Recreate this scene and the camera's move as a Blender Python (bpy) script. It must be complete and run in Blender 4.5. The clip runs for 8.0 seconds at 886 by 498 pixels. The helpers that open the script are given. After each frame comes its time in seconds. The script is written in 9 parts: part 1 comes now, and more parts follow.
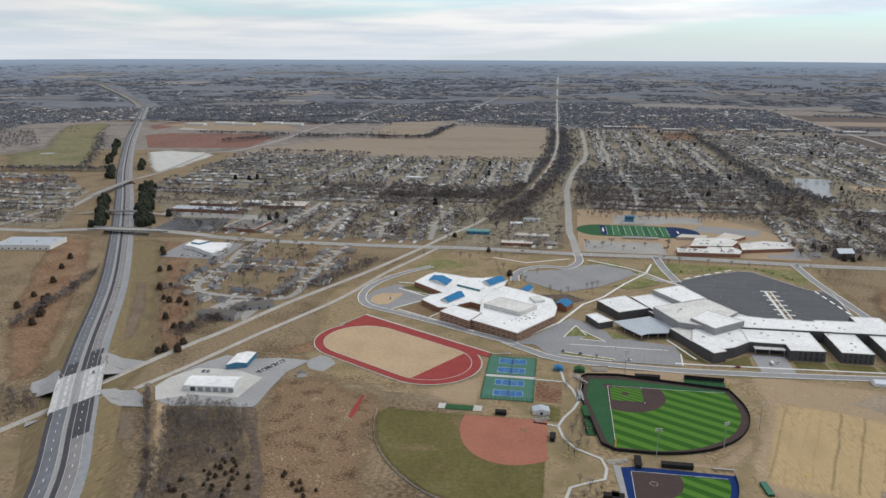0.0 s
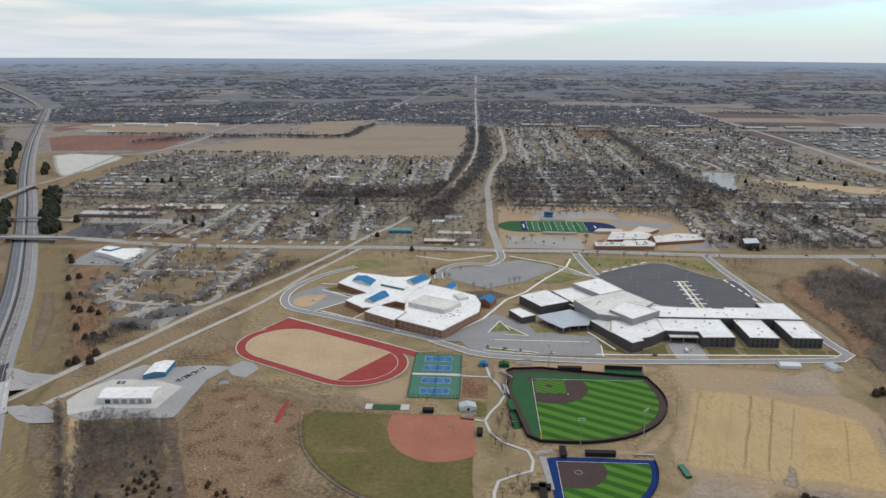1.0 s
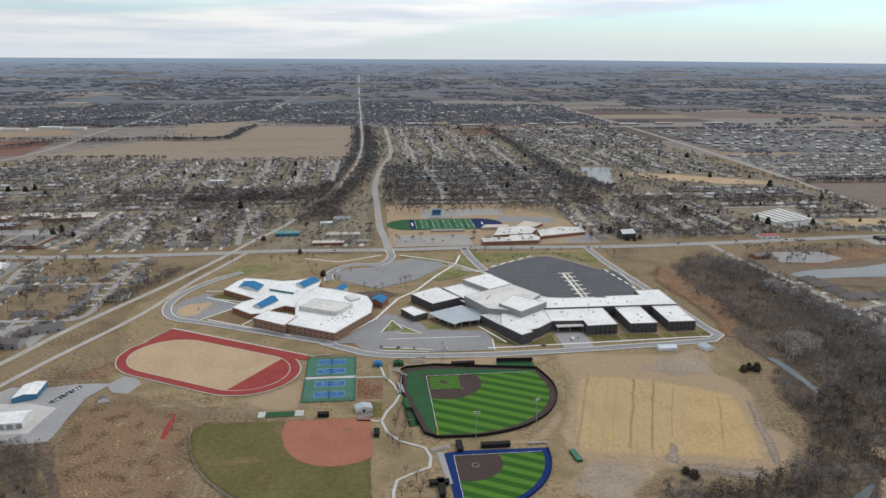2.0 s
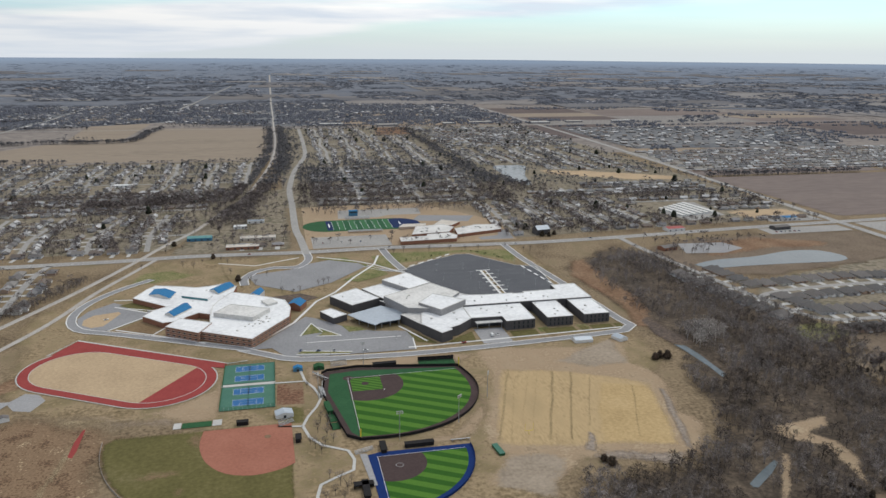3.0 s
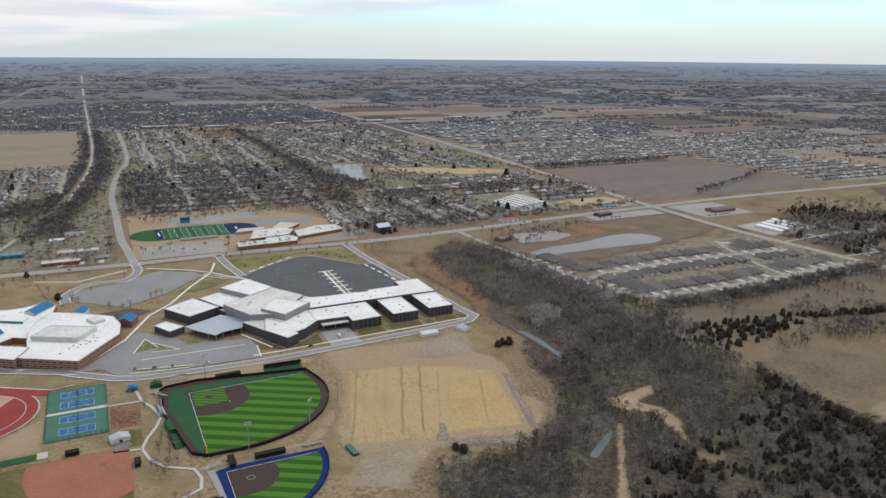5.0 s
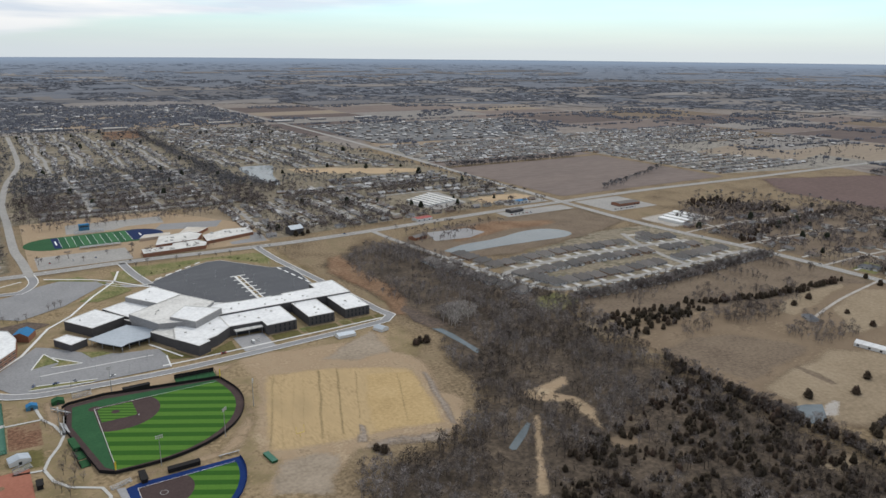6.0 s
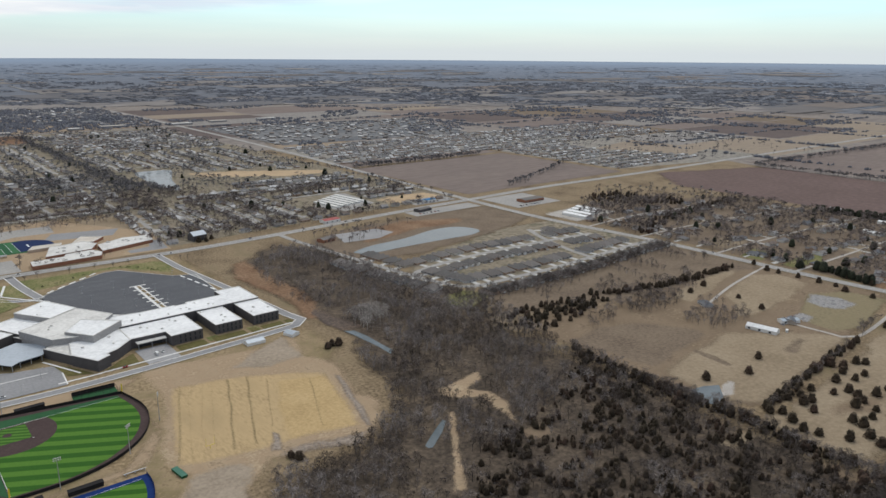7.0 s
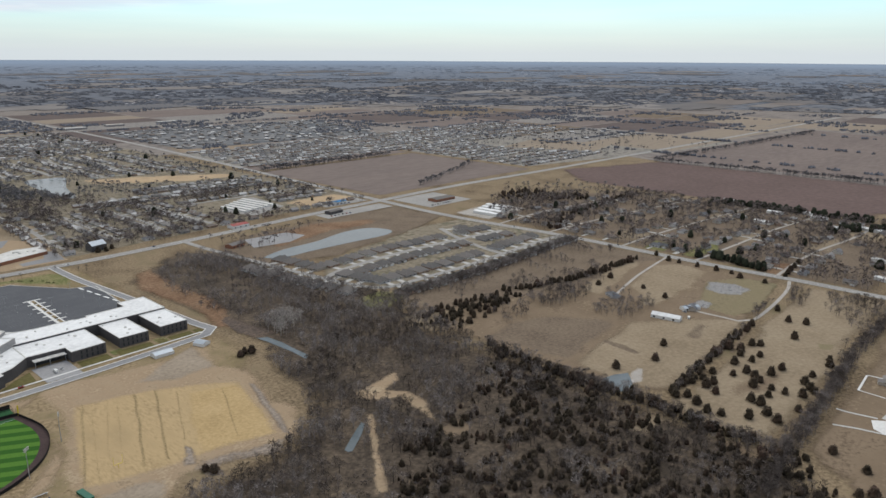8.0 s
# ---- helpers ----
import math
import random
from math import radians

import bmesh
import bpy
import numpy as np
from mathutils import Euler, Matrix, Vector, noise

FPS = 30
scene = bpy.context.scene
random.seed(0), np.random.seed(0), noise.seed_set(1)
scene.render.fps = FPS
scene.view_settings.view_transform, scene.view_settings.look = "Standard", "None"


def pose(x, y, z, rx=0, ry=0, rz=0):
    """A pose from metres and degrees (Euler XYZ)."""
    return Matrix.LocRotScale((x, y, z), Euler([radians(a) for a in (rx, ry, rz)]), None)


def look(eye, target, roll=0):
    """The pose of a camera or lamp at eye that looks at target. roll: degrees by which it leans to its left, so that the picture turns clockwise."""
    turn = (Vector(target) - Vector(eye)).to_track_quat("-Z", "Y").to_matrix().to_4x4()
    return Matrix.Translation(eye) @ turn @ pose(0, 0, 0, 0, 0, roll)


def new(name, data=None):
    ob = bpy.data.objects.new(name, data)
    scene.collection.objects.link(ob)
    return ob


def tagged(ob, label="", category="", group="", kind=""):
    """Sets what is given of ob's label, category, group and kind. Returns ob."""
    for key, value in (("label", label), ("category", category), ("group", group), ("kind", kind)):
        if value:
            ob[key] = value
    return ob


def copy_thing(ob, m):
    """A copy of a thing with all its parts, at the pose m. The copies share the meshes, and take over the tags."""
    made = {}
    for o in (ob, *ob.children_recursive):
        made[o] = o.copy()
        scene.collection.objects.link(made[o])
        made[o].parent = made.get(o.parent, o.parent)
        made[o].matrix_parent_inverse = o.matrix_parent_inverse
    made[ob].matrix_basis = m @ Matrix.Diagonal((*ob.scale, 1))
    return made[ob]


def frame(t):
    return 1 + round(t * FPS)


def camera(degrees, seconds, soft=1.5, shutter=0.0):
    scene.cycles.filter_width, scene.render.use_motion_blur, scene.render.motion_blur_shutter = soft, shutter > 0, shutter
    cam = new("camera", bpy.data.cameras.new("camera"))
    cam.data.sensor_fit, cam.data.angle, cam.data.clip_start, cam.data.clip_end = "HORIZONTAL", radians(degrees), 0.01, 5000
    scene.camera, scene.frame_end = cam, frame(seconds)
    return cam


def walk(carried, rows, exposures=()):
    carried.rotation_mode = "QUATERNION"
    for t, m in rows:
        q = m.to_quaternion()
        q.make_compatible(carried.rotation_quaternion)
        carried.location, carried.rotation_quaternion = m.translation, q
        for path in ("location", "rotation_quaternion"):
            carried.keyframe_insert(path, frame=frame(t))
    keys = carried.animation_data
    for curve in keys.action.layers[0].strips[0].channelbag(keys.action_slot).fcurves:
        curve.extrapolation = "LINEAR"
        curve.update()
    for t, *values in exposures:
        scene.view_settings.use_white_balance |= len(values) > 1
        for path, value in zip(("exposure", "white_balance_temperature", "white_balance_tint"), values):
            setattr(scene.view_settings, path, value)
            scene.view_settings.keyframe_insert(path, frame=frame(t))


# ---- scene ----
# ---------------------------------------------------------------- camera and walk
EYE = 265.0
cam = camera(62.0, 8.0, soft=1.5)


def aim(yaw, pitch, roll):
    """A turn on the spot: yaw clockwise from north, pitch downwards, roll, in degrees."""
    return pose(0, 0, EYE, 0, 0, -yaw) @ pose(0, 0, 0, 90 - pitch) @ pose(0, 0, 0, 0, 0, roll)


TURN = [(0.0, -8.70, 14.92, 0.24), (0.5, -6.48, 14.96, 0.29), (1.0, -2.52, 14.97, 0.32), (1.5, 1.84, 14.97, 0.35),
        (2.0, 6.33, 14.96, 0.39), (3.5, 15.85, 14.94, 0.48), (4.0, 19.12, 14.94, 0.48), (4.5, 22.21, 14.94, 0.47),
        (6.0, 32.39, 14.96, 0.49), (6.5, 35.68, 14.94, 0.46), (7.0, 39.65, 14.91, 0.39), (7.5, 43.16, 14.89, 0.29),
        (8.0, 46.62, 14.85, 0.24)]
walk(cam, [(t, aim(y, p, r)) for t, y, p, r in TURN])

# ---------------------------------------------------------------- sky, sun, exposure
SUN_AZ, SUN_EL = 48.0, 52.0
scene.view_settings.exposure = 0.0
world = bpy.data.worlds.new("overcast_sky")
scene.world = world
world.use_nodes = True


def build_sky():
    nt = world.node_tree
    nt.nodes.clear()
    N, L = nt.nodes.new, nt.links.new
    out, bg = N("ShaderNodeOutputWorld"), N("ShaderNodeBackground")
    sky = N("ShaderNodeTexSky")
    sky.sky_type, sky.sun_disc = "NISHITA", False
    sky.sun_elevation, sky.sun_rotation = radians(SUN_EL), radians(SUN_AZ)
    sky.air_density, sky.dust_density, sky.ozone_density = 1.0, 0.6, 1.5
    blue = N("ShaderNodeMix")
    blue.data_type, blue.blend_type = "RGBA", "MULTIPLY"
    blue.inputs[0].default_value = 1.0
    L(sky.outputs[0], blue.inputs[6])
    blue.inputs[7].default_value = (0.084, 0.11, 0.128, 1)
    # a cloud deck, seen edge-on towards the horizon
    co = N("ShaderNodeTexCoord")
    sep = N("ShaderNodeSeparateXYZ")
    L(co.outputs["Generated"], sep.inputs[0])
    up = N("ShaderNodeMath"); up.operation = "ADD"; up.inputs[1].default_value = 0.06
    L(sep.outputs[2], up.inputs[0])
    top = N("ShaderNodeMath"); top.operation = "MAXIMUM"; top.inputs[1].default_value = 0.05
    L(up.outputs[0], top.inputs[0])
    div = N("ShaderNodeVectorMath"); div.operation = "SCALE"
    inv = N("ShaderNodeMath"); inv.operation = "DIVIDE"; inv.inputs[0].default_value = 1.0
    L(top.outputs[0], inv.inputs[1])
    L(co.outputs["Generated"], div.inputs[0]); L(inv.outputs[0], div.inputs["Scale"])
    flat = N("ShaderNodeMapping"); flat.inputs["Scale"].default_value = (1, 1, 0.0)
    flat.inputs["Location"].default_value = (3.7, 1.9, 0)
    flat.inputs["Rotation"].default_value = (0, 0, radians(-35))
    L(div.outputs[0], flat.inputs[0])
    n1 = N("ShaderNodeTexNoise"); n1.inputs["Scale"].default_value = 0.16; n1.inputs["Detail"].default_value = 5
    n1.inputs["Roughness"].default_value = 0.5; n1.inputs["Distortion"].default_value = 0.6
    L(flat.outputs[0], n1.inputs[0])
    n2 = N("ShaderNodeTexNoise"); n2.inputs["Scale"].default_value = 0.5; n2.inputs["Detail"].default_value = 6
    L(flat.outputs[0], n2.inputs[0])
    cover = N("ShaderNodeMapRange"); cover.inputs[1].default_value = 0.30; cover.inputs[2].default_value = 0.44
    L(n1.outputs[0], cover.inputs[0])
    tone = N("ShaderNodeValToRGB")
    tone.color_ramp.elements[0].position, tone.color_ramp.elements[0].color = 0.36, (0.66, 0.73, 0.82, 1)
    tone.color_ramp.elements[1].position, tone.color_ramp.elements[1].color = 0.60, (1.0, 0.99, 0.965, 1)
    L(n2.outputs[0], tone.inputs[0])
    # thin cloud is brighter towards the sun behind it
    toward = N("ShaderNodeVectorMath"); toward.operation = "DOT_PRODUCT"
    toward.inputs[1].default_value = (math.sin(radians(SUN_AZ)) * math.cos(radians(SUN_EL)), math.cos(radians(SUN_AZ)) * math.cos(radians(SUN_EL)), math.sin(radians(SUN_EL)))
    L(co.outputs["Generated"], toward.inputs[0])
    lit = N("ShaderNodeMapRange"); lit.inputs[1].default_value = 0.2; lit.inputs[2].default_value = 0.95
    lit.inputs[3].default_value = 0.78; lit.inputs[4].default_value = 1.22
    L(toward.outputs["Value"], lit.inputs[0])
    shine = N("ShaderNodeVectorMath"); shine.operation = "SCALE"
    L(tone.outputs[0], shine.inputs[0]); L(lit.outputs[0], shine.inputs["Scale"])
    # the deck ends far off in the east-north-east
    far = N("ShaderNodeVectorMath"); far.operation = "DOT_PRODUCT"
    far.inputs[1].default_value = (math.sin(radians(62)), math.cos(radians(62)), 0)
    L(div.outputs[0], far.inputs[0])
    frayed = N("ShaderNodeMath"); frayed.operation = "MULTIPLY_ADD"; frayed.inputs[1].default_value = 5.0
    L(n1.outputs[0], frayed.inputs[0]); L(far.outputs["Value"], frayed.inputs[2])
    rim = N("ShaderNodeMapRange"); rim.interpolation_type = "SMOOTHSTEP"
    rim.inputs[1].default_value, rim.inputs[2].default_value, rim.inputs[3].default_value, rim.inputs[4].default_value = 8.6, 9.6, 1.0, 0.12
    L(frayed.outputs[0], rim.inputs[0])
    deck = N("ShaderNodeMath"); deck.operation = "MULTIPLY"
    L(cover.outputs[0], deck.inputs[0]); L(rim.outputs[0], deck.inputs[1])
    mix = N("ShaderNodeMix"); mix.data_type = "RGBA"
    L(deck.outputs[0], mix.inputs[0]); L(blue.outputs[2], mix.inputs[6]); L(shine.outputs[0], mix.inputs[7])
    # pale murk low down
    low = N("ShaderNodeMapRange"); low.inputs[1].default_value = 0.0; low.inputs[2].default_value = 0.055
    low.inputs[3].default_value = 0.8; low.inputs[4].default_value = 0.0
    L(sep.outputs[2], low.inputs[0])
    murk = N("ShaderNodeMix"); murk.data_type = "RGBA"
    murk.inputs[7].default_value = (0.62, 0.67, 0.73, 1)
    L(low.outputs[0], murk.inputs[0]); L(mix.outputs[2], murk.inputs[6])
    L(murk.outputs[2], bg.inputs[0])
    bg.inputs[1].default_value = 1.1
    L(bg.outputs[0], out.inputs[0])


build_sky()
sun = new("sun", bpy.data.lights.new("sun", "SUN"))
sun.data.energy, sun.data.angle, sun.data.color = 0.95, radians(14), (1.0, 0.96, 0.9)
sun.matrix_world = look((0, 0, 0), (-math.sin(radians(SUN_AZ)) * math.cos(radians(SUN_EL)),
                                    -math.cos(radians(SUN_AZ)) * math.cos(radians(SUN_EL)), -math.sin(radians(SUN_EL))))

# ---------------------------------------------------------------- materials


def material(name, cols, big=0.03, fine=0.5, rough=0.9, spread=(0.35, 0.65), bump=0.0, metal=0.0, each=0.0, island=0.0,
             grain=0.32, uv="", glow=0.0, stretch=(1, 1, 1), spec=0.08, turn=0.0):
    """Colours blended by noise of two sizes (per metre); each / island: change of brightness from object to object / clump to clump."""
    m = bpy.data.materials.new(name)
    m.use_nodes = True
    nt = m.node_tree
    N, L = nt.nodes.new, nt.links.new
    b = nt.nodes["Principled BSDF"]
    b.inputs["Roughness"].default_value, b.inputs["Metallic"].default_value = rough, metal
    b.inputs["Specular IOR Level"].default_value = spec
    if uv:
        pos = N("ShaderNodeUVMap").outputs[0]
    else:
        pos = N("ShaderNodeNewGeometry").outputs["Position"]
    mp = N("ShaderNodeMapping")
    mp.inputs["Scale"].default_value = stretch
    mp.inputs["Rotation"].default_value = (0, 0, radians(turn))
    L(pos, mp.inputs[0])
    na = N("ShaderNodeTexNoise"); na.inputs["Scale"].default_value = big; na.inputs["Detail"].default_value = 4
    nb = N("ShaderNodeTexNoise"); nb.inputs["Scale"].default_value = fine; nb.inputs["Detail"].default_value = 8
    nb.inputs["Roughness"].default_value = 0.65
    L(mp.outputs[0], na.inputs[0]); L(mp.outputs[0], nb.inputs[0])
    ramp = N("ShaderNodeValToRGB")
    el = ramp.color_ramp.elements
    while len(el) < len(cols):
        el.new(0.5)
    for i, c in enumerate(cols):
        el[i].position = spread[0] + (spread[1] - spread[0]) * i / max(1, len(cols) - 1)
        el[i].color = (*c, 1)
    mixf = N("ShaderNodeMix"); mixf.inputs[0].default_value = 0.46
    L(na.outputs[0], mixf.inputs[2]); L(nb.outputs[0], mixf.inputs[3])
    L(mixf.outputs[0], ramp.inputs[0])
    hsv = N("ShaderNodeHueSaturation")
    L(ramp.outputs[0], hsv.inputs["Color"])
    v = N("ShaderNodeMapRange")
    v.inputs[1].default_value, v.inputs[2].default_value = 0.3, 0.7
    v.inputs[3].default_value, v.inputs[4].default_value = 1 - grain, 1 + grain
    L(nb.outputs[0], v.inputs[0])
    last = v.outputs[0]
    for amount, source in ((each, "ShaderNodeObjectInfo"), (island, "ShaderNodeNewGeometry")):
        if amount:
            r = N("ShaderNodeMapRange")
            r.inputs[3].default_value, r.inputs[4].default_value = 1 - amount, 1 + amount
            src = N(source)
            L(src.outputs["Random" if each and source.endswith("Info") else "Random Per Island"], r.inputs[0])
            mu = N("ShaderNodeMath"); mu.operation = "MULTIPLY"
            L(last, mu.inputs[0]); L(r.outputs[0], mu.inputs[1])
            last = mu.outputs[0]
    L(last, hsv.inputs["Value"])
    L(hsv.outputs[0], b.inputs["Base Color"])
    if bump:
        bp = N("ShaderNodeBump"); bp.inputs["Strength"].default_value = bump; bp.inputs["Distance"].default_value = 0.3
        L(nb.outputs[0], bp.inputs["Height"]); L(bp.outputs[0], b.inputs["Normal"])
    # gives off its own colour, for the painted haze of the far plain
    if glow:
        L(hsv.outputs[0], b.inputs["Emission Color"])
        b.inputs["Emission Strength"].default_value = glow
    return m


def choice(name, cols, rough=0.85, how="Object", grain=0.12, fine=0.8, spec=0.3):
    """One of several colours for each object or each island, with a fine grain."""
    m = bpy.data.materials.new(name)
    m.use_nodes = True
    nt = m.node_tree
    N, L = nt.nodes.new, nt.links.new
    b = nt.nodes["Principled BSDF"]
    b.inputs["Roughness"].default_value = rough
    b.inputs["Specular IOR Level"].default_value = spec
    src = N("ShaderNodeObjectInfo").outputs["Random"] if how == "Object" else N("ShaderNodeNewGeometry").outputs["Random Per Island"]
    ramp = N("ShaderNodeValToRGB")
    ramp.color_ramp.interpolation = "CONSTANT"
    el = ramp.color_ramp.elements
    while len(el) < len(cols):
        el.new(0.5)
    for i, c in enumerate(cols):
        el[i].position, el[i].color = i / len(cols), (*c, 1)
    L(src, ramp.inputs[0])
    n = N("ShaderNodeTexNoise"); n.inputs["Scale"].default_value = fine; n.inputs["Detail"].default_value = 4
    L(N("ShaderNodeNewGeometry").outputs["Position"], n.inputs[0])
    v = N("ShaderNodeMapRange")
    v.inputs[1].default_value, v.inputs[2].default_value, v.inputs[3].default_value, v.inputs[4].default_value = 0.3, 0.7, 1 - grain, 1 + grain
    L(n.outputs[0], v.inputs[0])
    hsv = N("ShaderNodeHueSaturation")
    L(ramp.outputs[0], hsv.inputs["Color"]); L(v.outputs[0], hsv.inputs["Value"])
    L(hsv.outputs[0], b.inputs["Base Color"])
    return m


def stripes(name, a, c, pitch, angle, grain=0.12):
    """Mown turf: two greens in bands across the given direction (degrees)."""
    m = material(name, [a, a], 0.05, 0.9, grain=grain)
    nt = m.node_tree
    N, L = nt.nodes.new, nt.links.new
    hsv = next(n for n in nt.nodes if n.type == "HUE_SAT")
    mp = N("ShaderNodeMapping"); mp.inputs["Rotation"].default_value = (0, 0, radians(angle))
    L(N("ShaderNodeNewGeometry").outputs["Position"], mp.inputs[0])
    sp = N("ShaderNodeSeparateXYZ"); L(mp.outputs[0], sp.inputs[0])
    sc = N("ShaderNodeMath"); sc.operation = "MULTIPLY"; sc.inputs[1].default_value = math.pi / pitch
    L(sp.outputs[0], sc.inputs[0])
    si = N("ShaderNodeMath"); si.operation = "SINE"; L(sc.outputs[0], si.inputs[0])
    mr = N("ShaderNodeMapRange"); mr.inputs[1].default_value, mr.inputs[2].default_value = -0.12, 0.12
    L(si.outputs[0], mr.inputs[0])
    mx = N("ShaderNodeMix"); mx.data_type = "RGBA"
    mx.inputs[6].default_value, mx.inputs[7].default_value = (*a, 1), (*c, 1)
    L(mr.outputs[0], mx.inputs[0]); L(mx.outputs[2], hsv.inputs["Color"])
    return m


M = {}
M["prairie"] = material("dry_prairie", [(0.112, 0.08, 0.05), (0.18, 0.134, 0.083), (0.24, 0.18, 0.113), (0.145, 0.12, 0.066)], 0.018, 0.35, spread=(0.36, 0.64))
M["tan"] = material("tan_grass", [(0.36, 0.265, 0.165), (0.42, 0.31, 0.195), (0.45, 0.335, 0.21)], 0.03, 0.4, grain=0.1)
M["pasture"] = material("pale_pasture", [(0.145, 0.106, 0.072), (0.215, 0.16, 0.108), (0.18, 0.132, 0.088), (0.25, 0.19, 0.126)], 0.022, 0.3, grain=0.18)
M["olive"] = material("olive_turf", [(0.095, 0.085, 0.032), (0.125, 0.11, 0.042), (0.165, 0.138, 0.07)], 0.025, 0.3, spread=(0.36, 0.7), grain=0.12)
M["verge"] = material("green_verge", [(0.11, 0.125, 0.045), (0.17, 0.165, 0.07), (0.25, 0.21, 0.11)], 0.05, 0.4)
M["greens"] = material("golf_turf", [(0.10, 0.118, 0.055), (0.15, 0.148, 0.075), (0.22, 0.178, 0.11), (0.12, 0.132, 0.06), (0.19, 0.155, 0.095)], 0.009, 0.1, spread=(0.36, 0.62))
M["redsoil"] = material("red_soil", [(0.12, 0.062, 0.04), (0.175, 0.095, 0.06), (0.22, 0.145, 0.09), (0.14, 0.09, 0.058)], 0.03, 0.4)
M["redfield"] = material("red_field", [(0.118, 0.082, 0.073), (0.145, 0.10, 0.09)], 0.01, 0.1, grain=0.14)
M["redwest"] = material("red_clay_field", [(0.17, 0.09, 0.072), (0.21, 0.115, 0.092)], 0.01, 0.1)
# brown greyed to a distance tint: haze put into the colour
M["farverge"] = material("far_verge", [(0.20, 0.185, 0.17), (0.25, 0.23, 0.21)], 0.01, 0.1)
M["brownfield"] = material("brown_field", [(0.225, 0.182, 0.138), (0.265, 0.215, 0.163), (0.245, 0.197, 0.15)], 0.006, 0.06, grain=0.1, stretch=(0.4, 1.4, 1))
M["greyfield"] = material("grey_field", [(0.155, 0.125, 0.112), (0.20, 0.16, 0.14)], 0.006, 0.06, grain=0.1, stretch=(0.4, 1.4, 1))
M["darkfield"] = material("dark_field", [(0.10, 0.08, 0.075), (0.13, 0.10, 0.09)], 0.01, 0.1, grain=0.1)
M["dirt"] = material("bare_dirt", [(0.095, 0.06, 0.038), (0.165, 0.105, 0.064), (0.225, 0.152, 0.093), (0.185, 0.12, 0.074), (0.37, 0.28, 0.175)], 0.06, 0.55, spread=(0.38, 0.64), grain=0.4)
M["straw"] = material("flattened_straw", [(0.20, 0.145, 0.085), (0.30, 0.23, 0.14), (0.38, 0.30, 0.19)], 0.08, 0.5, grain=0.4)
M["redbank"] = material("brown_red_bank", [(0.155, 0.09, 0.053), (0.205, 0.126, 0.077), (0.245, 0.164, 0.102)], 0.03, 0.3, spread=(0.38, 0.62))
M["mown"] = material("mown_meadow", [(0.145, 0.108, 0.06), (0.20, 0.15, 0.088), (0.165, 0.132, 0.07), (0.225, 0.168, 0.10)], 0.05, 0.4, spread=(0.36, 0.64), stretch=(2.6, 0.22, 1), turn=27)
M["tanpasture"] = material("tan_pasture", [(0.215, 0.166, 0.11), (0.265, 0.207, 0.14), (0.295, 0.235, 0.162)], 0.02, 0.25, grain=0.1)
M["greypasture"] = material("grazed_grey_pasture", [(0.125, 0.094, 0.068), (0.168, 0.128, 0.092), (0.195, 0.15, 0.106)], 0.03, 0.3, grain=0.18)
M["olivepasture"] = material("olive_pasture", [(0.165, 0.145, 0.085), (0.22, 0.18, 0.11), (0.195, 0.165, 0.095)], 0.03, 0.3, grain=0.15)
M["scrap"] = material("grey_scrap", [(0.14, 0.14, 0.145), (0.30, 0.29, 0.28), (0.20, 0.19, 0.18)], 0.2, 0.7, spread=(0.4, 0.6), grain=0.4)
M["litter"] = material("mauve_leaf_floor", [(0.09, 0.067, 0.046), (0.138, 0.103, 0.07), (0.19, 0.143, 0.095)], 0.04, 0.3, spread=(0.38, 0.66))
M["leftlane"] = material("blue_grey_lanes", [(0.125, 0.13, 0.145), (0.16, 0.165, 0.18)], 0.03, 0.3, grain=0.1, stretch=(1.5, 0.2, 1), turn=28)
M["rightlane"] = material("worn_pale_lanes", [(0.19, 0.18, 0.18), (0.235, 0.225, 0.225)], 0.03, 0.3, grain=0.1, stretch=(1.5, 0.2, 1), turn=28)
M["paleshoulder"] = material("pale_shoulder", [(0.235, 0.24, 0.25), (0.28, 0.285, 0.29)], 0.03, 0.3, grain=0.1)
M["sand"] = material("pale_dirt", [(0.22, 0.17, 0.122), (0.29, 0.225, 0.16), (0.24, 0.19, 0.14)], 0.03, 0.3, grain=0.16)
M["woodfloor"] = material("leaf_litter", [(0.058, 0.046, 0.035), (0.093, 0.072, 0.054), (0.142, 0.109, 0.077)], 0.03, 0.25, spread=(0.38, 0.64))
M["brush"] = material("brush_ground", [(0.075, 0.06, 0.05), (0.11, 0.085, 0.07), (0.16, 0.115, 0.08)], 0.03, 0.3)
M["lawn"] = material("school_grass", [(0.155, 0.115, 0.064), (0.225, 0.166, 0.096), (0.285, 0.214, 0.13), (0.185, 0.148, 0.078), (0.255, 0.185, 0.11)], 0.03, 0.3, spread=(0.34, 0.64))
# suburb ground tinted blue-grey, haze painted into the base colour
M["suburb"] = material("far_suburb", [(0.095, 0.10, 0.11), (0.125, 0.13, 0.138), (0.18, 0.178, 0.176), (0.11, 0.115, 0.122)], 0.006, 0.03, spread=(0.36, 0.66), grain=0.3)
M["yard"] = material("house_yards", [(0.125, 0.118, 0.075), (0.175, 0.152, 0.108), (0.245, 0.205, 0.15), (0.14, 0.122, 0.092)], 0.03, 0.12, spread=(0.34, 0.64), grain=0.35)
M["paleyard"] = material("pale_yards", [(0.16, 0.15, 0.13), (0.215, 0.198, 0.172), (0.27, 0.245, 0.212), (0.18, 0.168, 0.148)], 0.02, 0.08, spread=(0.36, 0.64), grain=0.25)
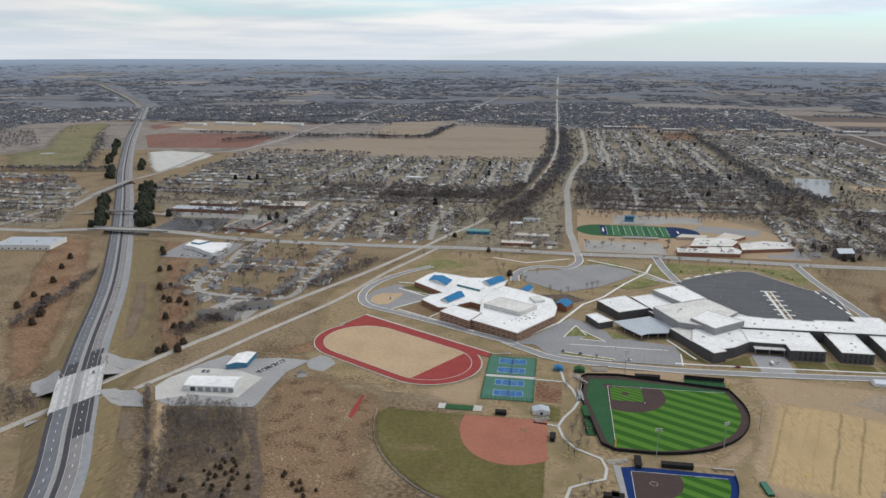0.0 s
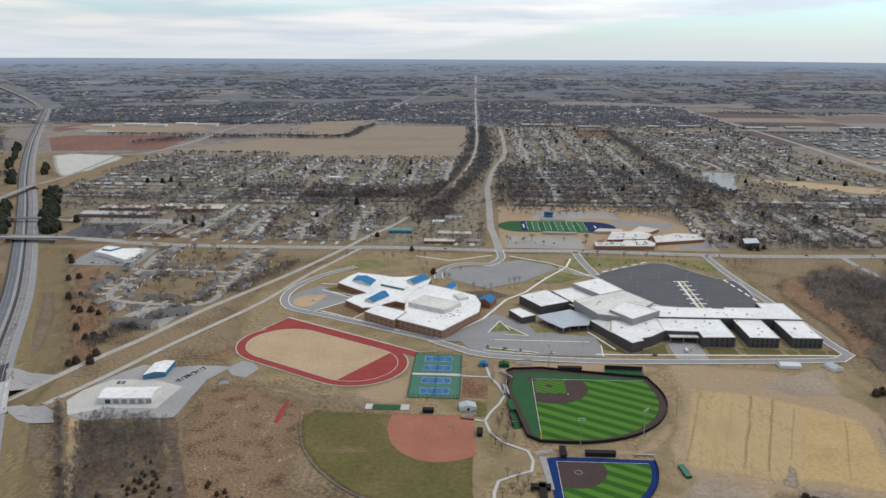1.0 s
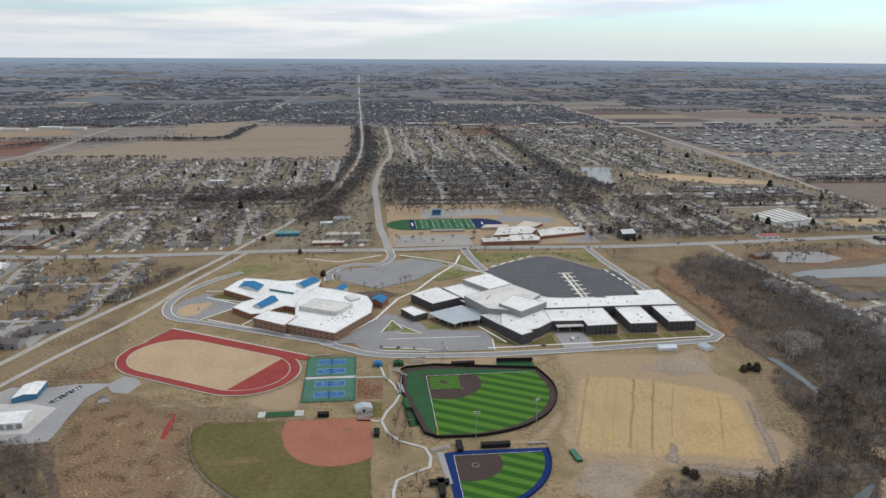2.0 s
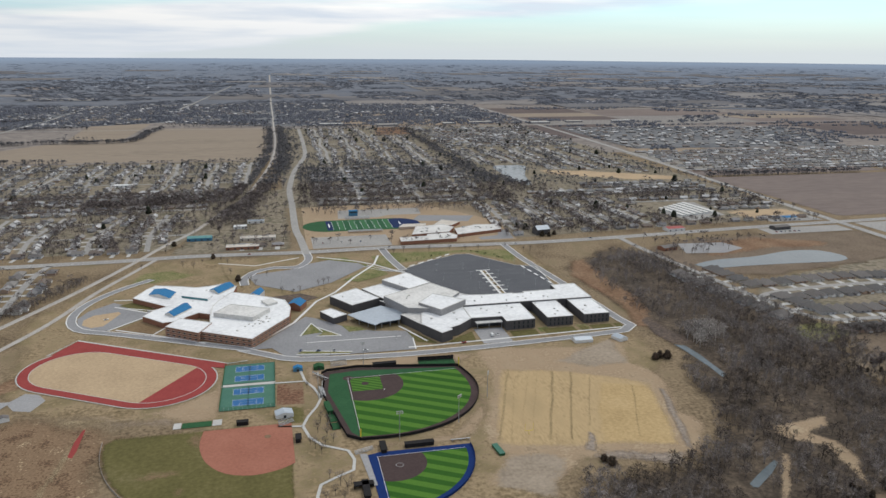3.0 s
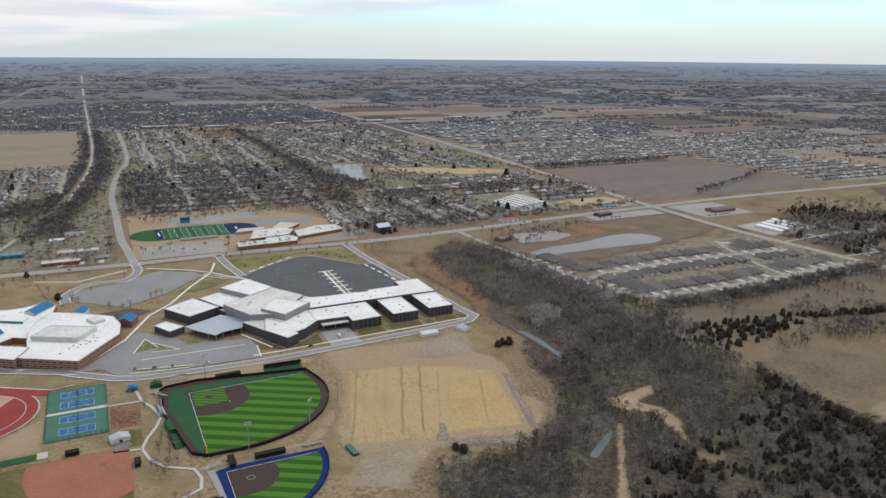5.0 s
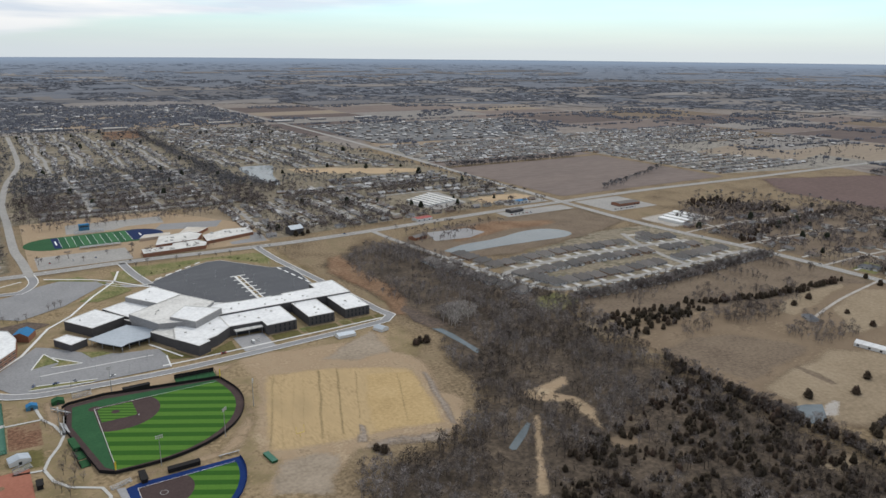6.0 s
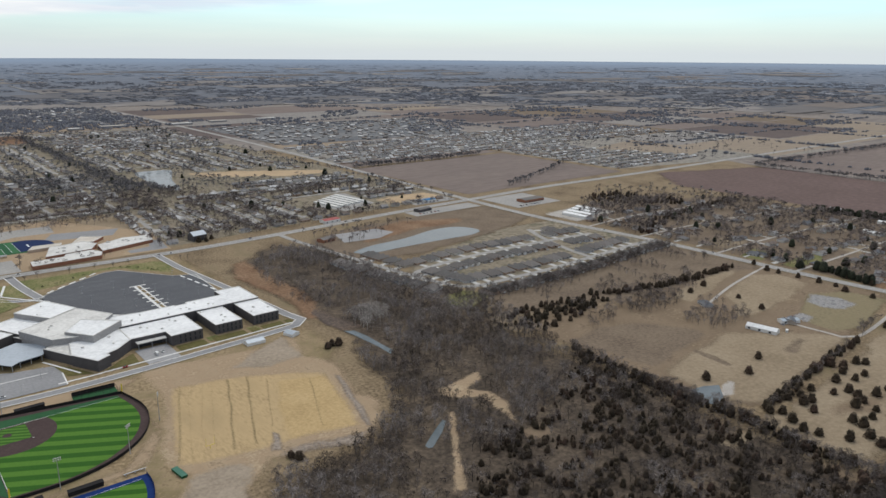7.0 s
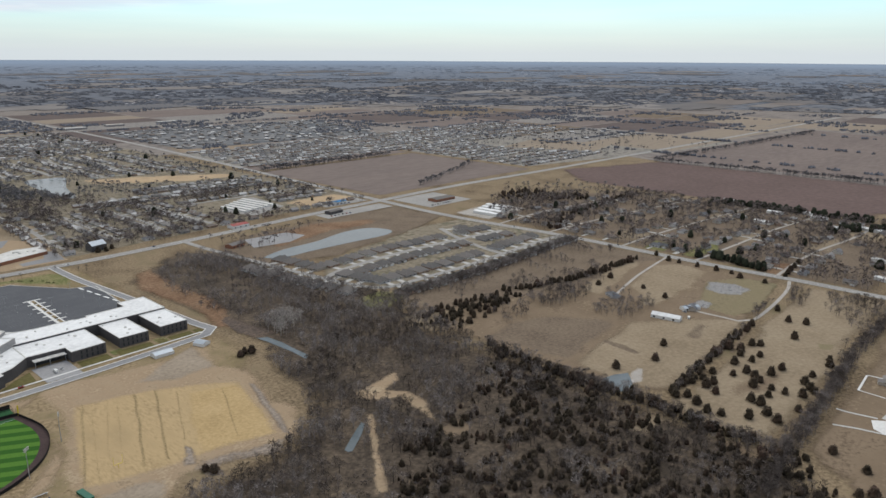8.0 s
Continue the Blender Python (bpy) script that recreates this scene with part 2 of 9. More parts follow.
# greyer copy of the town twigs, with distance haze in its colour
M["twigsfar"] = material("hazed_far_twigs", [(0.105, 0.102, 0.108), (0.15, 0.145, 0.15), (0.20, 0.19, 0.19)], 0.02, 0.1, island=0.3)
M["asphalt"] = material("asphalt", [(0.225, 0.223, 0.225), (0.275, 0.272, 0.272)], 0.03, 0.5, rough=0.9, grain=0.12)
M["newasphalt"] = material("new_asphalt", [(0.085, 0.088, 0.096), (0.112, 0.115, 0.123)], 0.02, 0.5, rough=0.85, grain=0.1)
M["darkasphalt"] = material("dark_asphalt", [(0.055, 0.055, 0.065), (0.075, 0.072, 0.08)], 0.05, 0.6, rough=0.85, grain=0.15)
M["concrete"] = material("concrete", [(0.42, 0.41, 0.38), (0.52, 0.51, 0.48)], 0.05, 0.6, rough=0.85, grain=0.08)
M["greyconcrete"] = material("grey_concrete", [(0.27, 0.265, 0.265), (0.33, 0.325, 0.32)], 0.03, 0.5, rough=0.85, grain=0.1)
M["practice"] = material("worn_practice_turf", [(0.32, 0.23, 0.125), (0.39, 0.285, 0.155), (0.42, 0.305, 0.165), (0.36, 0.265, 0.145)], 0.03, 0.3, spread=(0.36, 0.6), stretch=(1.7, 0.5, 1), turn=15, grain=0.14)
M["goldturf"] = material("gold_turf", [(0.36, 0.255, 0.125), (0.42, 0.30, 0.15), (0.45, 0.325, 0.17)], 0.04, 0.35, grain=0.12)
M["stripeturf"] = material("olive_stripe", [(0.26, 0.195, 0.105), (0.315, 0.235, 0.125)], 0.1, 0.5)
M["earth"] = material("pale_earth", [(0.27, 0.20, 0.13), (0.345, 0.26, 0.17), (0.31, 0.225, 0.145), (0.38, 0.295, 0.195)], 0.04, 0.4, spread=(0.36, 0.62), grain=0.14)
M["greyearth"] = material("grey_tan_earth", [(0.24, 0.195, 0.145), (0.30, 0.245, 0.185), (0.335, 0.275, 0.21)], 0.04, 0.3, grain=0.12)
M["pavement"] = material("freeway_pavement", [(0.15, 0.15, 0.158), (0.19, 0.19, 0.195)], 0.01, 0.3, rough=0.9, grain=0.1)
M["gravel"] = material("gravel", [(0.33, 0.30, 0.265), (0.44, 0.41, 0.37)], 0.06, 0.8, rough=0.95, grain=0.15)
M["street"] = material("street_concrete", [(0.27, 0.26, 0.245), (0.35, 0.335, 0.31)], 0.02, 0.3, rough=0.9, grain=0.12)
M["paint"] = material("road_paint", [(0.72, 0.72, 0.70), (0.8, 0.8, 0.78)], 0.2, 1.5, rough=0.7, grain=0.08)
M["trackred"] = material("track_rubber", [(0.245, 0.045, 0.042), (0.29, 0.058, 0.052)], 0.08, 0.8, rough=0.85, grain=0.08)
M["clay"] = material("infield_clay", [(0.29, 0.118, 0.08), (0.34, 0.145, 0.10)], 0.05, 0.5, rough=0.95, grain=0.08)
M["darkclay"] = material("dark_infield", [(0.06, 0.042, 0.04), (0.075, 0.053, 0.05)], 0.1, 0.8, rough=0.95, grain=0.1)
M["turf"] = stripes("striped_turf", (0.03, 0.095, 0.014), (0.075, 0.17, 0.026), 6.2, -60)
M["turfs"] = stripes("striped_turf_small", (0.03, 0.095, 0.014), (0.075, 0.17, 0.026), 5.4, -60)
M["turfin"] = stripes("striped_infield", (0.035, 0.10, 0.016), (0.08, 0.17, 0.03), 2.2, -60)
M["foulgreen"] = material("green_rubber", [(0.026, 0.082, 0.036), (0.034, 0.10, 0.044)], 0.06, 0.6, grain=0.1)
M["courtgreen"] = material("court_green", [(0.065, 0.155, 0.115), (0.08, 0.18, 0.13)], 0.08, 0.6, grain=0.08)
M["courtblue"] = material("court_blue", [(0.035, 0.12, 0.27), (0.045, 0.14, 0.31)], 0.08, 0.6, grain=0.08)
M["foulblue"] = material("blue_rubber", [(0.009, 0.026, 0.11), (0.012, 0.034, 0.13)], 0.08, 0.6, grain=0.08)
M["footgreen"] = stripes("football_turf", (0.028, 0.095, 0.045), (0.045, 0.135, 0.06), 9.14, 0)
M["navy"] = material("navy_turf", [(0.012, 0.025, 0.075), (0.016, 0.03, 0.09)], 0.1, 0.6, grain=0.08)
M["roofwhite"] = material("white_membrane", [(0.63, 0.63, 0.62), (0.73, 0.73, 0.72), (0.78, 0.78, 0.765)], 0.03, 0.25, rough=0.6, spread=(0.38, 0.62), grain=0.06)
M["roofcream"] = material("cream_membrane", [(0.50, 0.485, 0.455), (0.60, 0.585, 0.55), (0.66, 0.645, 0.61)], 0.04, 0.3, rough=0.65, spread=(0.38, 0.62), grain=0.07)
M["walk"] = material("white_walk", [(0.62, 0.61, 0.58), (0.70, 0.69, 0.66)], 0.05, 0.6, rough=0.85, grain=0.06)
M["rooftan"] = material("tan_membrane", [(0.45, 0.40, 0.34), (0.58, 0.53, 0.46)], 0.05, 0.35, rough=0.7, grain=0.1)
M["roofgrey"] = material("grey_standing_seam", [(0.34, 0.38, 0.42), (0.40, 0.44, 0.48)], 0.05, 0.4, rough=0.45, metal=0.2, grain=0.06)
M["roofblue"] = material("blue_metal_roof", [(0.02, 0.14, 0.30), (0.026, 0.17, 0.35)], 0.05, 0.4, rough=0.6, grain=0.06)
M["darkbrick"] = material("charcoal_brick", [(0.078, 0.074, 0.075), (0.10, 0.095, 0.096)], 0.2, 2.0, rough=0.85, grain=0.15)
M["redbrick"] = material("red_brick", [(0.24, 0.115, 0.075), (0.29, 0.145, 0.095)], 0.2, 2.0, rough=0.9, grain=0.15)
M["palebrick"] = material("pale_band", [(0.42, 0.34, 0.27), (0.48, 0.39, 0.31)], 0.2, 2.0, rough=0.9, grain=0.1)
M["metalwall"] = material("white_siding", [(0.62, 0.62, 0.60), (0.70, 0.70, 0.68)], 0.2, 1.0, rough=0.6, grain=0.06)
M["bluewall"] = material("blue_siding", [(0.06, 0.17, 0.27), (0.07, 0.2, 0.31)], 0.2, 1.0, rough=0.6, grain=0.06)
M["glass"] = material("window_glass", [(0.03, 0.035, 0.042), (0.05, 0.055, 0.06)], 0.1, 0.5, rough=0.12, grain=0.1, spec=0.6)
M["steel"] = material("galvanised_steel", [(0.38, 0.39, 0.40), (0.45, 0.46, 0.47)], 0.2, 1, rough=0.5, metal=0.5, grain=0.06)
M["black"] = material("black_fence_fabric", [(0.018, 0.017, 0.017), (0.026, 0.024, 0.024)], 0.2, 1, rough=0.8, grain=0.1)
M["water"] = material("pond_water", [(0.11, 0.13, 0.138), (0.135, 0.157, 0.165)], 0.02, 0.2, rough=0.2, grain=0.06, bump=0.03, spec=0.12)
M["bark"] = material("grey_bark", [(0.10, 0.08, 0.065), (0.15, 0.125, 0.105)], 0.08, 0.7, grain=0.2)
M["twigs"] = material("bare_twigs", [(0.073, 0.060, 0.053), (0.125, 0.104, 0.093), (0.176, 0.151, 0.138), (0.258, 0.230, 0.215)], 0.04, 0.12, spread=(0.36, 0.64), island=0.4)
M["twigsgrey"] = material("grey_bare_twigs", [(0.142, 0.122, 0.112), (0.206, 0.181, 0.168), (0.292, 0.262, 0.245)], 0.03, 0.14, island=0.3)
M["twigstown"] = material("town_bare_twigs", [(0.08, 0.066, 0.06), (0.13, 0.108, 0.10), (0.185, 0.158, 0.147), (0.27, 0.24, 0.225)], 0.03, 0.12, spread=(0.35, 0.65), island=0.35)
M["twigsdark"] = material("dark_bare_twigs", [(0.041, 0.034, 0.030), (0.076, 0.062, 0.053), (0.112, 0.092, 0.079)], 0.03, 0.14, island=0.3)
# far trees: the blue-grey of distance haze is put into the base colour
M["farwood"] = material("hazed_bare_wood", [(0.07, 0.077, 0.095), (0.105, 0.109, 0.127), (0.142, 0.143, 0.157)], 0.008, 0.08, island=0.25)
M["scrub"] = material("grey_scrub", [(0.105, 0.088, 0.08), (0.165, 0.142, 0.13), (0.25, 0.222, 0.208)], 0.03, 0.2, island=0.4)
M["cedar"] = material("cedar_needles", [(0.032, 0.027, 0.018), (0.055, 0.042, 0.029), (0.072, 0.046, 0.036)], 0.03, 0.4, island=0.35)
M["green"] = material("evergreen", [(0.022, 0.026, 0.017), (0.038, 0.042, 0.028)], 0.03, 0.4, island=0.35)
M["walls"] = choice("house_walls", [(0.52, 0.50, 0.46), (0.40, 0.36, 0.31), (0.30, 0.29, 0.29), (0.62, 0.61, 0.59), (0.34, 0.25, 0.19), (0.45, 0.45, 0.46)])
M["shingles"] = choice("roof_shingles", [(0.17, 0.165, 0.165), (0.13, 0.12, 0.115), (0.21, 0.195, 0.18), (0.16, 0.13, 0.11), (0.25, 0.24, 0.235), (0.12, 0.125, 0.135)])
M["wallsfar"] = choice("far_house_walls", [(0.52, 0.50, 0.46), (0.40, 0.36, 0.31), (0.30, 0.29, 0.29), (0.66, 0.65, 0.63), (0.34, 0.25, 0.19), (0.45, 0.45, 0.46)], how="Island")
M["shinglesfar"] = choice("far_roof_shingles", [(0.18, 0.175, 0.175), (0.14, 0.13, 0.125), (0.23, 0.215, 0.20), (0.17, 0.14, 0.12), (0.30, 0.29, 0.28), (0.48, 0.47, 0.46)], how="Island")
M["car"] = choice("car_paint", [(0.6, 0.6, 0.6), (0.02, 0.02, 0.022), (0.25, 0.26, 0.28), (0.35, 0.03, 0.03), (0.05, 0.09, 0.2), (0.7, 0.7, 0.68)], rough=0.3, spec=0.5)
M["rubber"] = material("tyre_rubber", [(0.015, 0.015, 0.015), (0.02, 0.02, 0.02)], 1, 5)
# ---------------------------------------------------------------- building helpers
from mathutils import geometry
rng = np.random.default_rng(7)


class Geo:
    """Gathers corners and faces of one mesh."""

    def __init__(self):
        self.v, self.f = [], []

    def face(self, pts):
        n = len(self.v)
        self.v += [tuple(p) for p in pts]
        self.f.append(tuple(range(n, n + len(pts))))

    def prism(self, poly, z0, z1, bottom=False):
        """An upright block on a plan polygon (counter-clockwise)."""
        n, k = len(self.v), len(poly)
        self.v += [(x, y, z0) for x, y in poly] + [(x, y, z1) for x, y in poly]
        self.f.append(tuple(range(n + k, n + 2 * k)))
        if bottom:
            self.f.append(tuple(range(n + k - 1, n - 1, -1)))
        for i in range(k):
            j = (i + 1) % k
            self.f.append((n + i, n + j, n + k + j, n + k + i))

    def box(self, x0, x1, y0, y1, z0, z1, m=None):
        n = len(self.v)
        pts = [(x, y, z) for z in (z0, z1) for x, y in ((x0, y0), (x1, y0), (x1, y1), (x0, y1))]
        if m is not None:
            pts = [tuple(m @ Vector(p)) for p in pts]
        self.v += pts
        for q in ((3, 2, 1, 0), (4, 5, 6, 7), (0, 1, 5, 4), (1, 2, 6, 5), (2, 3, 7, 6), (3, 0, 4, 7)):
            self.f.append(tuple(n + i for i in q))

    def pole(self, p, q, r0, r1, k=6):
        """A tapered round bar from p to q."""
        p, q = Vector(p), Vector(q)
        a = (q - p).orthogonal().normalized()
        b = (q - p).normalized().cross(a)
        n = len(self.v)
        for c, r in ((p, r0), (q, r1)):
            for i in range(k):
                t = 2 * math.pi * i / k
                self.v.append(tuple(c + r * (a * math.cos(t) + b * math.sin(t))))
        for i in range(k):
            j = (i + 1) % k
            self.f.append((n + i, n + j, n + k + j, n + k + i))
        self.f.append(tuple(range(n + k, n + 2 * k)))

    def ribbon(self, pts, width, z=0.0, side=0.0):
        """A flat band along a line of (x, y) or (x, y, z), shifted sideways (to the right) by side."""
        P = [Vector((*p, z)) if len(p) == 2 else Vector(p) + Vector((0, 0, z)) for p in pts]
        n = len(self.v)
        for i, p in enumerate(P):
            a, b = P[max(0, i - 1)], P[min(len(P) - 1, i + 1)]
            d = Vector((b.x - a.x, b.y - a.y, 0)).normalized()
            nrm = Vector((d.y, -d.x, 0))
            grow = 1.0
            if 0 < i < len(P) - 1:
                e = Vector((p.x - a.x, p.y - a.y, 0)).normalized()
                grow = 1 / max(0.6, abs(e.dot(d)))
            for s in (-0.5, 0.5):
                q = p + nrm * (side + s * width) * grow
                self.v.append(tuple(q))
        for i in range(len(P) - 1):
            self.f.append((n + 2 * i, n + 2 * i + 1, n + 2 * i + 3, n + 2 * i + 2))

    def mesh(self, name):
        me = bpy.data.meshes.new(name)
        me.from_pydata(self.v, [], self.f)
        me.update()
        return me


def thing(name, label, category, at=(0, 0, 0), turn=0, group=""):
    ob = new(name)
    ob.matrix_world = pose(*at, 0, 0, turn)
    ob.empty_display_size = 0.5
    return tagged(ob, label, category, group)


def part(name, geo, mat, parent=None, label=""):
    """One mesh under a thing or part, in the thing's own axes."""
    ob = new(name, geo.mesh(name) if isinstance(geo, Geo) else geo)
    ob.data.materials.append(M[mat])
    if parent is not None:
        ob.parent = parent
    if label:
        ob["label"] = label
    return ob


def setting(name, geo, mat, label, category="ground"):
    return tagged(part(name, geo, mat), label, category, "", "structure")


def smooth(pts, step=12.0, closed=False):
    """A curve through the points, in steps of about that many metres."""
    P = [np.array(p, float) for p in pts]
    out, n = [], len(P)
    for i in range(n if closed else n - 1):
        g = (lambda k: P[k % n]) if closed else (lambda k: P[min(max(k, 0), n - 1)])
        a, b, c, d = g(i - 1), g(i), g(i + 1), g(i + 2)
        m = max(1, int(np.linalg.norm(c - b) / step))
        for t in np.arange(m) / m:
            out.append(0.5 * (2 * b + (c - a) * t + (2 * a - 5 * b + 4 * c - d) * t * t + (3 * b - a - 3 * c + d) * t ** 3))
    if not closed:
        out.append(P[-1])
    return [tuple(map(float, p)) for p in out]


def ragged(pts, amount=3.0, step=6.0):
    """A closed outline with an uneven edge."""
    out = []
    n = len(pts)
    for i in range(n):
        a, b = np.array(pts[i], float), np.array(pts[(i + 1) % n], float)
        m = max(1, int(np.linalg.norm(b - a) / step))
        for t in np.arange(m) / m:
            p = a + (b - a) * t
            w = noise.noise_vector(Vector((p[0] * 0.045, p[1] * 0.045, 3.3))) + 0.45 * noise.noise_vector(Vector((p[0] * 0.17, p[1] * 0.17, 5.1)))
            out.append((p[0] + amount * w.x, p[1] + amount * w.y))
    return out


def blended(key):
    """A copy of a ground material that breaks up into the ground below towards a patch's rim."""
    if key + "_edge" not in M:
        m = M[key].copy()
        nt = m.node_tree
        N, L = nt.nodes.new, nt.links.new
        rim = N("ShaderNodeAttribute"); rim.attribute_name = "rim"
        n = N("ShaderNodeTexNoise"); n.inputs["Scale"].default_value = 0.22; n.inputs["Detail"].default_value = 5
        n.inputs["Roughness"].default_value = 0.7
        L(N("ShaderNodeNewGeometry").outputs["Position"], n.inputs[0])
        add = N("ShaderNodeMath"); add.operation = "MULTIPLY_ADD"; add.inputs[1].default_value = 0.9
        L(n.outputs[0], add.inputs[0]); L(rim.outputs["Fac"], add.inputs[2])
        mr = N("ShaderNodeMapRange"); mr.interpolation_type = "SMOOTHSTEP"
        mr.inputs[1].default_value, mr.inputs[2].default_value = 0.5, 1.3
        L(add.outputs[0], mr.inputs[0])
        # tufts: each small cell of ground is either one cover or the other
        cell = N("ShaderNodeVectorMath"); cell.operation = "SCALE"; cell.inputs["Scale"].default_value = 4.0
        L(N("ShaderNodeNewGeometry").outputs["Position"], cell.inputs[0])
        whole = N("ShaderNodeVectorMath"); whole.operation = "FLOOR"
        L(cell.outputs[0], whole.inputs[0])
        chance = N("ShaderNodeTexWhiteNoise"); L(whole.outputs[0], chance.inputs[0])
        tuft = N("ShaderNodeMath"); tuft.operation = "GREATER_THAN"
        L(mr.outputs[0], tuft.inputs[0]); L(chance.outputs["Value"], tuft.inputs[1])
        mx = N("ShaderNodeMixShader")
        L(tuft.outputs[0], mx.inputs[0])
        L(N("ShaderNodeBsdfTransparent").outputs[0], mx.inputs[1])
        L(nt.nodes["Principled BSDF"].outputs[0], mx.inputs[2])
        L(mx.outputs[0], nt.nodes["Material Output"].inputs[0])
        M[key + "_edge"] = m
    return key + "_edge"


LAID = []


def next_level(pts):
    """Height for a new patch: just above all earlier ones that it may lie on."""
    q = np.array(pts, float)
    lo, hi = q.min(0), q.max(0)
    top = max([l for a, b, l in LAID if (a < hi).all() and (b > lo).all()], default=0.03)
    LAID.append((lo, hi, top + 0.012))
    return top + 0.012


def patch(name, pts, mat, label, category="field", edge=0.0, z=None, soft=None):
    """A piece of ground cover, a little above the sheet; later ones lie on earlier ones. soft: width of its broken rim."""
    if edge:
        pts = ragged(pts, edge)
    if z is None:
        z = next_level(pts)
    if soft is None:
        soft = 2.5 * edge if edge >= 2 else 0
    P = np.array(pts, float)
    n = len(P)
    grid = []
    if soft:
        lo, hi = P.min(0), P.max(0)
        area = abs(sum(P[i - 1][0] * P[i][1] - P[i][0] * P[i - 1][1] for i in range(n))) / 2
        span = (hi - lo).max()
        step = max(soft * 0.9, span / 28) if area / span > 9 else 1.2
        gx, gy = np.meshgrid(np.arange(lo[0], hi[0], step), np.arange(lo[1], hi[1], step))
        q = np.c_[gx.ravel(), gy.ravel()]
        q = q[inside(q, pts)]
        grid = q[rim_distance(q, P) > 0.4 * step] if len(q) else []
    ring = [Vector(p) for p in P]
    V, _, F, _, _, _ = geometry.delaunay_2d_cdt(ring + [Vector(p) for p in grid], [(i, (i + 1) % n) for i in range(n)], [], 1, 0.01)
    xy = np.array([tuple(v) for v in V])
    me = bpy.data.meshes.new(name)
    T = np.array([f[:3] for f in F], int)
    A, B, C = xy[T[:, 0]], xy[T[:, 1]], xy[T[:, 2]]
    up = (B[:, 0] - A[:, 0]) * (C[:, 1] - A[:, 1]) - (B[:, 1] - A[:, 1]) * (C[:, 0] - A[:, 0])
    T[up < 0] = T[up < 0][:, ::-1]
    faces = T[inside((A + B + C) / 3, pts)].tolist()
    me.from_pydata([(x, y, z) for x, y in xy], [], faces)
    if soft:
        rim = me.attributes.new("rim", "FLOAT", "POINT")
        rim.data.foreach_set("value", np.minimum(1.0, rim_distance(xy, P) / soft).astype(np.float32))
        mat = blended(mat)
    ob = part(name, me, mat)
    return tagged(ob, label, category, "", "structure")


def rim_distance(q, P):
    """Distance of points from a closed outline."""
    best = np.full(len(q), 1e9)
    for i in range(len(P)):
        a, d = P[i - 1], P[i] - P[i - 1]
        t = np.clip(((q - a) @ d) / (d @ d + 1e-9), 0, 1)
        best = np.minimum(best, np.linalg.norm(q - a - t[:, None] * d, axis=1))
    return best


def rect(x0, x1, y0, y1):
    return [(x0, y0), (x1, y0), (x1, y1), (x0, y1)]


ROADS = []          # centre lines and half widths, kept free of trees and houses


def road(name, pts, width, mat, label, z=0.4, category="road", kerb=False, curve=True):
    line = smooth(pts) if curve else [tuple(map(float, p)) for p in pts]
    g = Geo()
    g.ribbon(line, width, z)
    ROADS.append((np.array([p[:2] for p in line]), width / 2))
    ob = setting(name, g, mat, label, category)
    if kerb:
        for s in (-1, 1):
            k = Geo()
            k.ribbon(line, 1.0, z + 0.12, s * (width / 2 + 0.4))
            part("kerb", k, "walk", ob)
    return ob


def dashes(line, side, on, off, width, z):
    """Painted strokes along a line."""
    g = Geo()
    P = np.array([p[:2] for p in line], float)
    Z = [p[2] if len(p) > 2 else 0 for p in line]
    seg = np.r_[0, np.cumsum(np.linalg.norm(np.diff(P, axis=0), axis=1))]
    s = 0.0
    while s + on < seg[-1]:
        a = [(np.interp(u, seg, P[:, 0]), np.interp(u, seg, P[:, 1]), np.interp(u, seg, Z)) for u in (s, s + on)]
        g.ribbon(a, width, z, side)
        s += on + off
    return g


def inside(pts, poly):
    x, y = pts[:, 0], pts[:, 1]
    r = np.zeros(len(pts), bool)
    for i in range(len(poly)):
        (xa, ya), (xb, yb) = poly[i - 1], poly[i]
        hit = ((ya > y) != (yb > y)) & (x < (xb - xa) * (y - ya) / (yb - ya + 1e-12) + xa)
        r ^= hit
    return r


def off_roads(pts, gap=3.0):
    keep = np.ones(len(pts), bool)
    for line, half in ROADS:
        lo, hi = line.min(0) - half - gap, line.max(0) + half + gap
        near = np.where(keep & (pts > lo).all(1) & (pts < hi).all(1))[0]
        for a, b in zip(line[:-1], line[1:]):
            if len(near) == 0:
                break
            d = b - a
            t = np.clip(((pts[near] - a) @ d) / (d @ d + 1e-9), 0, 1)
            dist = np.linalg.norm(pts[near] - a - t[:, None] * d, axis=1)
            keep[near[dist < half + gap]] = False
            near = near[dist >= half + gap]
    return keep


def sow(poly, spacing, keep=1.0, out=()):
    """Points strewn over a polygon, about that far apart; out: polygons left bare."""
    p = np.array(poly, float)
    lo, hi = p.min(0), p.max(0)
    gx, gy = np.meshgrid(np.arange(lo[0], hi[0], spacing), np.arange(lo[1], hi[1], spacing))
    q = np.c_[gx.ravel(), gy.ravel()]
    q = q + rng.uniform(-0.6, 0.6, q.shape) * spacing
    q = q[inside(q, poly)]
    for o in out:
        q = q[~inside(q, o)]
    if keep < 1:
        q = q[rng.random(len(q)) < keep]
    return q


def clumped(q, size, share):
    """Keeps the points that lie in the thicker parts of a noise pattern."""
    val = np.array([noise.noise(Vector((x / size, y / size, 7.7))) for x, y in q])
    return q[val > np.quantile(val, 1 - share)] if len(q) else q


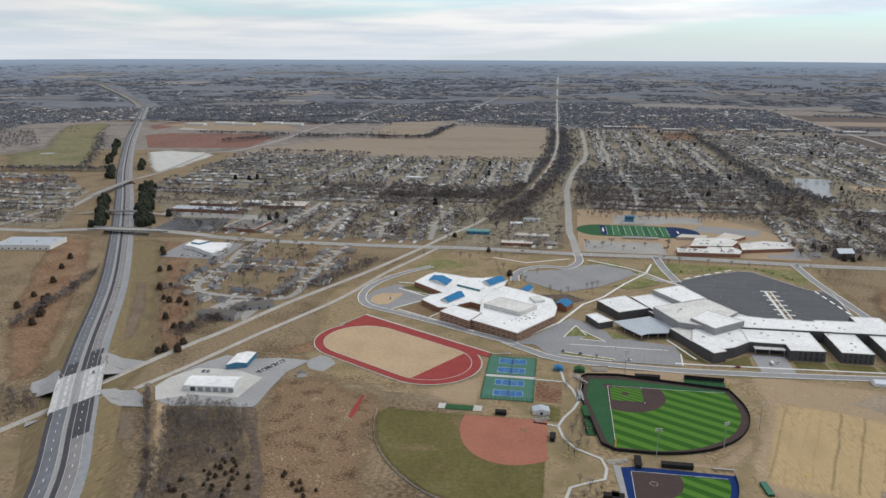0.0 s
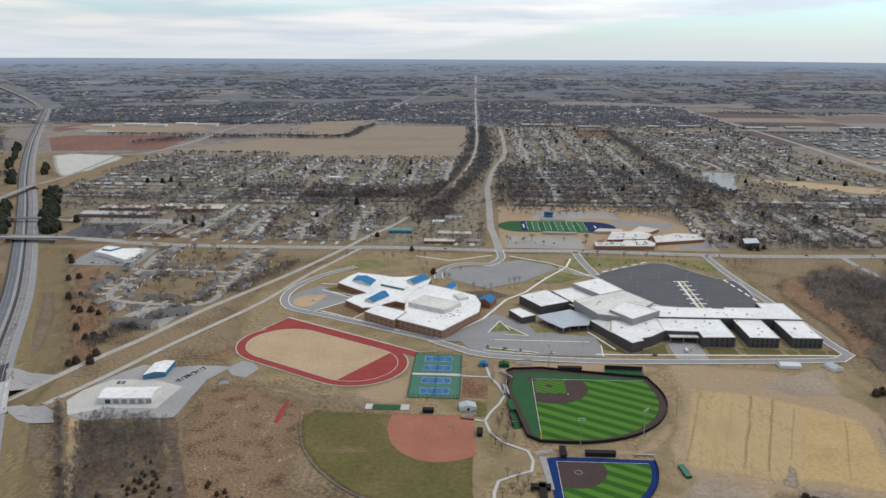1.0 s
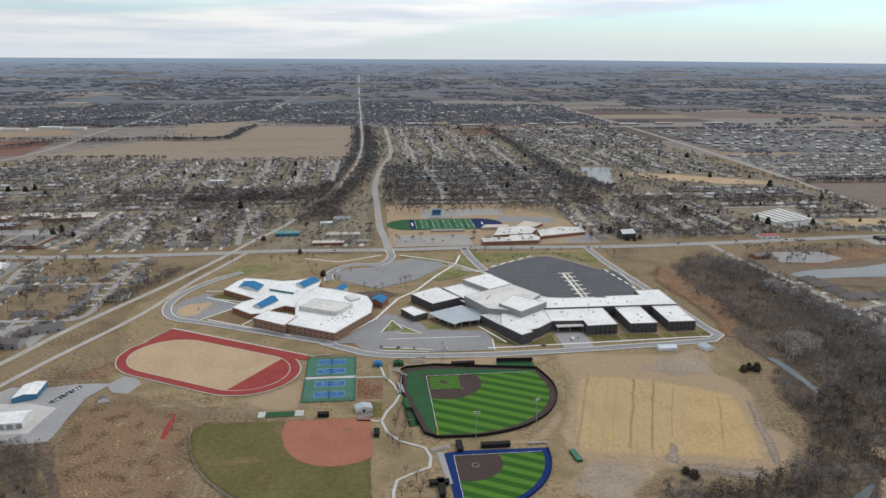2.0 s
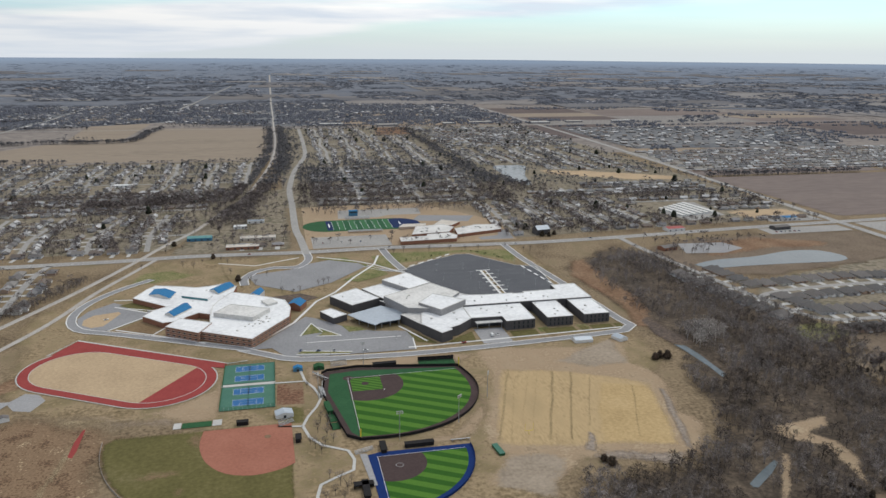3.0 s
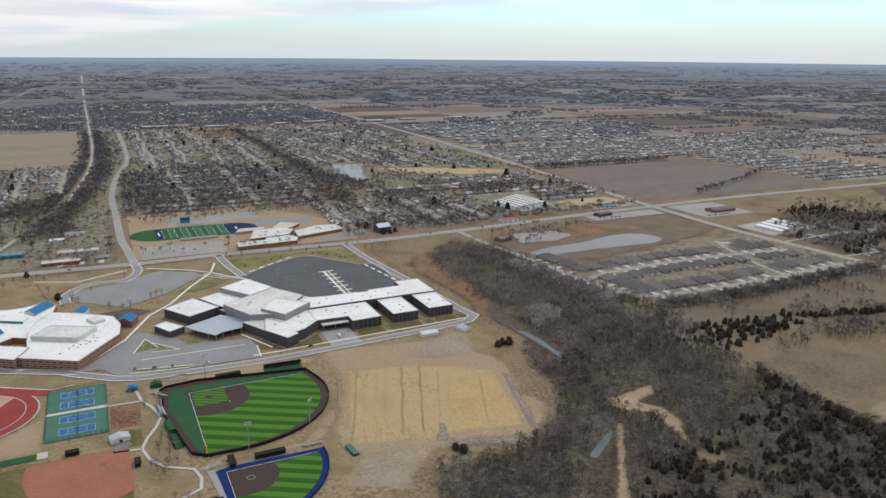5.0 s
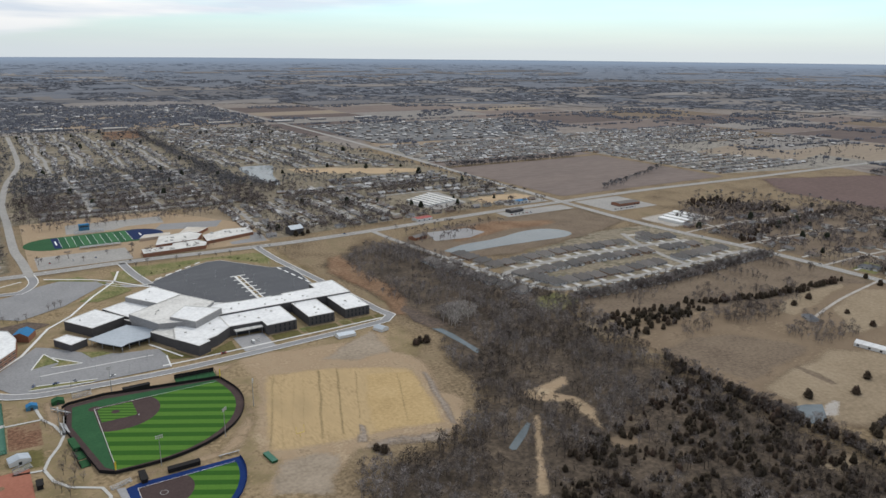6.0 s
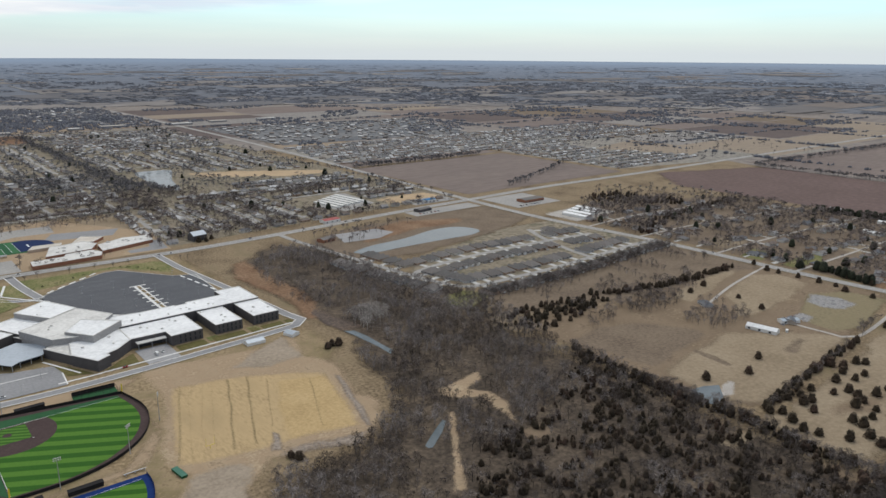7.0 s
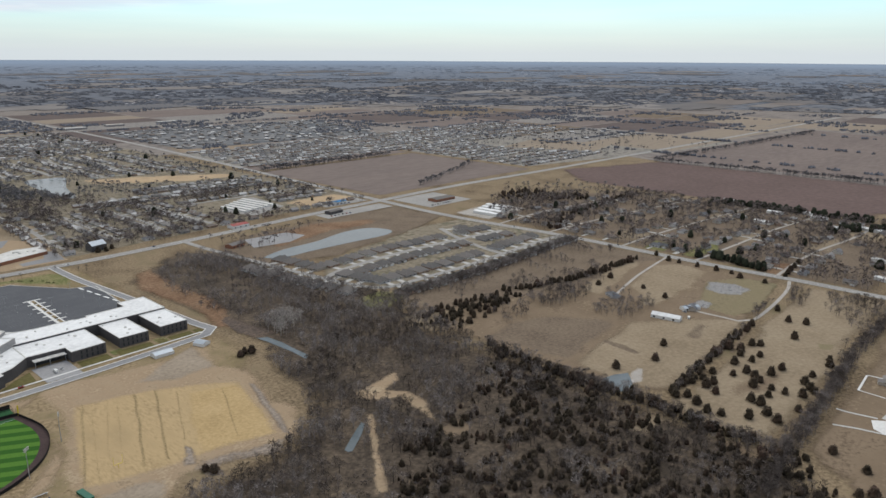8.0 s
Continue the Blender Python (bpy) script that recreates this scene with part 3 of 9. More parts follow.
def strew(name, protos, at, height, mat, label, category, spread=0.3, z=0.0, wide=1.0):
    """Many copies of low-detail prototypes joined in one mesh, for what nobody could count."""
    if len(at) == 0:
        return None
    pick = rng.integers(0, len(protos), len(at))
    V, F, n = [], [], 0
    for k, (pv, pf) in enumerate(protos):
        w = at[pick == k]
        if len(w) == 0:
            continue
        a = rng.uniform(0, 2 * math.pi, len(w))
        s = height * (1 + rng.uniform(-spread, spread, len(w)))
        sw = s * wide * (1 + rng.uniform(-0.2, 0.2, len(w)))
        c, sn = np.cos(a), np.sin(a)
        x = (pv[None, :, 0] * c[:, None] - pv[None, :, 1] * sn[:, None]) * sw[:, None] + w[:, 0:1]
        y = (pv[None, :, 0] * sn[:, None] + pv[None, :, 1] * c[:, None]) * sw[:, None] + w[:, 1:2]
        h = pv[None, :, 2] * s[:, None] + z
        V.append(np.stack([x, y, h], -1).reshape(-1, 3))
        F.append((pf[None] + (np.arange(len(w)) * len(pv))[:, None, None]).reshape(-1, 3) + n)
        n += len(w) * len(pv)
    return tagged(join_mesh(name, np.concatenate(V), np.concatenate(F), mat), label, category, "", "stuff")


def join_mesh(name, V, F, mat):
    me = bpy.data.meshes.new(name)
    me.vertices.add(len(V)); me.vertices.foreach_set("co", V.astype(np.float32).ravel())
    me.loops.add(F.size); me.loops.foreach_set("vertex_index", F.astype(np.int32).ravel())
    me.polygons.add(len(F)); me.polygons.foreach_set("loop_start", np.arange(0, F.size, 3, dtype=np.int32))
    me.update(calc_edges=True)
    ob = new(name, me)
    me.materials.append(M[mat])
    return ob


def tri_arrays(g):
    V = np.array(g.v, float)
    F = []
    for f in g.f:
        for i in range(1, len(f) - 1):
            F.append((f[0], f[i], f[i + 1]))
    return V, np.array(F, int)


# prototypes of plants, one unit high
def bare_tree(seed, limbs=7, twigs=70, thick=0.011, crown=0.33, low=0.25):
    """Trunk, limbs and a crown of twigs that gather in rounded lobes round the limbs' ends."""
    r = np.random.default_rng(seed)
    g = Geo()
    g.pole((0, 0, 0), (0.01, 0.02, 0.55), 0.022, 0.012, 4)
    lobes = []
    for i in range(limbs):
        a, z0 = 2 * math.pi * (i + r.uniform(-0.3, 0.3)) / limbs, r.uniform(low, 0.45)
        e = r.uniform(0.4, 0.85)
        end = Vector((crown * e * math.cos(a), crown * e * math.sin(a), min(0.9, z0 + r.uniform(0.25, 0.5))))
        g.pole((0, 0, z0), end, 0.011, 0.003, 3)
        lobes.append((Vector((0, 0, z0)).lerp(end, 0.85), crown * r.uniform(0.5, 0.78)))
    lobes.append((Vector((0, 0, 0.72)), crown * 0.6))
    for i in range(twigs):
        c, w = lobes[r.integers(len(lobes))]
        u = (Vector(r.normal(0, 1, 3)) + Vector((0, 0, 0.35))).normalized()
        p = c + u * w * r.uniform(0.05, 0.7)
        d = (u + Vector(r.normal(0, 0.35, 3)) + Vector((0, 0, 0.25))).normalized() * w * r.uniform(0.35, 0.8)
        k = d.cross(Vector(r.normal(0, 1, 3))).normalized() * thick * r.uniform(0.6, 1.5)
        q = p + d
        q.z = min(q.z, 1.05)
        g.face([p - k, p + k, q])
    return tri_arrays(g)


def tree_parts(seed):
    """Wood and twigs of one bare tree, as two meshes."""
    V, F = bare_tree(seed, 8, 130, 0.009, 0.36)
    split = 8 + 2 + 8 * 7
    out = []
    for nm, f in (("trunk", F[:split]), ("crown", F[split:])):
        me = bpy.data.meshes.new(nm)
        used = sorted(set(f.ravel().tolist()))
        back = {u: i for i, u in enumerate(used)}
        me.from_pydata([tuple(V[u]) for u in used], [], [tuple(back[int(i)] for i in t) for t in f])
        out.append(me)
    return out


def evergreen(seed, tufts=90, wide=0.47, cone=0.72):
    r = np.random.default_rng(seed)
    g = Geo()
    g.pole((0, 0, 0), (0, 0, 0.3), 0.03, 0.02, 4)
    ring = 7
    rows = (0.05, 0.2, 0.42, 0.65, 0.85)
    rad = [wide * (0.75 if z < 0.1 else 1.0) * (1 - cone * max(0, z - 0.1) ** 1.3) for z in rows]
    idx = []
    for z, w in zip(rows, rad):
        idx.append(len(g.v))
        for i in range(ring):
            a = 2 * math.pi * i / ring
            u = w * r.uniform(0.7, 1.0)
            g.v.append((u * math.cos(a), u * math.sin(a), z + r.uniform(-0.04, 0.04)))
    for k in range(len(rows) - 1):
        for i in range(ring):
            j = (i + 1) % ring
            g.f.append((idx[k] + i, idx[k] + j, idx[k + 1] + j, idx[k + 1] + i))
    top = len(g.v)
    g.v.append((0, 0, 0.95))
    for i in range(ring):
        g.f.append((idx[-1] + i, idx[-1] + (i + 1) % ring, top))
    for i in range(tufts):
        z = r.uniform(0.03, 0.97)
        w = wide * (1 - cone * max(0, z - 0.1) ** 1.3) * r.uniform(0.75, 1.12)
        a = r.uniform(0, 2 * math.pi)
        p = Vector((w * math.cos(a), w * math.sin(a), z))
        d = Vector((math.cos(a), math.sin(a), r.uniform(-0.2, 1.0))).normalized()
        s = Vector((-math.sin(a), math.cos(a), r.uniform(-0.4, 0.4))).normalized() * r.uniform(0.04, 0.08)
        g.face([p - s - d * 0.06, p + s - d * 0.06, p + d * r.uniform(0.05, 0.11)])
    return tri_arrays(g)


def shrub(seed, bits=26, wide=0.75):
    r = np.random.default_rng(seed)
    g = Geo()
    for i in range(bits):
        a, z = r.uniform(0, 2 * math.pi), r.uniform(0.0, 0.75)
        w = wide * math.sqrt(max(0.05, 1 - z * z)) * math.sqrt(r.uniform(0.02, 1.0))
        p = Vector((w * math.cos(a), w * math.sin(a), z))
        d = (Vector(r.normal(0, 0.7, 3)) + Vector((0, 0, 0.8))).normalized() * r.uniform(0.25, 0.45)
        s = d.orthogonal().normalized() * r.uniform(0.04, 0.12)
        g.face([p - s, p + s, p + d])
    return tri_arrays(g)


def far_clump(seed, bits=5):
    """A far group of bare crowns, one unit high and about two and a half wide: uneven low domes."""
    r = np.random.default_rng(seed)
    g = Geo()
    for i in range(bits):
        x, y = r.uniform(-1.1, 1.1, 2)
        h, a0 = r.uniform(0.6, 1.0), r.uniform(0, 6)
        n = len(g.v)
        for k in range(4):
            a, w = a0 + math.pi * k / 2, r.uniform(0.35, 0.7)
            g.v.append((x + w * math.cos(a), y + w * math.sin(a), h * r.uniform(0.0, 0.35)))
        g.v.append((x + r.uniform(-0.15, 0.15), y + r.uniform(-0.15, 0.15), h))
        g.f += [(n + k, n + (k + 1) % 4, n + 4) for k in range(4)]
    return tri_arrays(g)


NEAR_TREES = [bare_tree(s, 5, 84, 0.0145, 0.36) for s in range(6)]
MID_TREES = [bare_tree(20 + s, 2, 48, 0.029, 0.42) for s in range(6)]
FAR_TREES = [far_clump(40 + s) for s in range(5)]
CEDARS = [evergreen(60 + s, 56) for s in range(4)]
MID_CEDARS = [evergreen(70 + s, 18) for s in range(3)]
SHRUBS = [shrub(80 + s) for s in range(4)]

# ---------------------------------------------------------------- land
FAR = 4000.0


def build_land():
    g = Geo()
    k = 96
    rings = [0, 60, 150, 300, 600, 1000, 1600, 2400, 3200, FAR]
    g.v.append((0, 0, 0))
    for r in rings[1:]:
        g.v += [(r * math.cos(2 * math.pi * i / k), r * math.sin(2 * math.pi * i / k), 0) for i in range(k)]
    for i in range(k):
        j = (i + 1) % k
        g.f.append((0, 1 + i, 1 + j))
        for q in range(len(rings) - 2):
            a, b = 1 + q * k, 1 + (q + 1) * k
            g.f.append((a + i, b + i, b + j, a + j))
    setting("ground", g, "prairie", "dry tan and olive winter prairie on flat land")


def far_place(x, y):
    """The far plain is folded up into a shallow bowl, so that its horizon stands within five kilometres."""
    r = math.hypot(x, y)
    if r <= FAR:
        return (x, y, 0.0)
    q = FAR + 900 * (1 - FAR / r)
    return (x * q / r, y * q / r, EYE * (1 - q / r))


def build_backdrop():
    k = 240
    rad = [4000, 4300, 4700, 5200, 5800, 6600, 7600, 9000, 11000, 14000, 18500, 27500]
    me = bpy.data.meshes.new("backdrop")
    V, F, true = [], [], []
    for r in rad:
        for i in range(k):
            a = 2 * math.pi * i / k
            h = noise.noise(Vector((3 * math.cos(a), 3 * math.sin(a), 0.5))) * 5 if r == rad[-1] else 0
            x, y, z = far_place(r * math.cos(a) * 1.00001, r * math.sin(a) * 1.00001)
            V.append((x, y, z + h)); true.append((r * math.cos(a), r * math.sin(a)))
    for q in range(len(rad) - 1):
        for i in range(k):
            j = (i + 1) % k
            F.append((q * k + i, (q + 1) * k + i, (q + 1) * k + j, q * k + j))
    me.from_pydata(V, [], F)
    uv = me.uv_layers.new(name="UVMap")
    for lp in me.loops:
        uv.data[lp.index].uv = true[lp.vertex_index]
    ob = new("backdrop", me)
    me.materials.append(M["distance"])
    tagged(ob, "hazy blue-grey plain reaching the flat horizon", "distance", "", "structure")


def distant_plain():
    """The far plain: a mottle of dark woods and pale ground that pales to blue with true distance: painted haze, which
    also glows.
    """
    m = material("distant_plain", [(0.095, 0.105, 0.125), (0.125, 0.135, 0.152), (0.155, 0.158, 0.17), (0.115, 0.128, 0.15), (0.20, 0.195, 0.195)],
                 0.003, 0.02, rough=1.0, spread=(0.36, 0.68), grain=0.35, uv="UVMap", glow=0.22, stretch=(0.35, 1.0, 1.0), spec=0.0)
    nt = m.node_tree
    N, L = nt.nodes.new, nt.links.new
    hsv = next(n for n in nt.nodes if n.type == "HUE_SAT")
    b = nt.nodes["Principled BSDF"]
    # haze put into the colour: blend towards pale blue with true distance
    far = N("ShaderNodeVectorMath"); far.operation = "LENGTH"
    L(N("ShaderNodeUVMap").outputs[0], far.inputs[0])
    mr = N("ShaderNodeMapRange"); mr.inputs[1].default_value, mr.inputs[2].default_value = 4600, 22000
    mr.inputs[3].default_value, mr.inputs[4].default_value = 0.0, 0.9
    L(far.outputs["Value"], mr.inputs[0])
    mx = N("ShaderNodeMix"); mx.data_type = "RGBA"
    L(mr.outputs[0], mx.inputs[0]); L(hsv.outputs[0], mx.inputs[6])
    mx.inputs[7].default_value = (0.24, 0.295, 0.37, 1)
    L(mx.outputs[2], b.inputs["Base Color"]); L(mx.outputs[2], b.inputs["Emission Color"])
    return m


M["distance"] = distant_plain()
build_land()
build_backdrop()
# ---------------------------------------------------------------- ground cover
def arc_points(r, a0, a1, n=40):
    return [(r * math.cos(radians(a0 + (a1 - a0) * i / n)), r * math.sin(radians(a0 + (a1 - a0) * i / n))) for i in range(n + 1)]


M["fargrass"] = material("far_grassland", [(0.145, 0.128, 0.118), (0.19, 0.165, 0.148), (0.235, 0.205, 0.18), (0.165, 0.145, 0.135)], 0.004, 0.03, spread=(0.36, 0.64), grain=0.2)
ZONES = {
    "rail_hood": [(-560, 1030), (-150, 1030), (-60, 1330), (-45, 1600), (-30, 1880), (-560, 1880), (-840, 1880), (-800, 1330), (-620, 1100)],
    "north_hood": [(10, 1290), (900, 1290), (905, 2680), (10, 2680)],
    "mid_hood": [(330, 1010), (900, 1060), (900, 1300), (330, 1300)],
    "west_hood": [(-1500, 1000), (-760, 1010), (-900, 1300), (-1050, 1450), (-1600, 1500)],
    "rural": [(925, 200), (1340, 160), (1330, 740), (1050, 860), (925, 780)],
    "east_hood": [(1440, 1080), (2300, 900), (2300, 1900), (940, 1900), (940, 1530), (1440, 1530)],
}


def build_cover():
    patch("far_grassland", [(1350, -500), (2400, -600), (3900, -600)] + arc_points(3985, -5, 160) + [(-3600, 1500), (-1700, 1500), (-1300, 1900), (-700, 1890), (1000, 1890), (1700, 1700), (1780, 1000)], "fargrass", "grey-brown far grassland", "grassland", 0, 0.02)
    patch("yards", ZONES["rail_hood"], "yard", "patchy winter lawns and bare yards between houses", "yard")
    patch("yards", ZONES["north_hood"], "yard", "patchy winter lawns and bare yards between houses", "yard")
    patch("yards", ZONES["mid_hood"], "yard", "patchy winter lawns and bare yards between houses", "yard")
    patch("yards", [(-150, 1000), (22, 1000), (22, 1480), (-40, 1480), (-100, 1290)], "yard", "patchy yards between shops and houses", "yard", 4)
    patch("yards", ZONES["west_hood"], "yard", "patchy winter lawns and bare yards between houses", "yard")
    patch("yards", ZONES["east_hood"], "paleyard", "patchy winter lawns and bare yards between houses", "yard")
    patch("acreages", ZONES["rural"], "greypasture", "pale rough grass between scattered country houses", "yard", 6)
    patch("golf_course", [(-1261, 1519), (-1070, 1568), (-1230, 1850), (-1454, 2216), (-1689, 2638), (-1800, 2520), (-1622, 2183), (-1430, 1870), (-1457, 1764)], "greens", "green and tan golf course turf", "turf", 10)
    patch("red_field", [(-1147, 1946), (-1325, 2242), (-1285, 2321), (-958, 2348), (-900, 2290), (-868, 1998)], "redwest", "bare reddish ploughed field", "field")
    patch("brown_field", [(-868, 1930), (-480, 1915), (-12, 1899), (-12, 2720), (-370, 2740), (-430, 2330), (-640, 2310)], "brownfield", "bare brown ploughed field", "field")
    patch("brown_field", [(-600, 2350), (-450, 2340), (-440, 2920), (-653, 2960)], "brownfield", "bare brown ploughed field", "field")
    patch("tan_field", [(-1693, 2932), (-1851, 3366), (-1435, 3614), (-962, 3715), (-857, 3358), (-942, 3146), (-1393, 2994)], "farverge", "pale stubble field between tree belts", "field", 6)
    patch("tan_field", [(-1393, 2375), (-1495, 2563), (-1465, 2786), (-1066, 3061), (-886, 3039), (-892, 2683), (-1090, 2736), (-1363, 2589)], "redwest", "pale reddish field between tree belts", "field", 6)
    patch("works_yard", [(-1322, 2428), (-1397, 2724), (-1082, 2714), (-985, 2577), (-1049, 2423)], "gravel", "white works yard with low buildings", "yard", 6)
    patch("gravel_yard", [(-1101, 1854), (-1062, 1910), (-934, 1886), (-891, 1847), (-870, 1636), (-885, 1521), (-936, 1579)], "concrete", "white gravel lot", "lot", 8)
    patch("red_field", [(-1101, 1321), (-981, 1448), (-1500, 1480), (-1500, 1330)], "redsoil", "reddish fallow field", "field", 6)
    patch("brown_field", rect(928, 1420, 1045, 1460), "greyfield", "bare grey-brown field", "field", 3)
    patch("brown_field", rect(928, 1430, 1475, 1580), "greyfield", "bare grey-brown field", "field", 3)
    patch("red_field", [(1342, 300), (1760, 280), (1760, 890), (1456, 1000), (1342, 860)], "redfield", "bare reddish ploughed field", "field", 3)
    patch("grey_field", [(1790, 300), (2700, 200), (2900, 900), (1790, 950)], "greyfield", "wide bare grey field", "field")
    patch("grey_field", [(1704, 1369), (1805, 1123), (2276, 1244), (2223, 1505)], "brownfield", "bare brown field", "field")
    patch("dark_field", [(921, 2673), (911, 2227), (1250, 2300), (1250, 2700)], "darkfield", "dark ploughed field", "field")
    patch("tan_field", [(327, 2424), (451, 2448), (470, 2680), (353, 2670)], "redsoil", "small reddish-brown field", "field")
    patch("tan_field", [(589, 1640), (717, 1597), (880, 1500), (870, 1440), (750, 1458), (600, 1560)], "tan", "open tan grass by the lake", "field", 8)
    patch("tan_field", rect(760, 890, 1060, 1130), "tan", "open tan grass lot", "field", 6)
    patch("building_land", [(1028, 2196), (1269, 2435), (1368, 2233), (1241, 1905), (1050, 1804), (942, 1911)], "sand", "pale bare building land beside the section road", "dirt", 14, None, 40)
    patch("building_land", [(813, 2879), (1000, 3116), (966, 2842), (818, 2671)], "sand", "pale bare building land beside the section road", "dirt", 14, None, 40)
    patch("building_land", [(1731, 3304), (2312, 3070), (2222, 2387), (1804, 2552), (1608, 2974)], "greyfield", "grey-brown field strip", "field", 6)
    # school grounds
    patch("school_grounds", [(-215, 560), (-60, 500), (-60, 400), (150, 360), (350, 560), (340, 980), (-170, 980), (-260, 760)], "lawn", "dry tan grass of the school grounds", "lawn", 4)
    patch("dirt_field", [(-229, 540), (-195, 562), (-148, 540), (-100, 510), (-120, 470), (-95, 360), (-175, 350), (-215, 470)], "dirt", "rough bare red-brown dirt and dead weeds", "dirt", 8, None, 20)
    patch("green_strip", [(-175, 870), (-130, 880), (-95, 905), (-130, 935), (-170, 925)], "verge", "green winter lawn", "lawn", 4)
    patch("green_strip", [(130, 905), (180, 912), (235, 945), (255, 940), (300, 880), (318, 930), (300, 955), (140, 965)], "verge", "green and tan lawn by the parking lot", "lawn", 2)
    patch("freeway_verge", [(-262, 300), (-300, 352), (-368, 408), (-420, 500), (-500, 690), (-640, 960), (-560, 975), (-440, 760), (-380, 640), (-350, 590), (-330, 500), (-244, 366), (-225, 300)], "mown", "tan mown grass verge", "verge", 4, None, 3)
    patch("red_bank", [(-412, 480), (-432, 487), (-520, 590), (-640, 790), (-735, 960), (-660, 960), (-583, 827), (-526, 720), (-467, 607), (-430, 532), (-418, 502)], "redbank", "eroded red soil bank", "bank", 4, None, 5)
    patch("red_bank", [(-640, 960), (-600, 960), (-560, 880), (-520, 810), (-500, 760), (-520, 760), (-570, 850)], "redbank", "eroded red soil bank", "bank", 3, None, 8)
    patch("red_bank", [(-560, 960), (-500, 960), (-438, 801), (-376, 706), (-366, 660), (-340, 613), (-326, 574), (-356, 583), (-403, 660), (-420, 700), (-478, 819)], "redbank", "eroded red soil bank", "bank", 4, None, 8)
    patch("worn_verge", [(-405, 600), (-431, 661), (-487, 770), (-472, 772), (-429, 697), (-390, 606)], "greypasture", "worn grey grass by the freeway", "verge", 3, None, 5)
    patch("brown_verge", [(-327, 472), (-303, 469), (-278, 422), (-300, 426)], "greypasture", "browned grass by the freeway", "verge", 3, None, 6)
    patch("tan_strip", [(-309, 497), (-294, 494), (-255, 418), (-228, 350), (-236, 350), (-265, 417)], "tan", "tan dry grass strip", "verge", 2, None, 4)
    patch("dirt_track", [(162, 610), (199, 614), (287, 596), (314, 624), (317, 595), (302, 555), (316, 528), (311, 506), (297, 462), (306, 444), (277, 398), (242, 396), (196, 411), (178, 397), (160, 369), (116, 396), (138, 429), (135, 448), (140, 482), (166, 541), (167, 579)], "earth", "pale bare earth with wheel ruts", "dirt", 3, None, 8)
    patch("practice_field", [(182, 567), (224, 555), (269, 536), (297, 511), (283, 458), (268, 413), (237, 420), (209, 428), (172, 432), (140, 443), (153, 493)], "practice", "worn tan practice field with faint stripes", "field", 3, None, 7)
    patch("practice_field", [(254, 526), (294, 507), (281, 457), (267, 414), (239, 423), (214, 429), (227, 470)], "goldturf", "pale gold turf of the practice field", "field", 2, None, 6)
    patch("worn_stripe", [(189.8, 562.9), (182.4, 543.5), (175.1, 524.0), (167.7, 504.6), (160.3, 485.2), (153.0, 465.7), (145.6, 446.3), (142.4, 447.5), (149.8, 466.9), (157.1, 486.4), (164.5, 505.8), (171.9, 525.2), (179.2, 544.7), (186.6, 564.1)], "stripeturf", "worn olive stripe across the practice field", "field", 1.2, None, 2.2)
    patch("worn_stripe", [(195.6, 561.9), (188.6, 542.5), (181.6, 523.1), (174.6, 503.8), (167.6, 484.4), (160.6, 465.0), (153.5, 445.7), (151.7, 446.3), (158.7, 465.7), (165.7, 485.1), (172.7, 504.4), (179.7, 523.8), (186.7, 543.2), (193.8, 562.5)], "stripeturf", "worn olive stripe across the practice field", "field", 1.2, None, 2.2)
    patch("worn_stripe", [(212.9, 556.8), (205.4, 537.1), (197.8, 517.4), (190.3, 497.8), (182.7, 478.1), (175.2, 458.4), (167.6, 438.8), (166.0, 439.4), (173.5, 459.1), (181.1, 478.8), (188.6, 498.4), (196.2, 518.1), (203.7, 537.8), (211.3, 557.4)], "stripeturf", "worn olive stripe across the practice field", "field", 1.2, None, 2.2)
    patch("worn_stripe", [(225.7, 550.5), (218.3, 532.0), (210.9, 513.5), (203.6, 495.0), (196.2, 476.5), (188.8, 458.1), (181.5, 439.6), (178.3, 440.8), (185.7, 459.3), (193.1, 477.8), (200.4, 496.3), (207.8, 514.8), (215.2, 533.2), (222.5, 551.7)], "stripeturf", "worn olive stripe across the practice field", "field", 1.2, None, 2.2)
    patch("worn_stripe", [(240.2, 545.7), (232.9, 527.7), (225.7, 509.7), (218.4, 491.7), (211.1, 473.7), (203.9, 455.7), (196.6, 437.7), (193.8, 438.9), (201.1, 456.9), (208.3, 474.9), (215.6, 492.9), (222.9, 510.9), (230.1, 528.9), (237.4, 546.9)], "stripeturf", "worn olive stripe across the practice field", "field", 1.2, None, 2.2)
    patch("worn_stripe", [(252.0, 535.7), (246.2, 522.2), (240.3, 508.7), (234.5, 495.3), (228.6, 481.8), (222.8, 468.3), (216.9, 454.8), (215.1, 455.6), (220.9, 469.1), (226.8, 482.6), (232.6, 496.0), (238.5, 509.5), (244.3, 523.0), (250.2, 536.5)], "stripeturf", "worn olive stripe across the practice field", "field", 1.2, None, 2.2)
    patch("worn_stripe", [(279.5, 510.9), (273.9, 497.8), (268.3, 484.6), (262.6, 471.5), (257.0, 458.4), (251.4, 445.2), (245.7, 432.1), (243.9, 432.9), (249.5, 446.0), (255.1, 459.2), (260.8, 472.3), (266.4, 485.4), (272.0, 498.6), (277.7, 511.7)], "stripeturf", "worn olive stripe across the practice field", "field", 1.2, None, 2.2)
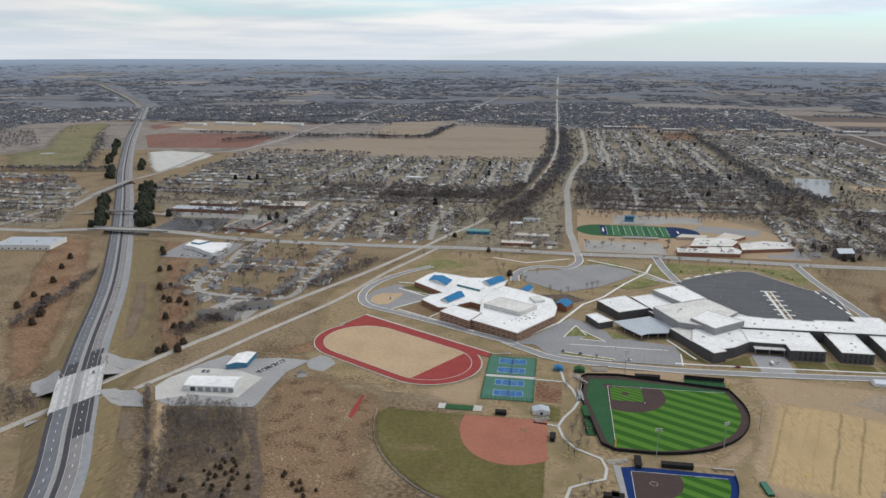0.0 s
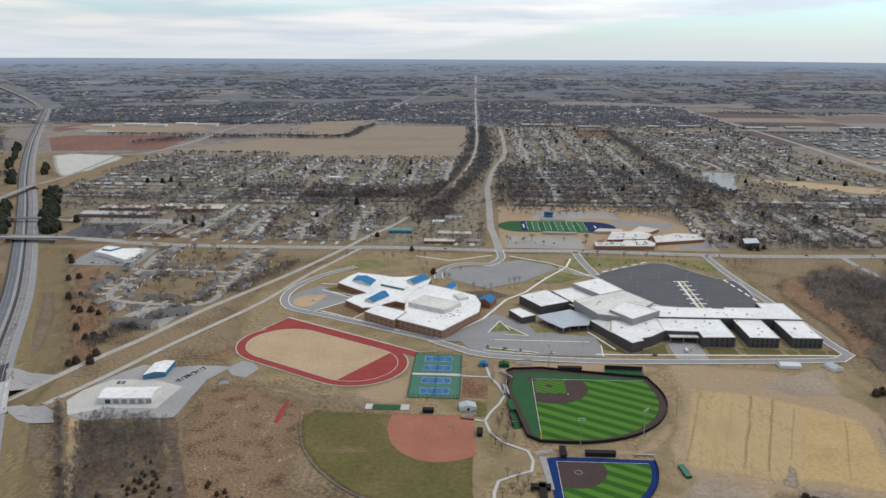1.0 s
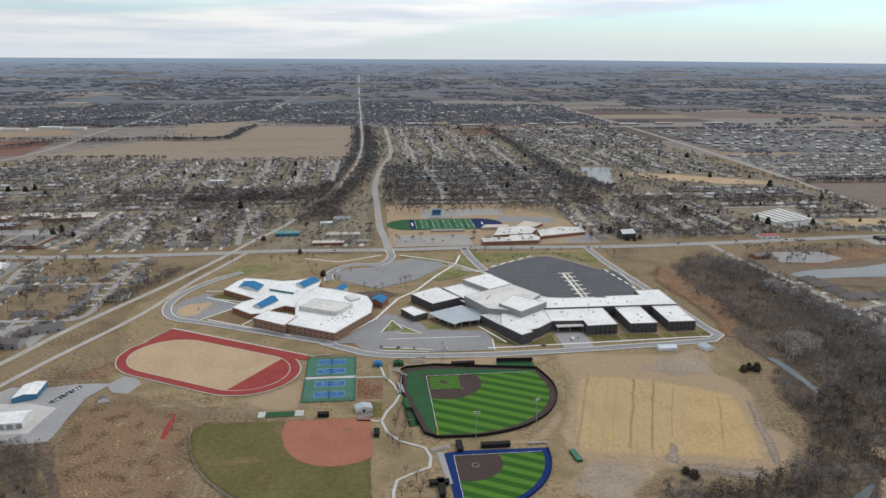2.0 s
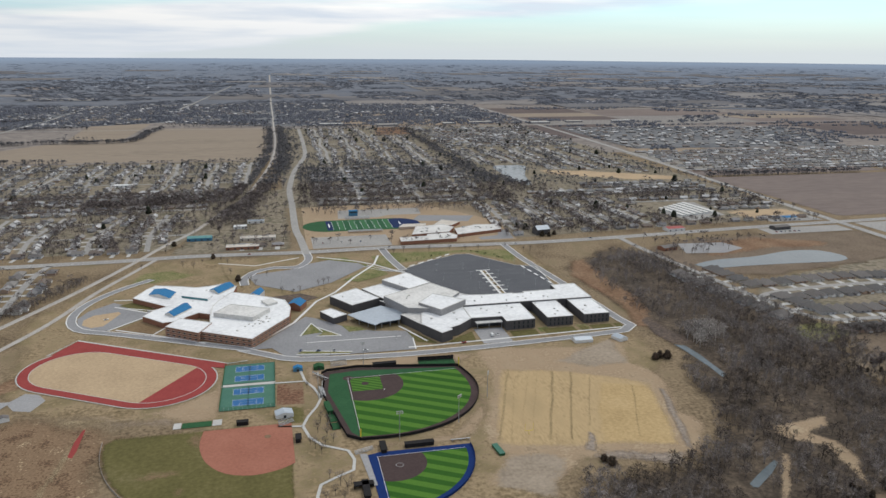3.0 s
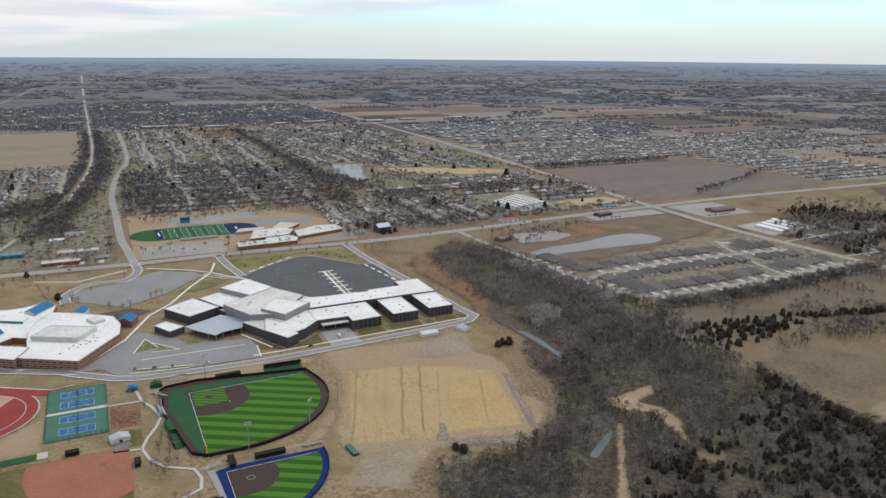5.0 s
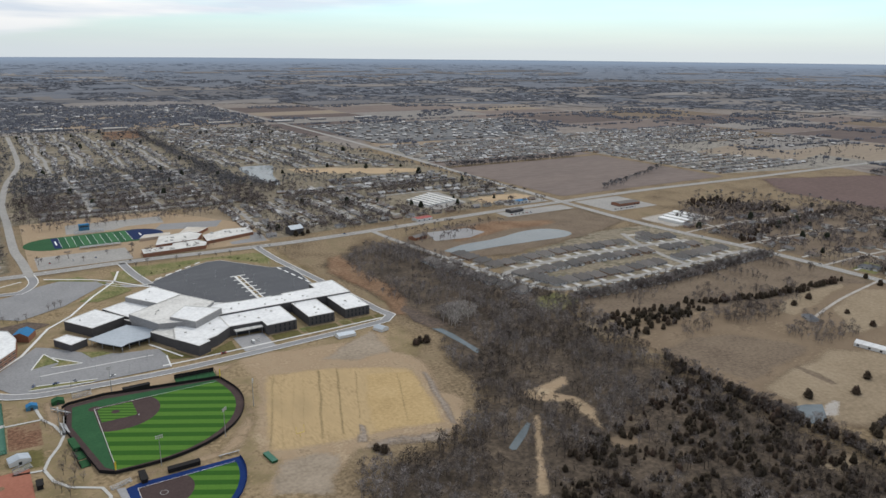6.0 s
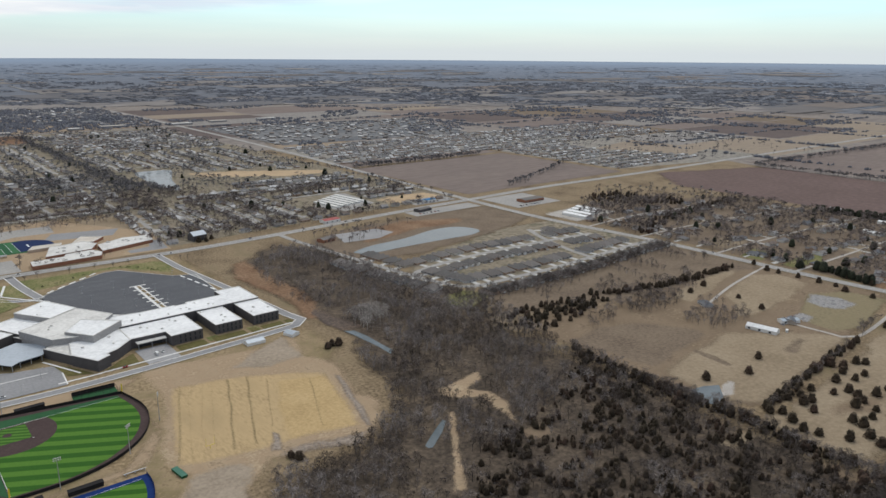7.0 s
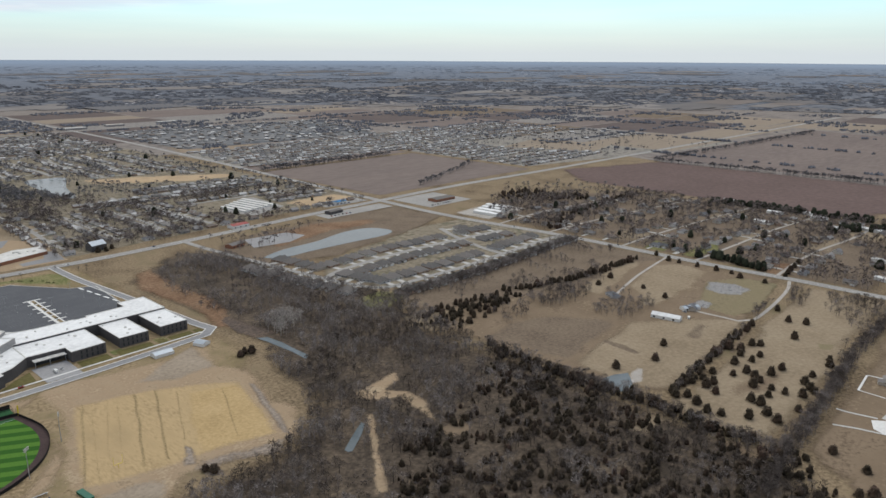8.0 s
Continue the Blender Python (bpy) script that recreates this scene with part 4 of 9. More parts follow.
    patch("worn_stripe", [(204.5, 556.4), (197.3, 537.8), (190.1, 519.1), (182.8, 500.5), (175.6, 481.9), (168.4, 463.2), (161.1, 444.6), (159.7, 445.2), (166.9, 463.8), (174.1, 482.5), (181.4, 501.1), (188.6, 519.7), (195.8, 538.4), (203.1, 557.0)], "stripeturf", "worn olive stripe across the practice field", "field", 1.2, None, 2.2)
    # wood and pasture in the east
    patch("scrub_floor", [(-300, 485), (-222, 490), (-196, 440), (-150, 345), (-232, 345), (-262, 418)], "litter", "brown leaf floor under grey scrub", "ground", 10, None, 22)
    patch("gravel_strip", [(298, 506), (303, 499), (285, 434), (274, 408), (268, 412), (282, 459)], "gravelly", "grey gravelly strip beside the practice field", "dirt", 2, None, 5)
    patch("gravel_strip", [(212, 450), (217, 444), (206, 418), (196, 424)], "gravelly", "grey gravelly patch", "dirt", 2, None, 5)
    patch("gravel_strip", [(209, 424), (243, 414), (277, 406), (256, 390), (219, 404), (189, 415)], "gravelly", "grey compacted ground", "dirt", 3, None, 9)
    patch("bare_ground", [(140, 434), (170, 427), (186, 417), (160, 369), (122, 393)], "greyearth", "grey-tan bare ground with wheel tracks", "dirt", 4, None, 8)
    patch("bare_ground", [(230, 569), (262, 592), (310, 617), (300, 553), (264, 548)], "greyearth", "grey-tan bare ground beside the drive", "dirt", 4, None, 8)
    patch("ditch", [(-233, 491), (-218, 491), (-197, 442), (-175, 395), (-160, 350), (-172, 350), (-198, 427), (-220, 464)], "brush", "dark weedy ditch", "ditch", 1.5, None, 3)
    patch("dirt_patch", [(-200, 555), (-130, 545), (-60, 528), (-52, 512), (-130, 516), (-160, 535)], "sand", "churned pale dirt below the track", "dirt", 7)
    for pts in ([(-148, 533), (-140, 524), (-145, 459), (-150, 424), (-158, 425), (-154, 475)], [(-160, 434), (-152, 435), (-136, 416), (-121, 386), (-130, 384), (-143, 408)], [(-185, 540), (-150, 545), (-120, 532), (-150, 530)]):
        patch("straw_streak", pts, "straw", "flattened pale straw on dirt", "dirt", 3, None, 9)
    patch("dark_soil", [(-245, 600), (-215, 640), (-195, 640), (-205, 605), (-225, 590)], "redbank", "dark red-brown soil by the track", "dirt", 4, None, 7)
    patch("bare_lot", [(236, 1214), (300, 1275), (385, 1252), (371, 1180), (353, 1080), (325, 1067), (300, 1141), (264, 1141)], "tanpasture", "bare tan lot beside the old school", "lot", 4, None, 8)
    patch("trodden_ground", [(-171, 697), (-148, 691), (-99, 660), (-54, 629), (-42, 614), (-58, 614), (-97, 646), (-150, 676)], "earth", "trodden pale ground beside the running track", "dirt", 4, None, 8)
    patch("trodden_ground", [(-110, 541), (-84, 552), (-59, 574), (-51, 606), (-47, 540), (-49, 516), (-80, 519)], "earth", "trodden pale ground between track and courts", "dirt", 4, None, 9)
    patch("trodden_ground", [(152, 557), (162, 546), (153, 498), (134, 457), (99, 450), (49, 455), (42, 467), (62, 463), (93, 462), (120, 473), (145, 507)], "earth", "trodden pale ground round the ball field", "dirt", 4, None, 8)
    patch("trodden_ground", [(13, 605), (110, 616), (179, 602), (150, 585), (37, 587), (25, 538), (16, 548)], "earth", "trodden pale ground behind the home plate", "dirt", 4, None, 8)
    patch("dirt_patch", rect(-8, 13, 534, 572), "redsoil", "reddish bare plot between footpaths", "dirt", 1)
    patch("dirt_patch", [(-8, 532), (12, 532), (14, 500), (-6, 503)], "olive", "worn olive grass", "lawn", 2)
    patch("wood_floor", [(150, 300), (178, 395), (250, 400), (292, 420), (318, 470), (325, 540), (352, 570), (350, 690), (338, 830), (370, 880), (440, 930), (490, 920), (510, 830), (525, 680), (540, 610), (552, 575), (505, 510), (500, 420), (495, 320), (500, 150), (420, 60), (250, 120)], "woodfloor", "brown leaf litter and dead grass under bare trees", "woodland floor", 8)
    patch("rough_pasture", [(545, 590), (700, 580), (905, 592), (905, 440), (700, 420), (505, 500)], "greypasture", "rough pasture with brush", "pasture", 5, None, 8)
    patch("pasture", [(505, 500), (560, 515), (700, 465), (870, 455), (905, 440), (908, 290), (740, 262), (660, 252), (520, 240), (500, 300), (500, 410)], "pasture", "pale dry pasture", "pasture", 4, None, 8)
    patch("pasture", [(490, 140), (505, 150), (560, 150), (750, 165), (905, 165), (905, 262), (740, 250), (530, 232), (500, 240)], "tanpasture", "pale dry pasture dotted with cedars", "pasture", 4, None, 8)
    patch("pasture", [(430, 30), (500, 132), (560, 138), (760, 150), (905, 146), (905, 0), (480, -60)], "pasture", "pale dry pasture", "pasture", 4, None, 6)
    patch("field_plot", [(702, 441), (734, 455), (784, 465), (836, 464), (886, 456), (844, 446), (792, 435), (740, 423), (703, 419)], "tanpasture", "tan mown plot", "pasture", 3, None, 5)
    patch("field_plot", [(854, 437), (890, 416), (880, 370), (801, 354), (747, 352), (720, 352), (700, 366), (738, 389), (758, 415)], "tanpasture", "tan mown plot", "pasture", 4, None, 7)
    patch("field_plot", [(839, 356), (885, 330), (890, 285), (777, 266), (740, 275), (737, 308), (757, 327), (798, 342)], "olivepasture", "olive mown plot beside a farm yard", "pasture", 3, None, 6)
    patch("field_plot", [(507, 429), (560, 437), (600, 424), (621, 402), (646, 357), (586, 347), (522, 336), (517, 369)], "greypasture", "grazed grey-brown plot", "pasture", 4, None, 8)
    patch("field_plot", [(517, 332), (580, 343), (650, 351), (700, 318), (744, 262), (667, 253), (606, 249), (532, 243), (512, 264), (514, 300)], "tanpasture", "pale tan pasture", "pasture", 4, None, 10)
    patch("worn_ground", [(588, 343), (590, 322), (584, 300), (576, 302), (577, 323), (582, 341)], "greypasture", "grey worn hollow", "pasture", 1.5, None, 3)
    patch("worn_ground", [(722, 192), (729, 177), (709, 174), (705, 186)], "olivepasture", "olive patch of grass", "pasture", 2, None, 4)
    patch("worn_ground", [(640, 292), (700, 300), (690, 282), (650, 276)], "greypasture", "worn grass", "pasture", 4, None, 8)
    patch("worn_ground", [(556, 214), (620, 205), (640, 188), (590, 182), (550, 196)], "pasture", "worn grass between cedars", "pasture", 5, None, 12)
    patch("scrap_yard", [(843, 354), (852, 325), (848, 300), (812, 300), (800, 321), (805, 342)], "scrap", "grey scrap and gravel yard", "yard", 3, None, 7)
    patch("scrap_yard", [(768, 330), (765, 312), (738, 307), (742, 328)], "scrap", "grey scrap and gravel yard", "yard", 2, None, 5)
    patch("gravel_bank", [(512, 272), (530, 268), (553, 280), (550, 287), (536, 285), (520, 278)], "gravel", "pale gravel heap by a pond", "bank", 1.5, None, 4)
    patch("clearing", [(347, 427), (371, 429), (403, 436), (392, 417), (371, 411), (381, 399), (379, 375), (363, 348), (353, 344), (362, 368), (364, 393), (349, 402), (342, 416)], "earth", "bare sandy clearing in the wood", "dirt", 2, None, 5)
    patch("clearing", [(329, 392), (335, 388), (304, 345), (273, 301), (263, 307), (289, 337)], "earth", "bare sandy track in the wood", "dirt", 2, None, 4)
    patch("clearing", [(497, 530), (556, 522), (540, 491), (487, 471), (479, 502)], "tanpasture", "pale grass between cedars", "pasture", 4, None, 9)
    patch("clearing", [(444, 242), (482, 236), (482, 220), (448, 221)], "tanpasture", "bare clearing in the wood", "dirt", 3, None, 6)
    patch("clearing", [(350, 340), (380, 336), (370, 316), (345, 320)], "pasture", "bare clearing in the wood", "dirt", 3, None, 6)
    patch("clearing", [(484, 196), (486, 164), (500, 138), (486, 130), (466, 154), (470, 176)], "pasture", "rough grass at the wood's edge", "pasture", 3, None, 7)
    patch("clearing", [(340, 640), (355, 690), (345, 820), (372, 880), (400, 890), (392, 800), (396, 720), (380, 660), (360, 610)], "redbank", "red-brown weeds beside the wood", "ground", 5, None, 12)
    patch("wet_ground", [(373, 672), (376, 622), (384, 582), (356, 583), (351, 610), (356, 650)], "brush", "dark wet ground along a creek", "ground", 3, None, 6)
    patch("estate_green", [(500, 603), (540, 612), (555, 579), (507, 556), (488, 575)], "verge", "green grass at the estate's edge", "lawn", 3, None, 6)
    for pts in ([(927, 488), (984, 500), (982, 474), (932, 455)], [(934, 433), (999, 437), (1038, 422), (985, 402), (930, 415)]):
        patch("green_lawn", pts, "verge", "green lawn of a country house", "lawn", 2, None, 4)
    patch("bare_plot", [(930, 321), (979, 330), (992, 307), (920, 295)], "redbank", "bare reddish plot", "field", 2, None, 4)
    patch("pale_plot", [(1236, 310), (1330, 300), (1320, 250), (1200, 248), (1200, 298)], "tanpasture", "pale grass plot", "field", 4, None, 8)
    for pts in ([(940, 560), (1030, 575), (1040, 520), (950, 510)], [(1060, 440), (1130, 450), (1150, 390), (1070, 380)], [(1030, 640), (1100, 660), (1110, 600), (1040, 590)], [(1080, 330), (1180, 345), (1190, 290), (1090, 280)], [(1180, 520), (1280, 530), (1270, 450), (1190, 450)]):
        patch("pale_plot", pts, "tanpasture", "pale grass plot between country houses", "field", 8, None, 16)
    patch("shore", [(490, 840), (505, 775), (600, 760), (770, 790), (890, 830), (890, 960), (600, 960), (510, 930)], "greypasture", "rough ground round a pond", "ground", 6)
    patch("shore", [(560, 850), (690, 880), (760, 870), (800, 900), (700, 950), (580, 930)], "redbank", "reddish bare ground beside a pond", "ground", 6, None, 14)
    patch("estate_lawn", [(525, 700), (545, 612), (905, 592), (905, 800), (800, 812), (560, 752)], "yard", "patchy lawns of a housing estate", "yard", 3)


M["gravelly"] = material("grey_gravel_ground", [(0.24, 0.195, 0.155), (0.30, 0.25, 0.205)], 0.05, 0.4)
build_cover()

# ---------------------------------------------------------------- water


def pond(name, pts, label):
    outline = smooth(pts, 12, True)
    ob = patch(name, outline, "water", label, "water", 0, 0.48)
    return ob


LAKE = [(508, 1690), (560, 1706), (590, 1690), (545, 1560), (515, 1432), (498, 1500)]
POND = [(525, 825), (566, 842), (628, 847), (695, 864), (739, 856), (752, 822), (728, 804), (663, 806), (599, 808), (535, 807)]
pond("lake", LAKE, "grey lake reflecting the sky")
pond("pond", POND, "long grey retention pond")
pond("golf_pond", [(-1360, 1790), (-1330, 1800), (-1320, 1780), (-1350, 1765)], "small pond on the golf course")
pond("farm_pond", [(496, 280), (508, 296), (535, 286), (518, 272), (500, 268)], "small pale farm pond")
pond("creek", [(358, 584), (367, 579), (369, 557), (368, 534), (368, 515), (361, 509), (362, 531), (361, 552), (360, 570)], "narrow creek between bare trees")
pond("creek", [(285, 358), (285, 362), (309, 378), (319, 384), (319, 380), (306, 369), (288, 357)], "narrow creek between bare trees")

# ---------------------------------------------------------------- roads and railway
FREEWAY = smooth([(-262, 250, 2), (-293, 352, 4), (-337, 434, 6.5), (-380, 510, 6.5), (-422, 589, 4.5), (-509, 760, 1.5), (-629, 971, 0.5), (-796, 1253, 0.5),
                  (-988, 1569, 0.5), (-1285, 2087, 0.5), (-1619, 2701, 0.5), (-2001, 3407, 0.5)], 14)


def at_freeway(u):
    """Place and heading on the centre line, at a true distance along it."""
    P = np.array(FREEWAY)
    d = np.r_[0, np.cumsum(np.linalg.norm(np.diff(P[:, :2], axis=0), axis=1))]
    p = [float(np.interp(u, d, P[:, k])) for k in range(3)]
    q = [float(np.interp(u + 4, d, P[:, k])) - float(np.interp(u - 4, d, P[:, k])) for k in range(2)]
    h = Vector((q[0], q[1], 0)).normalized()
    return Vector(p), h, float(d[-1])


def stretch(lo, hi, side=0.0, n=8):
    """Freeway line between two distances, skewed as the bridge is."""
    out = []
    for u in np.linspace(lo + 0.667 * side, hi + 0.667 * side, n):
        p, h, _ = at_freeway(u)
        out.append(tuple(p))
    return out


def skew_band(lo, hi, s0, s1, z, n=6):
    """A band of the roadway from offset s0 to s1, its ends cut on the bridge's skew."""
    g = Geo()
    for i in range(n + 1):
        for s in (s0, s1):
            p, h, _ = at_freeway(lo + (hi - lo) * i / n + 0.667 * s)
            q = p + Vector((h.y, -h.x, 0)) * s
            g.v.append((q.x, q.y, q.z + z))
    for i in range(n):
        g.f.append((2 * i, 2 * i + 1, 2 * i + 3, 2 * i + 2))
    return g


SPAN = (231.0, 295.0)          # the railway bridge, as distances along the freeway


def build_freeway():
    g = Geo()
    g.ribbon(FREEWAY, 33, 0.1, 0.2)
    fw = setting("freeway", g, "pavement", "divided grey concrete freeway with dark shoulders", "freeway")
    ROADS.append((np.array([p[:2] for p in FREEWAY]), 19))
    total = at_freeway(0)[2]
    # grass banks on both sides of the bridge
    for lo, hi, skew0, skew1 in ((0, SPAN[0] - 3, 0, 1), (SPAN[1] + 3, total, 1, 0)):
        e = Geo()
        n = max(2, int((hi - lo) / 14))
        offs = (-1, -16.4, 16.8, 1)
        for i in range(n + 1):
            for k, s in enumerate(offs):
                s_top = -16.4 if k < 2 else 16.8
                u = lo + (hi - lo) * i / n
                u += 0.667 * s_top * (skew0 * (1 - i / n) ** 8 + skew1 * (i / n) ** 8)
                p, h, _ = at_freeway(u)
                if abs(s) == 1:
                    s = s_top + math.copysign(2.2 * p.z, s_top)
                    p.z = 0
                else:
                    p.z -= 0.06
                q = p + Vector((h.y, -h.x, 0)) * s
                e.v.append(tuple(q))
        for i in range(n):
            for k in range(3):
                e.f.append((4 * i + k, 4 * i + k + 1, 4 * i + 5 + k, 4 * i + 4 + k))
        part("embankment", e, "mown", fw, "grass bank under the freeway")
        # paved slope down to the railway
        end = SPAN[0] - 3 if skew1 else SPAN[1] + 3
        way = 1 if skew1 else -1
        a = Geo()
        for s, run in ((-33, 0), (-16.4, 0), (16.8, 0), (33, 0)):
            for drop in (0, 1):
                top = max(-16.4, min(16.8, s))
                p, h, _ = at_freeway(end + 0.667 * top + way * drop * 9)
                q = p + Vector((h.y, -h.x, 0)) * s
                a.v.append((q.x, q.y, 0.3 if drop or abs(s) > 20 else p.z - 0.2))
        for i in range(3):
            a.f.append((2 * i, 2 * i + 1, 2 * i + 3, 2 * i + 2))
        part("abutment", a, "greyconcrete", fw, "grey concrete abutment slope")
    for s0, s1, m, nm, lb in ((-16.3, -13.1, "darkasphalt", "shoulder", "dark outer shoulder"), (-13.1, -4.0, "leftlane", "lanes", "blue-grey asphalt lanes"), (2.4, 10.2, "rightlane", "lanes", "worn pale lanes"),
                              (10.2, 16.7, "paleshoulder", "shoulder", "pale concrete shoulder"), (-4.0, -1.7, "greyconcrete", "inner_shoulder", "grey inner shoulder"), (-1.3, 2.4, "darkasphalt", "inner_shoulder", "dark inner shoulder")):
        k = Geo(); k.ribbon(FREEWAY, s1 - s0, 0.14, (s0 + s1) / 2)
        part(nm, k, m, fw, lb)
    for s in (-13.0, -4.1, 2.5, 10.3):
        k = Geo(); k.ribbon(FREEWAY, 0.3, 0.30, s)
        part("edge_line", k, "concrete", fw, "white edge line")
    for s in (-8.5, 6.4):
        part("lane_line", dashes(FREEWAY, s, 3.5, 9, 0.3, 0.30), "paint", fw, "white broken lane line")
    b = Geo()
    for i in range(len(FREEWAY) - 1):
        p, q = Vector(FREEWAY[i]), Vector(FREEWAY[i + 1])
        d = (q - p).normalized()
        o = Vector((d.y, -d.x, 0)) * -1.5 + Vector((0, 0, 0.55))
        b.pole(p + o, q + o, 0.45, 0.45, 4)
    part("median_barrier", b, "greyconcrete", fw, "low concrete median barrier")
    # newer dark asphalt before and behind the bridge
    for lo, hi, s0, s1 in ((SPAN[0] - 58, SPAN[0], 2.6, 10.2), (SPAN[0] - 58, SPAN[0], 10.4, 13.5), (SPAN[1], SPAN[1] + 44, 2.6, 10.2), (SPAN[1], SPAN[1] + 44, 10.4, 13.0), (SPAN[1], SPAN[1] + 26, -13, -4.2)):
        part("resurfacing", skew_band(lo, hi, s0, s1, 0.18), "darkasphalt", fw, "dark resurfaced lanes")
    # pale deck
    k = skew_band(*SPAN, -16.8, 16.9, 0.22)
    n = len(k.v)
    k.v += [(x, y, z - 1.5) for x, y, z in k.v]
    k.f += [tuple(n + i for i in reversed(f)) for f in k.f[:]]
    for i in range(0, n - 2, 2):
        k.f += [(i, i + 2, n + i + 2, n + i), (i + 1, n + i + 1, n + i + 3, i + 3)]
    part("bridge_deck", k, "walkdeck", fw, "pale concrete bridge deck over the railway")
    for s0, s1, m in ((-4.2, -1.9, "greyconcrete"), (-1.2, 2.2, "greyconcrete"), (-12.6, -9.5, "deckband"), (-7.5, -5.0, "deckband"), (4.0, 6.0, "deckband"), (11.5, 13.6, "deckband")):
        part("deck_band", skew_band(*SPAN, s0, s1, 0.25), m, fw, "grey tyre-worn band of the deck")
    for s in (-16.6, 16.7):
        k = Geo()
        line = [at_freeway(u + 0.667 * s) for u in np.linspace(SPAN[0] - 4, SPAN[1] + 4, 8)]
        line = [p + Vector((h.y, -h.x, 0)) * s for p, h, _ in line]
        for a, c in zip(line[:-1], line[1:]):
            k.pole(a + Vector((0, 0, 0.6)), c + Vector((0, 0, 0.6)), 0.5, 0.5, 4)
        part("parapet", k, "concrete", fw)
    for f in (0.33, 0.67):
        for s in (-12, -4, 4, 12):
            p, h, _ = at_freeway(SPAN[0] + f * (SPAN[1] - SPAN[0]) + 0.667 * s)
            q = p + Vector((h.y, -h.x, 0)) * s
            k = Geo(); k.pole((q.x, q.y, 0), (q.x, q.y, p.z - 1.2), 0.6, 0.6, 8)
            part("pier", k, "concrete", fw)
    for pts in ([(-409, 520), (-419, 501), (-412, 489), (-398, 478), (-380, 478), (-392, 506)], [(-392, 556), (-386, 560), (-349, 557), (-362, 514), (-372, 526)],
                [(-349, 484), (-343, 499), (-327, 502), (-317, 494), (-306, 476), (-331, 474)]):
        pts = ragged(pts, 0.8, 4)
        g = Geo()
        g.face([(x, y, 0) for x, y in pts])
        me = g.mesh("slope_paving")
        bm = bmesh.new(); bm.from_mesh(me)
        bmesh.ops.triangulate(bm, faces=bm.faces[:])
        bmesh.ops.subdivide_edges(bm, edges=bm.edges[:], cuts=3, use_grid_fill=True)
        for v in bm.verts:
            v.co.z = bank_height(v.co.x, v.co.y) + 0.25
        bm.to_mesh(me); bm.free()
        part("slope_paving", me, "greyconcrete", fw, "grey concrete slope paving by the bridge")


def bank_height(x, y):
    """Height of the freeway's bank under a place."""
    P = np.array(FREEWAY)
    i = int(np.argmin(np.hypot(P[:, 0] - x, P[:, 1] - y)))
    a, b = P[max(0, i - 1)], P[min(len(P) - 1, i + 1)]
    d = (b - a)[:2] / np.linalg.norm((b - a)[:2])
    s = abs((x - P[i, 0]) * d[1] - (y - P[i, 1]) * d[0])
    return max(0.35, P[i, 2] - max(0, s - 16.5) / 2.2)


M["walkdeck"] = material("bridge_concrete", [(0.42, 0.415, 0.41), (0.52, 0.515, 0.51)], 0.08, 0.5, stretch=(1.5, 0.4, 1), turn=-28)
M["deckband"] = material("worn_bridge_concrete", [(0.34, 0.34, 0.34), (0.40, 0.40, 0.40)], 0.08, 0.5, grain=0.12)
build_freeway()


def far_ribbon(name, pts, width, mat, label):
    """A far road on the rising plain."""
    g = Geo()
    line = []
    ROADS.append((np.array(smooth(pts, 120)), width * 0.8))
    for x, y in smooth(pts, 120):
        X, Y, Z = far_place(x, y)
        line.append((X, Y, Z + 1.5))
    k = 0.95
    g.ribbon(line, width * k, 0.0)
    return setting(name, g, mat, label, "road")


far_ribbon("far_freeway", [(-2001, 3407), (-2042, 3478), (-2253, 3791), (-2485, 4112), (-2766, 4491), (-3059, 4874), (-3342, 5248), (-3736, 5783)], 30, "pavement", "far bend of the grey freeway")
far_ribbon("far_verge", [(-1985, 3380), (-2253, 3785), (-2766, 4485), (-3342, 5240), (-3736, 5775)], 80, "farverge", "tan verge of the far freeway").location.z = -1.0
far_ribbon("far_railway", [(-8, 3990), (-9, 4600), (-11, 5400), (-14, 7000), (-16, 9000)], 9, "gravel", "far straight railway")
far_ribbon("far_road", [(1000, 3690), (1040, 4600), (1100, 6500)], 14, "street", "far section road")
far_ribbon("far_road", [(-420, 3600), (-380, 4300), (-300, 6000)], 12, "street", "far section road")
RAIL = smooth([(-560, 60), (-388, 427), (-368, 495), (-340, 579), (-314, 640), (-286, 721), (-230, 850), (-187, 965), (-157, 1058), (-127, 1133), (-100, 1239),
               (-67, 1365), (-35, 1590), (-8, 1900), (2, 2300), (0, 2700), (-3, 3400), (-8, 4000)], 20)


def build_rail():
    g = Geo()
    for i, p in enumerate(RAIL):
        a, b = RAIL[max(0, i - 1)], RAIL[min(len(RAIL) - 1, i + 1)]
        d = Vector((b[0] - a[0], b[1] - a[1], 0)).normalized()
        r = Vector((d.y, -d.x, 0))
        for s, z in ((-3.4, 0.1), (-1.9, 1.0), (1.9, 1.0), (3.4, 0.1)):
            g.v.append((p[0] + r.x * s, p[1] + r.y * s, z))
    for i in range(len(RAIL) - 1):
        for k in range(3):
            g.f.append((4 * i + k, 4 * i + k + 1, 4 * i + 5 + k, 4 * i + 4 + k))
    ob = setting("railway", g, "gravel", "single railway track on a pale gravel bed", "railway")
    for s in (-0.75, 0.75):
        k = Geo(); k.ribbon(RAIL, 0.16, 1.15, s)
        part("rail", k, "steel", ob, "rusty steel rail")
    ROADS.append((np.array(RAIL), 4.5))


build_rail()


